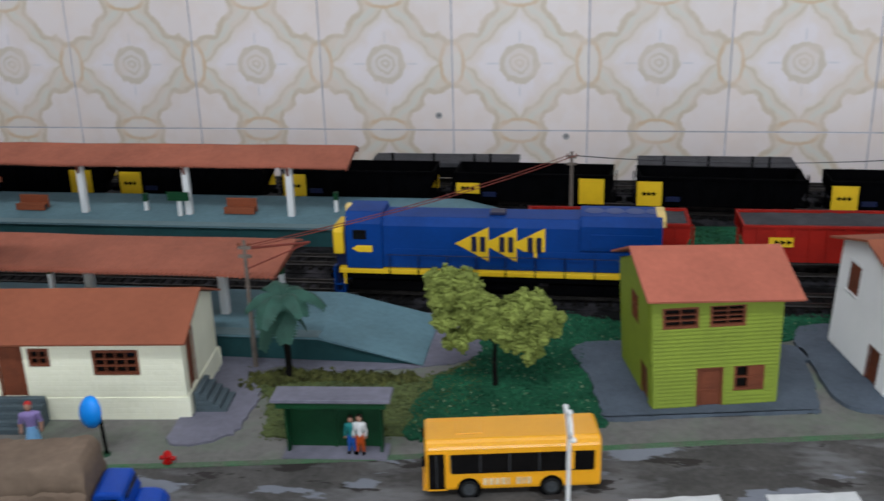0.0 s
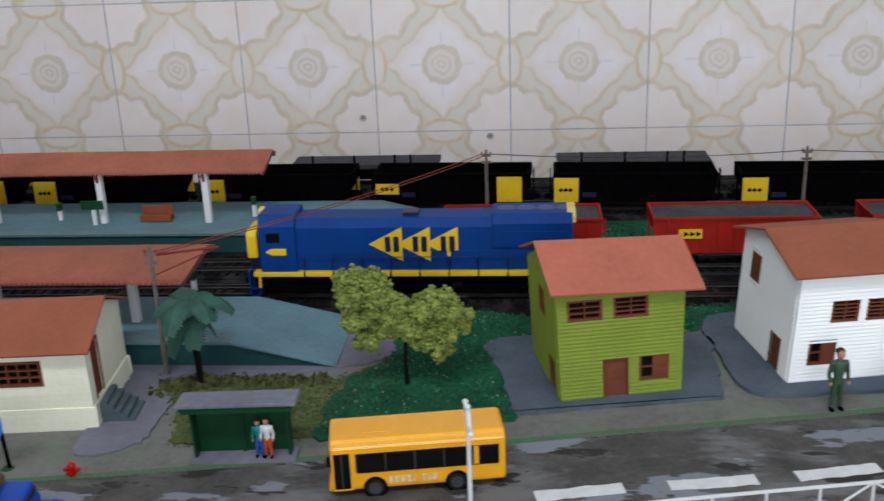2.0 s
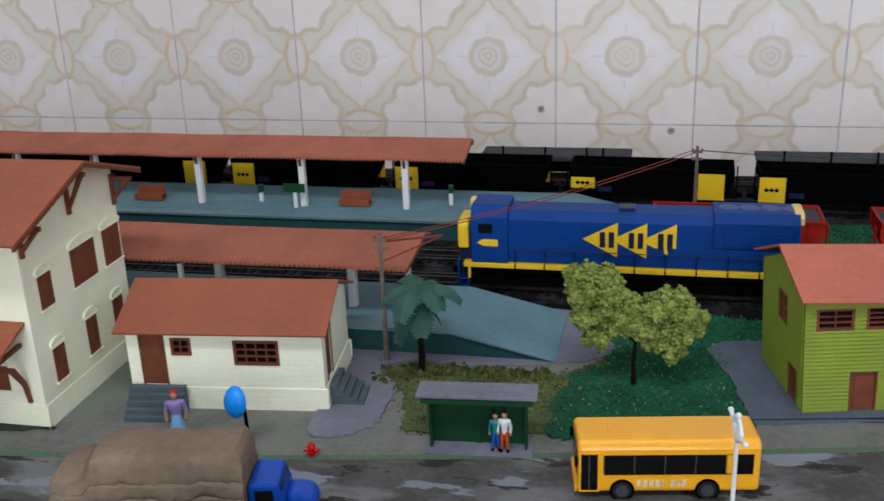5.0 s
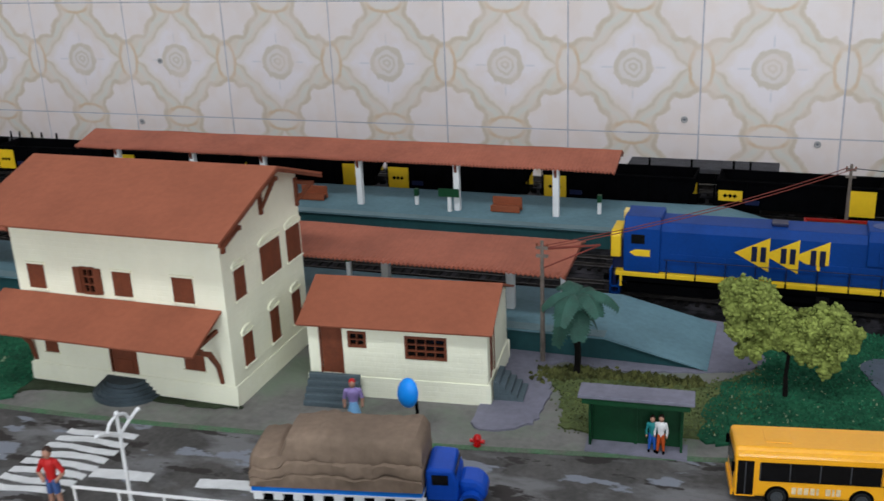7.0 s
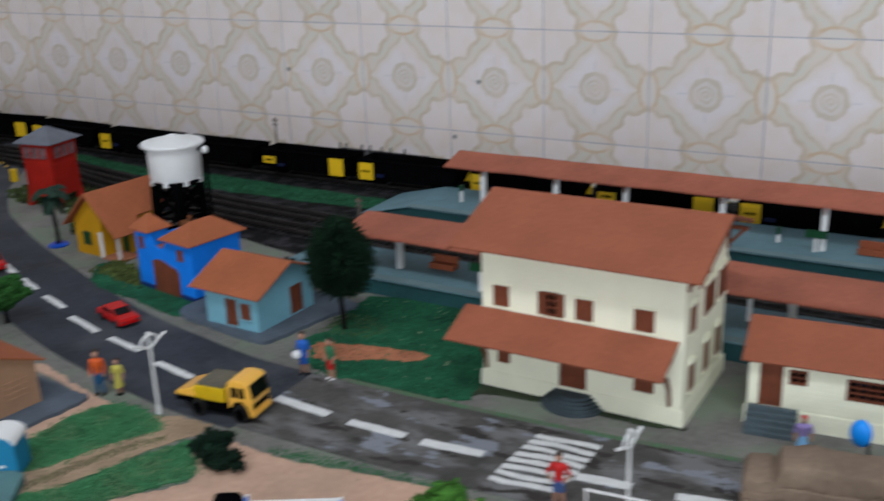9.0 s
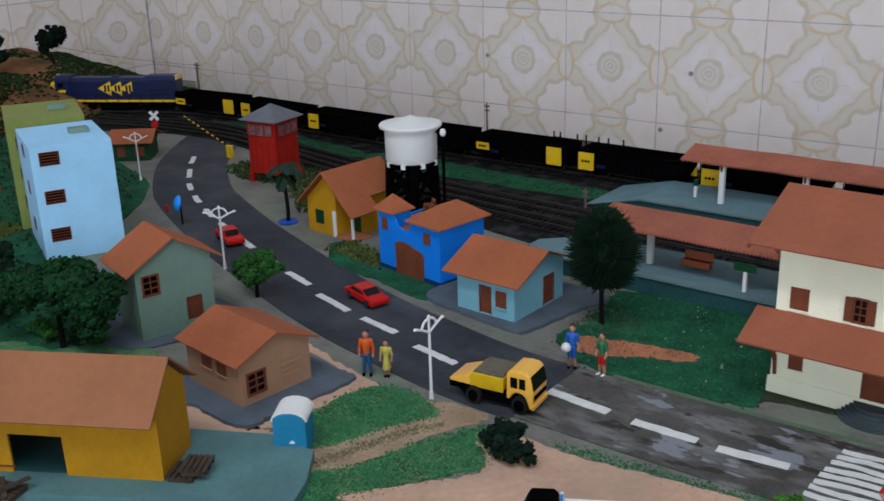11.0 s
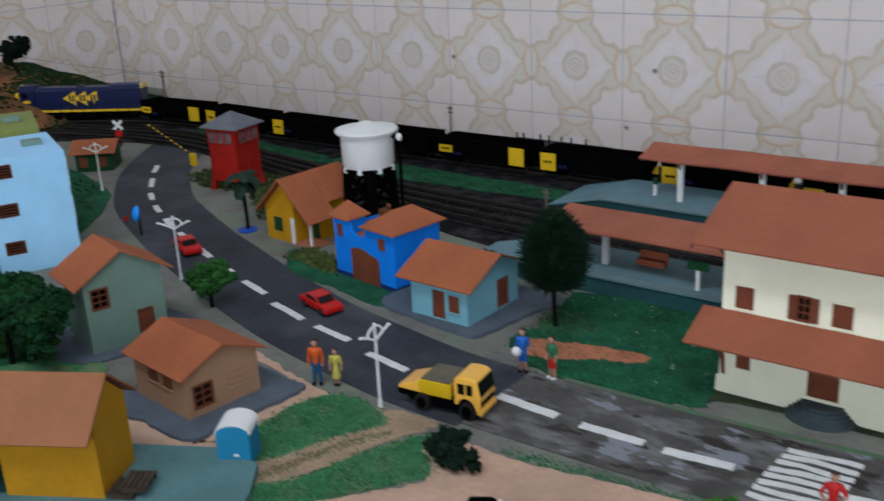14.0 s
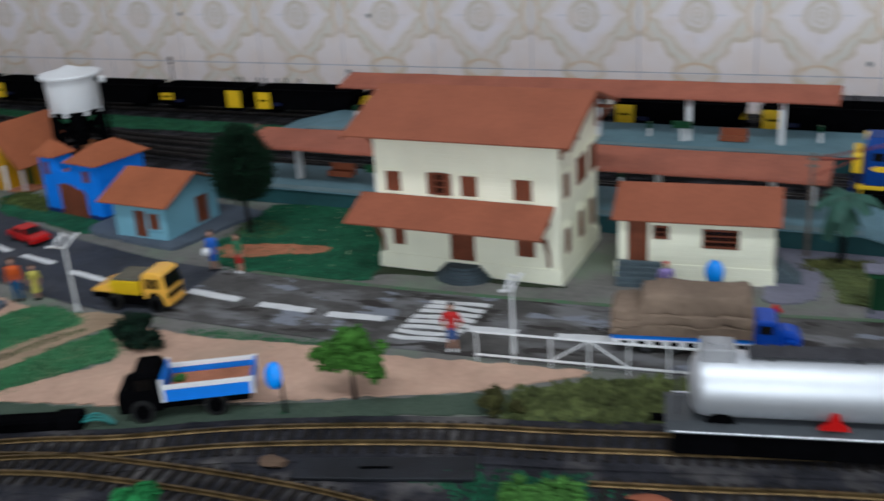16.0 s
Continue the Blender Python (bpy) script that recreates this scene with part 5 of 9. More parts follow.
def loco(x, y, rz, label, paint=M_LOCO):
    root = thing("locomotive", label, "locomotive", x, y, 0.0, rz)
    part("underframe", Mesh().box(-0.100, 0.103, -0.0160, 0.0160, 0.0168, 0.0205), M_BLACK, root)
    part("sill_stripe", Mesh().box(-0.1015, 0.1045, -0.0168, 0.0168, 0.0205, 0.0236), M_SIGNAL, root, "yellow sill stripe", bevel=0.0003)
    hood = part("long_hood", Mesh().prism([(-0.0135, 0.0236), (0.0135, 0.0236), (0.0135, 0.0555), (0.0105, 0.0615), (-0.0105, 0.0615), (-0.0135, 0.0555)], -0.074, 0.1030, "x"), paint, root, "blue engine hood", bevel=0.0009)
    part("radiator_section", Mesh().prism([(-0.0148, 0.0400), (0.0148, 0.0400), (0.0148, 0.0580), (0.0115, 0.0645), (-0.0115, 0.0645), (-0.0148, 0.0580)], 0.0530, 0.1035, "x"), paint, hood, bevel=0.0008)
    cab = part("cab", Mesh().prism([(-0.0163, 0.0236), (0.0163, 0.0236), (0.0163, 0.0575), (0.012, 0.0655), (-0.012, 0.0655), (-0.0163, 0.0575)], -0.0965, -0.0725, "x"), paint, root, "blue cab", bevel=0.0009)
    for sy in (-1, 1):
        part("window", Mesh().box(-0.0915, -0.0825, sy * 0.0163 - 0.0004, sy * 0.0163 + 0.0004, 0.0460, 0.0530), M_GLASS, cab, "dark cab window", bevel=0.0002)
        part("number_plate", Mesh().prism([(-0.0925, 0.039), (-0.0885, 0.0365), (-0.079, 0.0365), (-0.079, 0.0415), (-0.0885, 0.0415)], sy * 0.0163 - 0.0004, sy * 0.0163 + 0.0004, "y"), M_SIGNAL, cab, "small yellow arrow mark")
    nose = part("nose", Mesh().prism([(-0.011, 0.0236), (0.011, 0.0236), (0.011, 0.048), (0.008, 0.052), (-0.008, 0.052), (-0.011, 0.048)], -0.1045, -0.0965, "x"), M_LOCOD, root, "dark blue short nose", bevel=0.0008)
    part("nose_panel", Mesh().prism([(-0.0135, 0.033), (0.0135, 0.033), (0.0135, 0.050), (0.010, 0.0535), (-0.010, 0.0535), (-0.0135, 0.050)], -0.1055, -0.0985, "x"), M_SIGNAL, nose, "yellow nose panel", bevel=0.001)
    part("end_light", Mesh().prism([(-0.0125, 0.0575), (0.0125, 0.0575), (0.0125, 0.0625), (0.0095, 0.0652), (-0.0095, 0.0652), (-0.0125, 0.0625)], 0.1000, 0.1055, "x"), mat("pale_yellow", (0.7841, 0.573, 0.192), 0.5, 0.1, 100, 0.05) if "pale_yellow" not in bpy.data.materials else bpy.data.materials["pale_yellow"], root, "pale yellow end marker", bevel=0.0006)
    part("roof_light", Mesh().box(-0.0985, -0.0955, -0.004, 0.004, 0.0605, 0.0665), bpy.data.materials["pale_yellow"], cab, bevel=0.0005)
    part("exhaust", Mesh().box(-0.004, 0.006, -0.005, 0.005, 0.0614, 0.0638), M_LOCOD, hood, bevel=0.0005)
    for k in range(4):
        part("roof_fan", Mesh().lathe([(0.0062, 0.0644), (0.0060, 0.0648), (0.004, 0.0649)], 16, 0, (0.062 + 0.0125 * k, 0, 0)), M_GRILL, hood, soft=True)
    for sy in (-1, 1):
        for k in range(9):
            x0 = -0.066 + 0.0185 * k
            part("hood_door", Mesh().box(x0, x0 + 0.0165, sy * 0.0136 - 0.0003, sy * 0.0136 + 0.0003, 0.026, 0.0385), paint, hood, bevel=0.0002)
        part("louvre_panel", Mesh().box(0.060, 0.098, sy * 0.0150 - 0.0004, sy * 0.0150 + 0.0004, 0.0425, 0.0525), paint, hood, bevel=0.0002)
        rail = part("handrail", Mesh().cyl((-0.070, sy * 0.0160, 0.0345), (0.102, sy * 0.0160, 0.0345), 0.00035, n=6), M_LOCOD, root)
        for k in range(10):
            part("stanchion", Mesh().cyl((-0.068 + 0.0187 * k, sy * 0.0160, 0.0236), (-0.068 + 0.0187 * k, sy * 0.0160, 0.0345), 0.0004, n=6), M_LOCOD, rail)
            part("stripe_gap", Mesh().box(-0.0685 + 0.0187 * k, -0.0675 + 0.0187 * k, sy * 0.0169 - 0.0002, sy * 0.0169 + 0.0002, 0.0205, 0.0236), M_BLACK, rail)
        for k in range(3):
            x0 = -0.0256 + 0.0178 * k
            tri_ = part("arrow_mark", Mesh().prism([(x0, 0.0435), (x0 + 0.0215, 0.0305), (x0 + 0.0215, 0.0560)], sy * 0.01375 - 0.0001 * (3 - k), sy * 0.01375 + 0.0001 * (3 - k), "y"), M_SIGNAL, hood, "yellow arrow-shaped mark")
            for b0 in (0.0105, 0.0160):
                part("dark_bar", Mesh().box(x0 + b0, x0 + b0 + 0.0034, sy * 0.01375 - 0.0006, sy * 0.01375 + 0.0006, 0.0378, 0.0490), M_LOCOD, tri_, "dark blue bar")
        part("steps", Mesh().box(-0.1055, -0.0985, sy * 0.012 - 0.004, sy * 0.012 + 0.004, 0.0065, 0.0072).box(-0.1055, -0.0985, sy * 0.012 - 0.004, sy * 0.012 + 0.004, 0.0115, 0.0122).box(-0.1055, -0.1045, sy * 0.012 - 0.004, sy * 0.012 + 0.004, 0.0060, 0.0240).box(-0.0995, -0.0985, sy * 0.012 - 0.004, sy * 0.012 + 0.004, 0.0060, 0.0206), paint, root, "dark blue cab steps")
        part("stripe_end", Mesh().box(-0.0985, -0.0970, sy * 0.0166 - 0.0004, sy * 0.0166 + 0.0004, 0.0130, 0.0205), M_SIGNAL, root)
    part("fuel_tank", Mesh().prism([(-0.0145, 0.0168), (0.0145, 0.0168), (0.0145, 0.0105), (0.011, 0.0065), (-0.011, 0.0065), (-0.0145, 0.0105)], -0.026, 0.026, "x"), M_BLACK, root, bevel=0.0006)
    for bx in (-0.064, 0.064):
        bog = part("bogie", Mesh().box(bx - 0.030, bx + 0.030, -0.0145, -0.0115, 0.0085, 0.0150).box(bx - 0.030, bx + 0.030, 0.0115, 0.0145, 0.0085, 0.0150).box(bx - 0.006, bx + 0.006, -0.0115, 0.0115, 0.0100, 0.0168), M_BLACK, root)
        for k in (-0.021, 0.0, 0.021):
            wheelset(bog, bx + k)
            for sy in (-1, 1):
                part("axle_box", Mesh().cyl((bx + k, sy * 0.0143, 0.0108), (bx + k, sy * 0.0158, 0.0108), 0.0022, n=10), M_BLACK, bog)
    for sx in (-1, 1):
        part("coupler", Mesh().box(sx * 0.108 - 0.004, sx * 0.108 + 0.004, -0.0015, 0.0015, 0.0105, 0.0140), M_BLACK, root)
        part("pilot", Mesh().box(sx * 0.1025 - 0.001, sx * 0.1025 + 0.001, -0.0145, 0.0145, 0.0070, 0.0206), M_LOCOD, root)
    # low hood: everything above the sill is kept a little squat
    for ob in root.children_recursive:
        for vt in ob.data.vertices:
            if vt.co.z > 0.0236:
                vt.co.z = 0.0236 + (vt.co.z - 0.0236) * 0.9
    return root


loco(0.0635, 0.566, 0, "blue diesel locomotive with yellow nose and arrow marks")


def wagon(kind_, two_plates=False):
    """A hopper wagon; two_plates: a low plate at one end and a plain tall one at the other, as every few wagons have."""
    black = kind_ == "black"
    mt = M_BLACK if black else M_REDP
    root = thing("wagon", ("black open hopper wagon with two yellow plates" if two_plates else "black open hopper wagon with a yellow end plate") if black else "red hopper wagon loaded with grey ore", "wagon", 0, 0, 0, 0, "black wagons of the train" if black else "red wagons of the train")
    hl, hw, z0, z1 = (0.0645, 0.0170, 0.0125, 0.0362) if black else (0.0545, 0.0170, 0.0160, 0.0415)
    t = 0.0010
    for sy in (-1, 1):
        y = sy * hw
        side = part("side", Mesh().prism([(-hl + 0.008, z0), (hl - 0.008, z0), (hl, z1 - 0.010), (hl, z1), (-hl, z1), (-hl, z1 - 0.010)], min(y, y - sy * t), max(y, y - sy * t), "y"), mt, root)
        part("top_rail", Mesh().box(-hl, hl, y - 0.0012, y + 0.0012, z1 - 0.0016, z1), mt, side)
        for k in range(9):
            x = -hl + 0.010 + k * (2 * hl - 0.020) / 8
            part("rib", Mesh().box(x - 0.0007, x + 0.0007, min(y, y + sy * 0.0009), max(y, y + sy * 0.0009), z0 + 0.001, z1 - 0.0016), mt, side)
        yy = y + sy * 0.0012
        if black:
            low = (-0.0625, -0.0435, 0.0190, 0.0278) if two_plates else (-0.0635, -0.0440, 0.0125, 0.0325)
            plates = [low] + ([(0.0370, 0.0570, 0.0125, 0.0335)] if two_plates else [])
            for k, (x0, x1, a, b) in enumerate(plates):
                if sy > 0:
                    x0, x1 = -x1, -x0
                pl = part("sign_plate", Mesh().box(x0, x1, yy - 0.0003, yy + 0.0003, a, b), M_SIGNAL, side, "plain yellow plate" if k else "yellow plate with a dark mark")
                if k == 0:
                    zc = (a + b) / 2
                    for q in range(3):
                        part("dark_mark", Mesh().prism([(x0 + 0.0035 + 0.0038 * q, zc), (x0 + 0.0055 + 0.0038 * q, zc - 0.0019), (x0 + 0.0075 + 0.0038 * q, zc), (x0 + 0.0055 + 0.0038 * q, zc + 0.0019)], yy - 0.0005, yy + 0.0005, "y"), M_BLACK, pl)
            part("data_panel", Mesh().box(-0.041, -0.030, yy - 0.0002, yy + 0.0002, 0.0165, 0.0205), M_LOCOD, side, "small blue data panel")
        else:
            pl = part("sign_plate", Mesh().box(-0.0375, -0.0220, yy - 0.0003, yy + 0.0003, 0.0270, 0.0335), M_SIGNAL, side, "yellow plate with a dark mark")
            for k in range(3):
                part("dark_mark", Mesh().prism([(-0.034 + 0.004 * k, 0.0285), (-0.0305 + 0.004 * k, 0.0302), (-0.034 + 0.004 * k, 0.0320)], yy - 0.0005, yy + 0.0005, "y"), M_BLACK, pl)
    for sx in (-1, 1):
        part("end_wall", Mesh().prism([(sx * (hl - 0.012), z0), (sx * (hl - 0.0108), z0), (sx * hl, z1), (sx * (hl - 0.0012), z1)], -hw + t, hw - t, "y"), mt, root)
        ex = sx * (hl + 0.002)
        part("end_platform", Mesh().box(min(ex, ex - sx * 0.012), max(ex, ex - sx * 0.012), -0.013, 0.013, 0.0125, 0.0138), mt, root)
        lad = part("ladder", Mesh().cyl((ex, -0.014, 0.013), (ex, -0.014, 0.0385), 0.0005, n=6).cyl((ex, -0.009, 0.013), (ex, -0.009, 0.0385), 0.0005, n=6), mt, root)
        for k in range(4):
            part("rung", Mesh().cyl((ex, -0.014, 0.018 + 0.006 * k), (ex, -0.009, 0.018 + 0.006 * k), 0.0004, n=6), mt, lad)
        part("coupler", Mesh().box(min(ex, ex + sx * 0.005), max(ex, ex + sx * 0.005), -0.0015, 0.0015, 0.0105, 0.0140), M_BLACK, root)
        bog = part("bogie", Mesh().box(sx * hl * 0.66 - 0.013, sx * hl * 0.66 + 0.013, -0.0130, -0.0108, 0.0080, 0.0120).box(sx * hl * 0.66 - 0.013, sx * hl * 0.66 + 0.013, 0.0108, 0.0130, 0.0080, 0.0120).box(sx * hl * 0.66 - 0.003, sx * hl * 0.66 + 0.003, -0.0108, 0.0108, 0.0085, 0.0130), M_BLACK, root)
        for k in (-0.0095, 0.0095):
            wheelset(bog, sx * hl * 0.66 + k, 0.0045)
    part("centre_sill", Mesh().box(-hl, hl, -0.003, 0.003, 0.0110, 0.0140), M_BLACK, root)
    part("floor_sheet", Mesh().box(-hl + 0.012, hl - 0.012, -hw + t, hw - t, z0, z0 + 0.001), mt, root)
    if not black:
        rng = random.Random(7)
        v, f, nx, ny = [], [], 24, 7
        for i in range(nx + 1):
            for j in range(ny + 1):
                u, w = i / nx, j / ny
                z = 0.0398 + 0.0030 * math.sin(math.pi * w) ** 0.7 * min(1, 6 * u, 6 * (1 - u)) + rng.uniform(-0.0004, 0.0004)
                v.append(((u - 0.5) * 2 * (hl - 0.002), (w - 0.5) * 2 * (hw - t - 0.0001), z))
        for i in range(nx):
            for j in range(ny):
                a = i * (ny + 1) + j
                f.append((a, a + ny + 1, a + ny + 2, a + 1))
        part("ore_load", Mesh().add(v, f), M_COAL, root, "heap of dark grey ore")
    else:
        part("load_floor", Mesh().box(-hl + 0.003, hl - 0.003, -hw + t, hw - t, 0.0270, 0.0278), M_BLACK, root)
    return root


def at_track(line, x_, flip=0.0):
    """Pose on a track where it passes x_."""
    for a, b in zip(line, line[1:]):
        if (a.x - x_) * (b.x - x_) <= 0:
            k = (x_ - a.x) / (b.x - a.x) if b.x != a.x else 0
            p = a.lerp(b, k)
            return pose(p.x, p.y, 0, 0, 0, math.degrees(math.atan2(b.y - a.y, b.x - a.x)) + 180 + flip)


E_BLACK, E_TWO = wagon("black"), wagon("black", True)
lens = [0.0]
for a, b in zip(l_black, l_black[1:]):
    lens.append(lens[-1] + (b - a).length)


def s_of(x_):
    for i, (a, b) in enumerate(zip(l_black, l_black[1:])):
        if (a.x - x_) * (b.x - x_) <= 0:
            return lens[i] + (lens[i + 1] - lens[i]) * ((x_ - a.x) / (b.x - a.x))


# couplings run at even steps from the wagon behind the station
s0_ = s_of(-0.655)
s_loco = s0_ + 5 * 0.1430 + 0.1735
placed = set()
for k in range(-5, 15):
    s = s0_ - (0.1430 if k < 0 else 0.1465) * k
    if s < 0.05:
        continue
    p, a = along(l_black, s)
    m = pose(p.x, p.y, 0, 0, 0, math.degrees(a) + 180)
    proto = E_TWO if k in (-5, -1, 2, 5, 8) else E_BLACK
    if proto.name in placed:
        copy_thing(proto, m)
    else:
        proto.matrix_basis = m
        placed.add(proto.name)
p, a = along(l_black, s_loco)
loco(p.x, p.y, math.degrees(a) + 180, "dark blue diesel locomotive leading the black wagons", mat("loco_navy", (0.0024, 0.0081, 0.0594), 0.4, 0.1, 50, 0.05))

E_RED = wagon("red")
for k, x_ in enumerate((0.1345, 0.2765, 0.4185, 0.5605, 0.7025)):
    m = at_track(l_red, x_)
    if k == 0:
        E_RED.matrix_basis = m
    else:
        copy_thing(E_RED, m)


def flat_wagon(x, y, stakes=(-0.045, -0.008, 0.028, 0.042), deck=0.0265):
    root = thing("flat_wagon", "grey flat wagon with upright stakes by the wall", "wagon", x, y, 0, 0, "flat wagons by the wall")
    part("deck", Mesh().box(-0.066, 0.066, -0.017, 0.017, deck - 0.004, deck), M_COAL, root, bevel=0.0006)
    part("side_sill", Mesh().box(-0.064, 0.064, -0.0165, 0.0165, 0.0130, deck - 0.004), M_BLACK, root)
    for k in stakes:
        part("stake", Mesh().box(k - 0.0009, k + 0.0009, -0.0178, -0.0168, deck - 0.004, 0.0355), M_BLACK, root)
    for sx in (-0.045, 0.045):
        part("bogie", Mesh().box(sx - 0.013, sx + 0.013, -0.012, 0.012, 0.0035, 0.0130), M_BLACK, root)


for x_ in (-0.006, 0.230):
    flat_wagon(x_, 0.822)
flat_wagon(-0.745, 0.815, (-0.045, -0.036, -0.012, 0.0, 0.017, 0.030, 0.050), 0.0200)
track([(1.40, 0.835, 0), (0.6, 0.825, 0), (0.0, 0.822, 0), (-0.6, 0.815, 0), (-1.1, 0.815, 0), (-1.3, 0.81, 0)], "dark siding by the wall", rail_m=M_RAILD)

# ---------- ground cover ----------
patch("pavement", [(0.130, 0.418), (0.131, 0.4095), (0.140, 0.4080), (0.185, 0.4170), (0.232, 0.4245), (0.239, 0.430), (0.2415, 0.47), (0.2345, 0.503), (0.122, 0.496), (0.125, 0.45)], 0.0022, 0.0022, M_PAVE, "grey cardboard slab under the green house", "pavement", 0.0011, True)
patch("pavement", [(0.255, 0.431), (0.30, 0.432), (0.40, 0.452), (0.40, 0.54), (0.27, 0.535), (0.243, 0.518), (0.2455, 0.475)], 0.0022, 0.0022, M_PAVE, "grey cardboard slab under the white house", "pavement", 0.0007, True)
patch("pavement", [(-0.641, 0.356), (-0.60, 0.344), (-0.545, 0.337), (-0.533, 0.345), (-0.522, 0.40), (-0.516, 0.432), (-0.60, 0.440), (-0.637, 0.40)], 0.003, 0.003, M_PAVE, "grey slab under the light blue house", "pavement", 0.0010)
patch("pavement", [(-0.690, 0.128), (-0.645, 0.122), (-0.602, 0.122), (-0.596, 0.150), (-0.588, 0.208), (-0.606, 0.214), (-0.68, 0.212)], 0.003, 0.003, M_PAVE, "grey slab under the tan house", "pavement", 0.0012)
patch("pavement", [(-0.83, 0.165), (-0.765, 0.150), (-0.735, 0.20), (-0.735, 0.245), (-0.80, 0.25)], 0.0015, 0.0015, M_PAVE, "grey slab under the sage green house", "pavement", 0.0010)
patch("pavement", [(-0.083, 0.368), (-0.054, 0.374), (-0.050, 0.400), (-0.054, 0.425), (-0.070, 0.452), (-0.083, 0.450)], 0.0012, 0.0012, M_PATH, "grey-purple paving beside the annex", "pavement", 0.0010)
patch("path", [(-0.083, 0.444), (-0.049, 0.452), (-0.018, 0.449), (0.029, 0.458), (0.056, 0.470), (0.064, 0.49), (0.056, 0.516), (0.02, 0.535), (-0.083, 0.535)], 0.0009, 0.0009, M_PATH, "grey-purple paving round the platform ramp", "path", 0.0015)
GREEN_E = [(0.034, 0.383), (0.060, 0.386), (0.100, 0.396), (0.132, 0.404), (0.124, 0.45), (0.120, 0.490), (0.20, 0.510), (0.24, 0.512), (0.30, 0.545), (0.42, 0.548), (0.42, 0.56), (0.30, 0.556), (0.24, 0.545), (0.14, 0.530), (0.098, 0.540), (0.066, 0.520), (0.058, 0.465), (0.040, 0.440)]
patch("grass", GREEN_E, 0.0014, 0.0014, M_GRASS, "dark green flock lawn by the yellow-green tree", "grass", 0.0025)
tufts("lawn_tufts", GREEN_E, 0.0014, 5200, 0.0014, mat("lawn_flock", (0.023, 0.138, 0.070), 0.95, 0.3, 60, 0.5, island=0.28), "green flock tufts on the lawn", 3)
tufts("lawn_flecks", GREEN_E, 0.0014, 420, 0.0010, mat("pale_flecks", (0.3085, 0.3683, 0.2303), 0.95, 0.2, 60, 0.3), "pale flecks strewn on the lawn", 4)
OLIVE = [(-0.066, 0.436), (-0.039, 0.442), (0.0, 0.440), (0.036, 0.446), (0.062, 0.470), (0.070, 0.44), (0.060, 0.405), (0.036, 0.384), (-0.030, 0.376), (-0.038, 0.39), (-0.046, 0.415)]
patch("grass", OLIVE, 0.0011, 0.0011, M_OLIVE, "olive flock round the palm and bus stop", "grass", 0.002)
tufts("olive_tufts", OLIVE, 0.0011, 2600, 0.0010, mat("olive_tuft_flock", (0.112, 0.134, 0.046), 0.95, 0.3, 60, 0.5, island=0.5), "olive flock tufts", 5)
bank = [(-0.062, 0.440), (-0.04, 0.444), (-0.012, 0.444), (0.03, 0.446), (0.032, 0.441), (0.0, 0.436), (-0.03, 0.436), (-0.060, 0.425)]
tufts("scrub", bank, 0.0012, 620, 0.0026, mat("scrub_flock", (0.1037, 0.11, 0.034), 0.95, 0.3, 60, 0.5, island=0.5), "yellow-olive scrub along the paving", 6)
LAWN_W = [(-0.512, 0.350), (-0.505, 0.39), (-0.515, 0.435), (-0.50, 0.458), (-0.36, 0.458), (-0.356, 0.35), (-0.357, 0.325), (-0.41, 0.319), (-0.47, 0.320)]
patch("grass", LAWN_W, 0.0014, 0.0014, M_GRASS, "dark green flock lawn beside the station", "grass", 0.0025)
tufts("lawn_tufts", LAWN_W, 0.0014, 3000, 0.0014, bpy.data.materials["lawn_flock"], "green flock tufts on the lawn", 8)
tufts("lawn_flecks", LAWN_W, 0.0014, 90, 0.0012, bpy.data.materials["pale_flecks"], "pale flecks strewn on the lawn", 9)
SOIL = [(-0.498, 0.356), (-0.465, 0.366), (-0.44, 0.372), (-0.414, 0.373), (-0.413, 0.362), (-0.44, 0.352), (-0.462, 0.340), (-0.484, 0.334)]
patch("soil_bed", SOIL, 0.0020, 0.0020, M_SALMON, "pink soil bed in the lawn", "soil", 0.0022)
tufts("soil_clods", SOIL, 0.0018, 500, 0.0014, mat("soil_clod", (0.4698, 0.192, 0.1082), 0.95, 0.25, 90, 0.5, island=0.3), "pink soil clods", 10)
tufts("lawn_pale", [(-0.51, 0.375), (-0.47, 0.375), (-0.46, 0.40), (-0.49, 0.42), (-0.515, 0.41)], 0.0014, 500, 0.0013, mat("pale_green_flock", (0.0681, 0.1265, 0.0508), 0.95, 0.3, 60, 0.5, island=0.4), "pale green flock round the tree", 11)
VERGE = [(-0.76, 0.372), (-0.70, 0.362), (-0.64, 0.350), (-0.645, 0.372), (-0.66, 0.384), (-0.72, 0.392), (-0.78, 0.42), (-0.80, 0.41)]
patch("grass", VERGE, 0.0010, 0.0010, M_GRASS, "green flock strip before the blue house", "grass", 0.0015)
tufts("verge_tufts", [(-0.79, 0.40), (-0.72, 0.385), (-0.72, 0.40), (-0.79, 0.43)], 0.001, 700, 0.0026, mat("flower_scrub", (0.0992, 0.1265, 0.034), 0.95, 0.4, 120, 0.5, island=0.6), "flowering scrub by the blue house", 12)
patch("grass", [(-0.862, 0.085), (-0.78, 0.120), (-0.742, 0.140), (-0.738, 0.160), (-0.775, 0.166), (-0.85, 0.17)], 0.0009, 0.0009, M_MEADOW, "green flock under the wide tree", "grass", 0.002, seed=64)
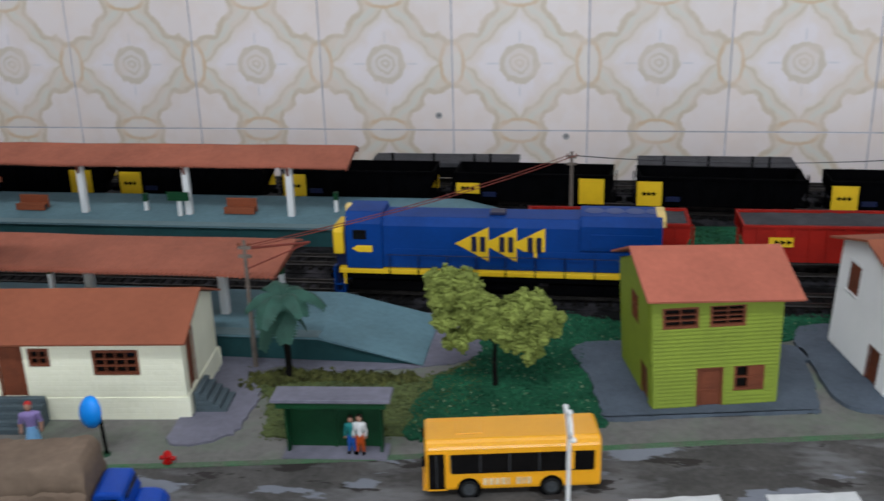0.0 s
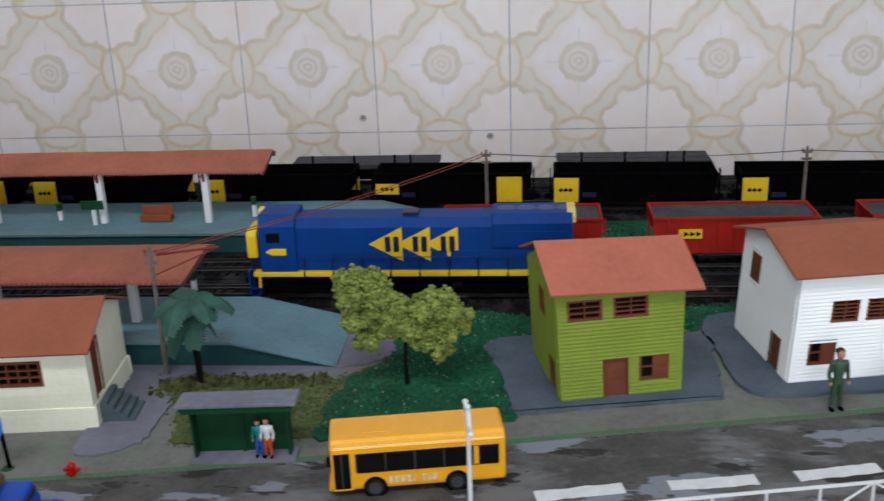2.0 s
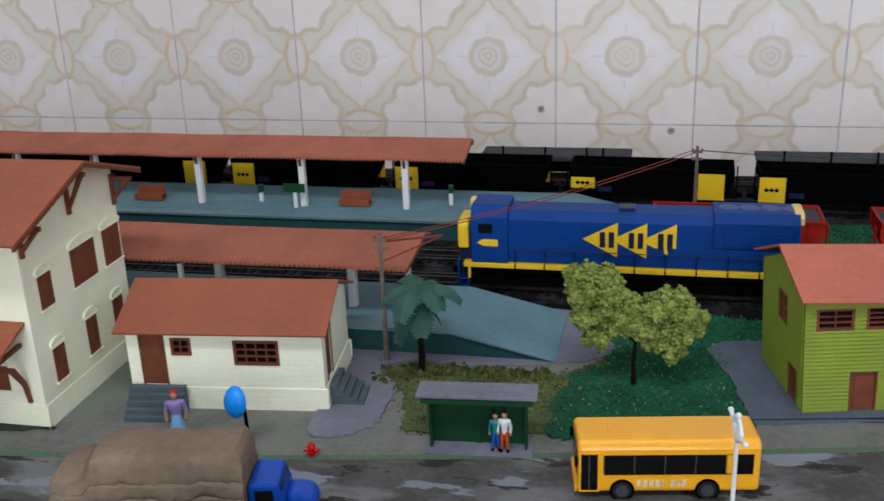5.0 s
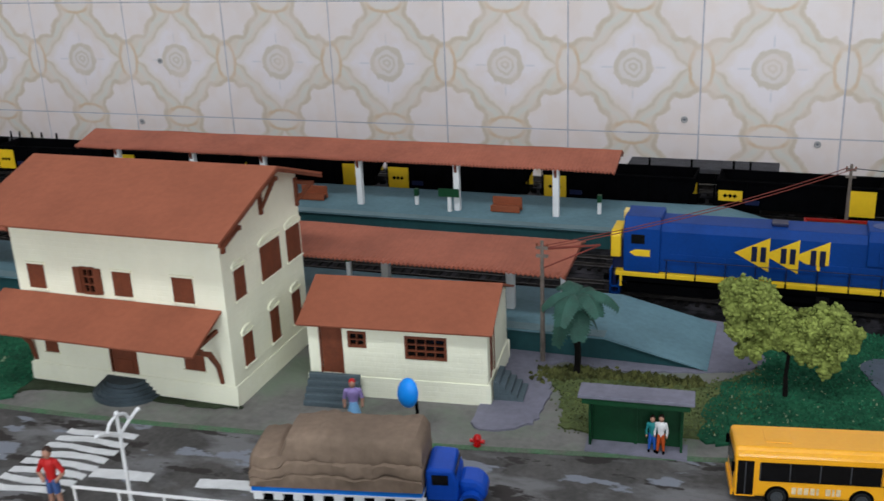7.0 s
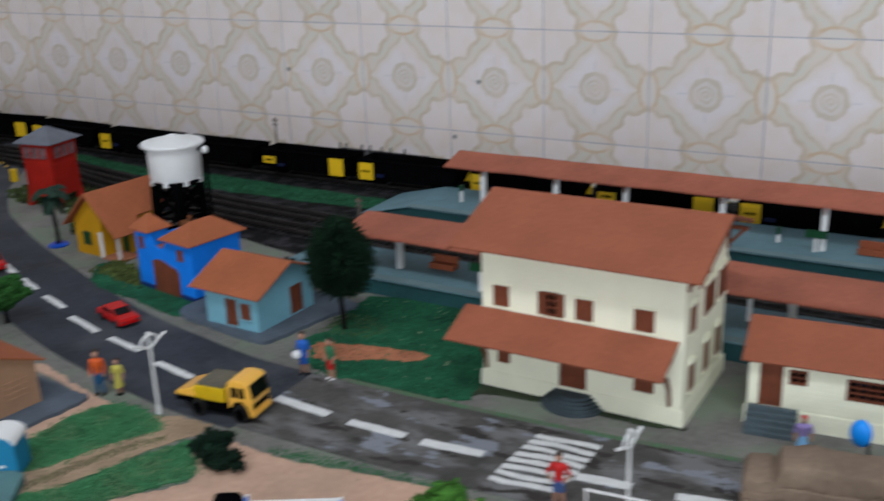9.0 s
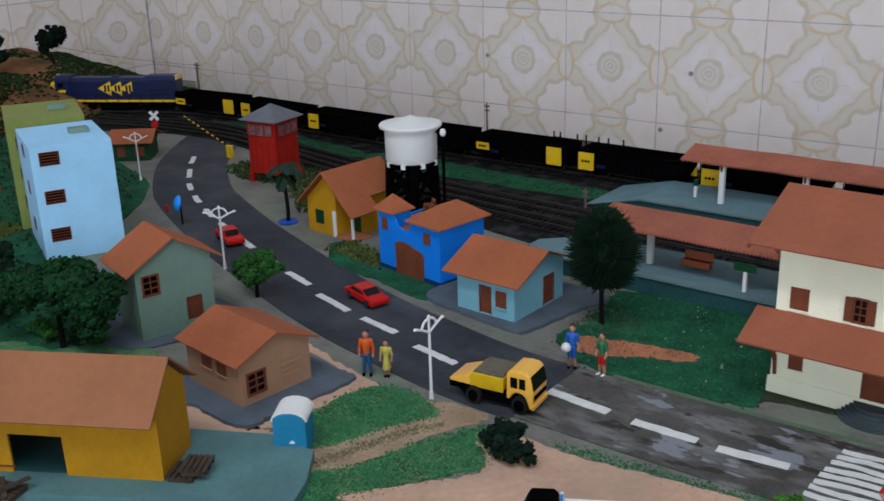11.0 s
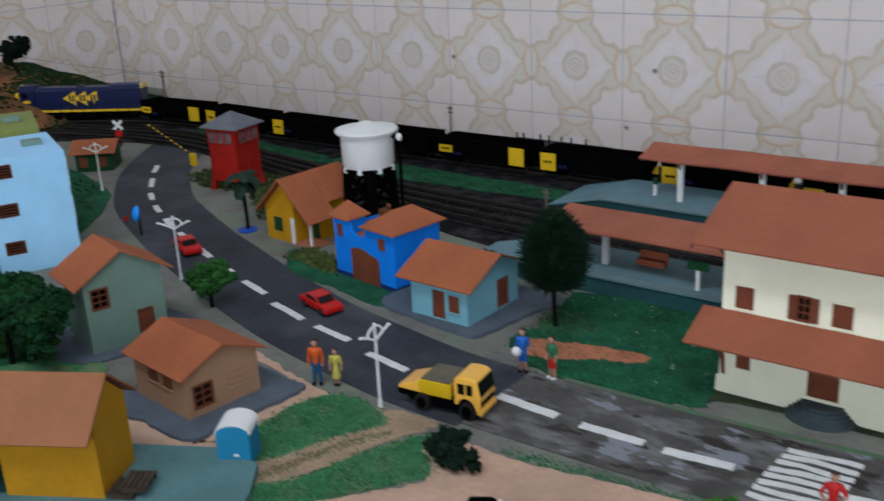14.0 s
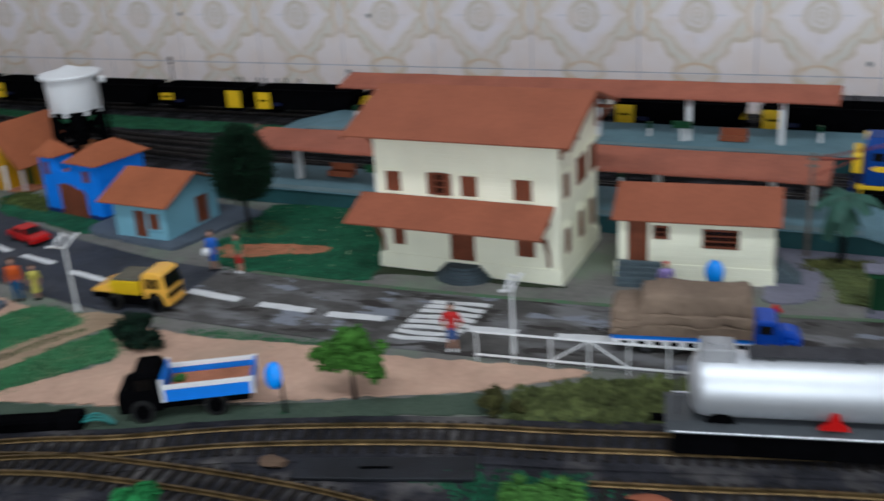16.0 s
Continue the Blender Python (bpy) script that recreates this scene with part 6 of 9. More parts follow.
# near lawn with two ruts, sand lot
MEADOW_A = [(-0.578, 0.196), (-0.568, 0.215), (-0.546, 0.219), (-0.520, 0.212), (-0.512, 0.203), (-0.524, 0.184), (-0.533, 0.163), (-0.541, 0.142), (-0.552, 0.128), (-0.576, 0.124), (-0.580, 0.160)]
MEADOW_B = [(-0.478, 0.210), (-0.462, 0.200), (-0.452, 0.178), (-0.464, 0.155), (-0.475, 0.139), (-0.495, 0.105), (-0.500, 0.078), (-0.520, 0.088), (-0.532, 0.108), (-0.520, 0.121), (-0.510, 0.138), (-0.501, 0.168), (-0.491, 0.189)]
for k, (poly, lab) in enumerate(((MEADOW_A, "green flock meadow beside the track ruts"), (MEADOW_B, "green flock meadow between ruts and sand"))):
    patch("grass", poly, 0.0008, 0.0008, M_MEADOW, lab, "grass", 0.0014, seed=20 + k)
    tufts("meadow_tufts", poly, 0.0008, 5200, 0.0010, mat("meadow_flock", (0.052, 0.190, 0.082), 0.95, 0.2, 60, 0.5, island=0.25) if k == 0 else bpy.data.materials["meadow_flock"], "green flock tufts", 21 + k)
patch("dirt_track", [(-0.53, 0.215), (-0.485, 0.222), (-0.50, 0.18), (-0.52, 0.12), (-0.545, 0.10), (-0.553, 0.13), (-0.54, 0.165)], 0.0005, 0.0005, mat("dry_dirt", (0.40, 0.285, 0.190), 0.95, 0.2, 40, 0.5), "dry dirt track between the meadows", "path", 0.002)
tufts("rut_grass", [(-0.499, 0.197), (-0.505, 0.199), (-0.518, 0.175), (-0.527, 0.153), (-0.534, 0.132), (-0.538, 0.118), (-0.532, 0.118), (-0.528, 0.132), (-0.521, 0.153), (-0.512, 0.174)], 0.0005, 900, 0.0009, mat("dry_grass", (0.225, 0.215, 0.120), 0.95, 0.3, 90, 0.8, island=0.3), "dry grass tufts between the two ruts", 65, 0.0016)
patch("dirt_yard", [(-0.60, 0.122), (-0.576, 0.150), (-0.572, 0.190), (-0.566, 0.213), (-0.585, 0.219), (-0.621, 0.226), (-0.660, 0.236), (-0.70, 0.235), (-0.605, 0.215), (-0.592, 0.16)], 0.0004, 0.0004, M_SAND, "bare sandy ground beside the tan house", "sand", 0.002, seed=63)
patch("dirt_yard", [(-0.578, 0.128), (-0.583, 0.110), (-0.62, 0.092), (-0.68, 0.068), (-0.72, 0.09), (-0.70, 0.132), (-0.645, 0.130), (-0.602, 0.130)], 0.0004, 0.0004, M_SAND, "bare sandy ground between dock and tan house", "sand", 0.002, seed=66)
SAND = [(-0.478, 0.200), (-0.455, 0.212), (-0.415, 0.212), (-0.338, 0.222), (-0.285, 0.224), (-0.232, 0.232), (-0.165, 0.240), (-0.185, 0.222), (-0.215, 0.202), (-0.275, 0.176), (-0.326, 0.154), (-0.409, 0.124), (-0.452, 0.112), (-0.50, 0.099), (-0.495, 0.112), (-0.465, 0.145), (-0.452, 0.172)]
patch("sand_lot", SAND, 0.0009, 0.0009, M_SAND, "pinkish sand lot beside the road", "sand", 0.002)
tufts("sand_edge_grass", [(-0.43, 0.219), (-0.37, 0.224), (-0.30, 0.231), (-0.30, 0.226), (-0.37, 0.218), (-0.43, 0.215)], 0.0004, 900, 0.0008, bpy.data.materials["meadow_flock"], "green tufts along the sand", 24)
BERM = [(-0.50, 0.098), (-0.452, 0.110), (-0.409, 0.121), (-0.326, 0.150), (-0.275, 0.172), (-0.215, 0.198), (-0.185, 0.20), (-0.20, 0.180), (-0.245, 0.165), (-0.355, 0.120), (-0.43, 0.078), (-0.50, 0.06)]
patch("berm", BERM, 0.0007, 0.0007, mat("grey_green_berm", (0.0681, 0.0947, 0.0681), 0.95, 0.25, 50, 0.7, dark=(0.045, 0.07, 0.05)), "grey-green verge beside the front track", "ground", 0.0015)
SCRUB = [(-0.19, 0.178), (-0.165, 0.186), (-0.12, 0.198), (-0.08, 0.212), (-0.06, 0.24), (-0.12, 0.243), (-0.16, 0.228), (-0.195, 0.205)]
patch("scrub_bed", SCRUB, 0.001, 0.001, M_OLIVE, "olive scrub ground by the railing", "ground", 0.002)
tufts("scrub", SCRUB, 0.001, 1500, 0.0034, bpy.data.materials["olive_tuft_flock"], "olive scrub tufts by the railing", 26)
FRONTBED = [(0.45, 0.24), (0.0, 0.228), (-0.10, 0.205), (-0.24, 0.165), (-0.36, 0.12), (-0.45, 0.075), (-0.60, -0.02), (-0.72, -0.12), (-0.3, -0.12), (0.45, -0.12)]
patch("ballast_front", FRONTBED, 0.0004, 0.0004, M_BALLAST2, "dark ballast round the front tracks", "ground", 0.002)
tufts("green_scatter", [(-0.22, 0.118), (-0.14, 0.138), (-0.10, 0.128), (-0.18, 0.10)], 0.0006, 500, 0.0022, bpy.data.materials["lawn_flock"], "green scatter between the front tracks", 27)
# green strips behind the tracks
for k, poly in enumerate(([(-0.98, 0.668), (-0.80, 0.662), (-0.62, 0.672), (-0.62, 0.700), (-0.80, 0.708), (-0.98, 0.712)], [(0.10, 0.655), (0.45, 0.665), (0.45, 0.72), (0.10, 0.71)], [(-1.32, 0.735), (-1.16, 0.70), (-1.02, 0.672), (-1.02, 0.70), (-1.18, 0.722), (-1.3, 0.75)])):
    patch("grass", poly, 0.0012, 0.0012, M_GRASS, "green flock strip between the tracks", "grass", 0.003, seed=30 + k)
    tufts("strip_tufts", poly, 0.0012, 2600, 0.0015, mat("strip_flock", (0.022, 0.098, 0.042), 0.95, 0.3, 60, 0.5, island=0.4) if k == 0 else bpy.data.materials["strip_flock"], "green flock tufts between tracks", 31 + k)
tufts("tower_scrub", [(-1.12, 0.555), (-1.06, 0.53), (-0.99, 0.535), (-0.90, 0.47), (-0.88, 0.50), (-0.97, 0.60), (-1.10, 0.625)], 0.0004, 2200, 0.0032, mat("dull_scrub", (0.0594, 0.0813, 0.0259), 0.95, 0.3, 60, 0.5, island=0.6), "dull green scrub round the red tower", 35)
WEST = [(-0.86, 0.10), (-0.80, 0.13), (-0.82, 0.20), (-0.90, 0.24), (-0.98, 0.21), (-1.05, 0.36), (-1.18, 0.47), (-1.5, 0.52), (-1.9, 0.4), (-1.9, -0.12), (-1.0, -0.12), (-0.85, 0.0)]
patch("grass", WEST, 0.0012, 0.0012, M_GRASS, "dark green flock slope west of the town", "grass", 0.003)
tufts("west_tufts", WEST, 0.0012, 9000, 0.0027, mat("west_flock", (0.0259, 0.0681, 0.0203), 0.95, 0.3, 60, 0.5, island=0.7), "mixed green flock on the west slope", 36)

# thin green verge between road and pavement
east = [p for p in road_line if -0.45 < p.x < 0.6]
tagged(part("verge_strip", ribbon(east, -0.0505, -0.0465, 0.0002, 0.0012), mat("verge_green", (0.070, 0.170, 0.082), 0.9, 0.3, 80, 0.6, dark=(0.12, 0.125, 0.10))), "thin green painted verge along the road's edge", "verge", kind="structure")
# shade below the station wall, laid down as a dull green patch
patch("grass", [(-0.362, 0.330), (-0.345, 0.340), (-0.315, 0.345), (-0.265, 0.346), (-0.228, 0.348), (-0.222, 0.353), (-0.36, 0.353)], 0.0010, 0.0010, mat("dim_flock", (0.0466, 0.0637, 0.034), 0.95, 0.3, 45, 0.8), "shade at the station's foot, painted as a dull green strip", "grass", 0.0015, seed=62)

# ---------- road markings ----------
def dash(x, y, rz, ln, w, group="road dashes", label="white dash of the road's centre line", wavy=0.0):
    rng = random.Random(int(x * 1e4) + int(y * 1e5) + 77)
    n, ph = 10, rng.uniform(0, 6.28)
    sway = [wavy * math.sin(ph + 5.5 * i / n) for i in range(n + 1)]
    top = [(-ln / 2 + ln * i / n, w / 2 + sway[i] + rng.uniform(-0.0005, 0.0005)) for i in range(n + 1)]
    bot = [(-ln / 2 + ln * i / n, -w / 2 + sway[i] + rng.uniform(-0.0005, 0.0005)) for i in range(n, -1, -1)]
    ob = part("road_marking", Mesh().prism(top + bot, 0.0006, 0.0014), M_LINE, None, at=pose(x, y, 0, 0, 0, rz))
    return tagged(ob, label, "road marking", group, "structure")


for x0, y0, x1, y1 in ((0.258, 0.353, 0.296, 0.361), (0.201, 0.344, 0.240, 0.350), (0.142, 0.334, 0.181, 0.342), (0.315, 0.366, 0.353, 0.375), (0.372, 0.380, 0.41, 0.390), (-0.352, 0.2655, -0.311, 0.2695), (-0.407, 0.266, -0.365, 0.267), (-0.471, 0.2715, -0.425, 0.268), (-0.588, 0.2765, -0.546, 0.269), (-0.655, 0.293, -0.615, 0.286), (-0.719, 0.3095, -0.674, 0.2975), (-0.779, 0.3325, -0.741, 0.321), (-0.835, 0.353, -0.80, 0.340), (-0.885, 0.372, -0.855, 0.360), (-0.942, 0.395, -0.912, 0.382), (-0.994, 0.419, -0.966, 0.405), (-1.045, 0.446, -1.02, 0.432), (-1.092, 0.476, -1.068, 0.460), (-1.145, 0.520, -1.115, 0.495), (-1.192, 0.565, -1.168, 0.541), (-0.195, 0.2775, -0.158, 0.284), (-0.252, 0.272, -0.220, 0.2755)):
    dash((x0 + x1) / 2, (y0 + y1) / 2, math.degrees(math.atan2(y1 - y0, x1 - x0)), math.hypot(x1 - x0, y1 - y0), 0.0072 if x0 > -0.5 else 0.0062)
for k in range(8):
    f = k / 7
    dash(-0.2755 + 0.004 * f, 0.2505 + 0.055 * f, 4, 0.043 - 0.004 * abs(f - 0.5), 0.0043, "crossing stripes", "white stripe of the pedestrian crossing", 0.0010)

# ---------- plants ----------
def tree(name, label, x, y, h, limbs, blobs, mt, clump, count, seed, trunk_r=0.0022, lean=(0, 0), trunk_top=0.55, z=0.0, needles=False):
    """limbs: (dx, dy, z) ends of branches; blobs: (dx, dy, z, rx, rz) masses of foliage made of many small clumps."""
    rng = random.Random(seed)
    root = thing(name, label, "tree", x, y, z, rng.uniform(0, 1))
    me = Mesh()
    top = Vector((lean[0], lean[1], h * trunk_top))
    mid = Vector((lean[0] * 0.3 + rng.uniform(-1, 1) * trunk_r, lean[1] * 0.3, h * trunk_top * 0.5))
    me.cyl((0, 0, -0.0005), mid, trunk_r * 1.35, trunk_r, 8).cyl(mid, top, trunk_r, trunk_r * 0.8, 8)
    for dx, dy, dz in limbs:
        e = Vector((dx, dy, dz))
        m = top.lerp(e, 0.5) + Vector((0, 0, 0.06 * h))
        me.cyl(top, m, trunk_r * 0.7, trunk_r * 0.45, 6).cyl(m, e, trunk_r * 0.45, trunk_r * 0.2, 6)
    part("trunk", me, M_TRUNK, root, "dark trunk with limbs", soft=True)
    cr = Mesh()
    vol = [b[3] * b[3] * b[4] for b in blobs]
    for b, v in zip(blobs, vol):
        n = max(24, int(3.4 * count * v / sum(vol)))
        if needles:
            # stiff needles that stand out from the stem
            cr.blob(b[:3], b[3] * 0.62, b[3] * 0.62, b[4] * 0.80, 0.16, 3, 0, rng)
            for _ in range(n):
                u = Vector((rng.gauss(0, 1), rng.gauss(0, 1), rng.gauss(0, 1))).normalized()
                q = Vector((b[0] + u.x * b[3] * 0.50, b[1] + u.y * b[3] * 0.50, b[2] + u.z * b[4] * 0.70))
                e = rng.uniform(0.82, 1.10)
                tip = Vector((b[0] + u.x * b[3] * e, b[1] + u.y * b[3] * e, b[2] + u.z * b[4] * e + clump * rng.uniform(-0.4, 1.6)))
                cr.cyl(q, tip, clump * 0.24, clump * 0.05, 4)
            continue
        # tufts of foam, each of many crumbs, with hollows between them
        cr.blob(b[:3], b[3] * 0.52, b[3] * 0.52, b[4] * 0.52, 0.22, 3, 0, rng)
        heads = max(7, n // 34)
        for _ in range(heads):
            u = Vector((rng.gauss(0, 1), rng.gauss(0, 1), rng.gauss(0, 1) * 0.9)).normalized() * rng.uniform(0.62, 0.92)
            hc = Vector((b[0] + u.x * b[3], b[1] + u.y * b[3], b[2] + u.z * b[4]))
            hr = rng.uniform(0.24, 0.40) * min(b[3], b[4] * 1.25)
            cr.blob(hc, hr * 0.75, hr * 0.75, hr * 0.68, 0.22, 2, 0, rng)
            for _ in range(n // heads):
                w = Vector((rng.gauss(0, 1), rng.gauss(0, 1), rng.gauss(0, 1))).normalized() * rng.uniform(0.62, 1.12)
                c = 0.42 * clump * rng.uniform(0.45, 1.35)
                cr.blob(hc + w * hr, c * rng.uniform(0.7, 1.3), c * rng.uniform(0.7, 1.3), c * 0.85, 0.45, 1, 0, rng)
    crown = part("crown", cr, mt, root, "crown of stiff needles" if needles else "crown of small foam clumps")
    if not needles:
        crown.data.polygons.foreach_set("use_smooth", [True] * len(crown.data.polygons))
    return root


tree("tree", "yellow-green foam tree on the lawn", 0.074, 0.439, 0.066, [(-0.020, 0, 0.050), (0.017, 0.004, 0.040), (-0.022, 0.002, 0.033), (0.020, -0.004, 0.028), (0.0, 0.004, 0.046)],
     [(-0.021, 0.0, 0.056, 0.0145, 0.011), (-0.030, 0.002, 0.059, 0.008, 0.007), (-0.027, 0.0, 0.042, 0.010, 0.008), (-0.010, -0.002, 0.043, 0.012, 0.008), (0.004, 0.004, 0.042, 0.011, 0.007), (0.018, 0.0, 0.046, 0.012, 0.009), (0.023, -0.002, 0.036, 0.011, 0.008), (0.018, -0.003, 0.025, 0.008, 0.006), (-0.019, -0.002, 0.029, 0.011, 0.006), (0.029, 0.002, 0.039, 0.007, 0.006), (0.0, 0.0, 0.036, 0.012, 0.007), (-0.008, 0.004, 0.050, 0.010, 0.007), (0.008, 0.0, 0.030, 0.008, 0.005), (-0.010, 0.0, 0.032, 0.009, 0.006)], M_LEAFY, 0.0030, 2300, 41, 0.0012, trunk_top=0.4)
tree("tree", "dark green bottle-brush tree on the lawn", -0.495, 0.386, 0.094, [(0.010, 0, 0.06), (-0.010, 0, 0.06), (0, 0.008, 0.08), (0.012, 0.004, 0.045), (-0.012, -0.004, 0.045)],
     [(0, 0, 0.058, 0.028, 0.025), (0, 0, 0.073, 0.022, 0.018), (0, 0, 0.044, 0.025, 0.015), (0.001, 0, 0.086, 0.012, 0.008), (0, 0, 0.058, 0.018, 0.020)], M_LEAFD, 0.0030, 1500, 42, 0.0016, trunk_top=0.75, needles=True)
tree("tree", "small bright green tree by the road", -0.760, 0.279, 0.040, [(0.014, 0, 0.030), (-0.014, 0.002, 0.028), (0.004, 0, 0.038)],
     [(-0.014, 0, 0.023, 0.011, 0.007), (0.014, 0.002, 0.028, 0.012, 0.008), (0.0, -0.004, 0.021, 0.014, 0.007), (0.006, 0.004, 0.034, 0.012, 0.006), (-0.008, 0, 0.030, 0.010, 0.006), (0.020, 0, 0.034, 0.006, 0.004)], M_LEAFM, 0.0027, 1100, 43, 0.0014, trunk_top=0.45)
tree("tree", "wide dark green tree behind the warehouse", -0.806, 0.127, 0.066, [(-0.025, 0.0, 0.045), (0.022, 0.006, 0.048), (0.0, 0.01, 0.055), (-0.012, -0.006, 0.05)],
     [(-0.030, 0.0, 0.042, 0.022, 0.014), (0.0, 0.008, 0.052, 0.026, 0.014), (0.030, 0.012, 0.046, 0.022, 0.014), (-0.046, -0.010, 0.032, 0.015, 0.011), (0.038, 0.004, 0.036, 0.014, 0.010), (-0.01, -0.004, 0.046, 0.016, 0.010), (0.044, 0.0, 0.024, 0.011, 0.008), (0.014, -0.004, 0.036, 0.014, 0.008)], mat("deep_green_foam", (0.0075, 0.050, 0.0135), 0.95, 0.2, 120, 0.6, island=0.4), 0.0034, 2300, 44, 0.0020, trunk_top=0.5)
tree("bush", "very dark green bush on the sand", -0.4455, 0.1865, 0.02, [(0.004, 0, 0.014), (-0.004, 0, 0.012)],
     [(-0.006, 0.0, 0.013, 0.010, 0.010), (0.007, -0.002, 0.010, 0.010, 0.007), (0.001, 0.004, 0.019, 0.007, 0.006), (0.014, 0.0, 0.006, 0.005, 0.004)], mat("blackish_green_foam", (0.0038, 0.0172, 0.0088), 0.95, 0.2, 120, 0.6, island=0.4), 0.0021, 520, 45, 0.0012, trunk_top=0.5)
tree("tree", "bright green young tree on the sand lot", -0.280, 0.1715, 0.050, [(0.008, 0.002, 0.030), (-0.010, 0, 0.028), (0.0, 0.0, 0.040)],
     [(-0.010, 0, 0.029, 0.013, 0.008), (0.010, 0.002, 0.028, 0.013, 0.008), (0.002, 0.0, 0.040, 0.009, 0.008), (0.018, -0.003, 0.021, 0.007, 0.005), (-0.016, 0.002, 0.020, 0.007, 0.005), (0.0, 0, 0.030, 0.012, 0.008)], mat("leaf_green_foam", (0.0594, 0.1778, 0.0259), 0.95, 0.2, 120, 0.6, island=0.35), 0.0022, 760, 46, 0.0010, trunk_top=0.5)
tree("tree", "large mid-green tree beside the front track", -0.468, 0.018, 0.055, [(0.012, 0, 0.03), (-0.014, 0.004, 0.03), (0.0, 0.008, 0.04)],
     [(0.012, 0.006, 0.022, 0.018, 0.012), (-0.012, 0.004, 0.026, 0.020, 0.013), (0.0, 0.014, 0.033, 0.016, 0.009), (-0.026, -0.006, 0.018, 0.016, 0.010), (0.030, -0.002, 0.020, 0.018, 0.014), (0.044, -0.006, 0.012, 0.012, 0.010), (-0.040, -0.010, 0.016, 0.016, 0.010), (0.0, 0.0, 0.022, 0.024, 0.014)], mat("grass_green_foam", (0.022, 0.115, 0.036), 0.95, 0.2, 120, 0.6, island=0.3), 0.0030, 1100, 47, 0.0018, trunk_top=0.4)
tree("bush", "green foam bush between the front tracks", -0.145, 0.105, 0.02, [(0.004, 0, 0.012)], [(-0.010, 0, 0.010, 0.012, 0.007), (0.008, 0.0, 0.011, 0.013, 0.008), (0.0, -0.008, 0.010, 0.014, 0.008)], mat("fresh_green_foam", (0.0681, 0.192, 0.0382), 0.95, 0.2, 120, 0.6, island=0.3), 0.0026, 520, 48, 0.001, trunk_top=0.3)
tree("bush", "bright green bush at the front edge", -0.325, 0.040, 0.02, [(0.004, 0, 0.012)], [(0, 0, 0.010, 0.012, 0.009), (0.008, 0.0, 0.008, 0.009, 0.006)], mat("emerald_foam", (0.0219, 0.192, 0.0551), 0.95, 0.2, 120, 0.6, island=0.3), 0.0024, 320, 49, 0.001, trunk_top=0.3)
for k, (bx, by, bh) in enumerate(((-0.200, 0.180, 0.016), (-0.187, 0.184, 0.009))):
    tree("bush", "brownish olive bush beside the front track", bx, by, bh, [(0.002, 0, bh * 0.6)], [(0, 0, bh * 0.55, bh * 0.45, bh * 0.5)], mat("olive_foam", (0.0594, 0.0594, 0.0179), 0.95, 0.2, 120, 0.6, island=0.4) if k == 0 else bpy.data.materials["olive_foam"], 0.0017, 170, 50 + k, 0.0008, trunk_top=0.3)
tree("bush", "rust-brown dry clump on the blue house's flat roof", -0.6835, 0.4165, 0.022, [(0.002, 0, 0.012)], [(0, 0, 0.012, 0.006, 0.009), (0.003, 0.002, 0.018, 0.004, 0.005)], mat("dry_rust_foam", (0.20, 0.075, 0.030), 0.95, 0.25, 120, 0.6, island=0.4), 0.0020, 160, 54, 0.0008, trunk_top=0.3, z=0.040)
tree("bush", "dark round bush behind the light blue house", -0.60, 0.452, 0.024, [(0.002, 0, 0.012)], [(0, 0, 0.012, 0.011, 0.011)], bpy.data.materials["blackish_green_foam"], 0.0020, 300, 53, 0.001, trunk_top=0.3)
cut = thing("bush", "green bush with a pale cut stump beside the road", "bush", 0.326, 0.398)
part("stump", Mesh().lathe([(0.008, 0), (0.009, 0.004), (0.0075, 0.009), (0.003, 0.010)], 9, 0, (-0.004, -0.003, 0)), mat("pale_stump", (0.5212, 0.3683, 0.2111), 0.8, 0.15, 120, 0.4), cut, "pale cut wood", soft=True)
me, rng = Mesh(), random.Random(5)
for _ in range(240):
    u = Vector((rng.gauss(0, 1), rng.gauss(0, 1), rng.gauss(0, 1))).normalized()
    c = 0.002 * rng.uniform(0.6, 1.3)
    me.blob((0.010 + u.x * 0.011, 0.003 + u.y * 0.010, 0.012 + u.z * 0.011), c, c, c, 0.3, 1, 0, rng)
part("foliage", me, M_LEAFL, cut)


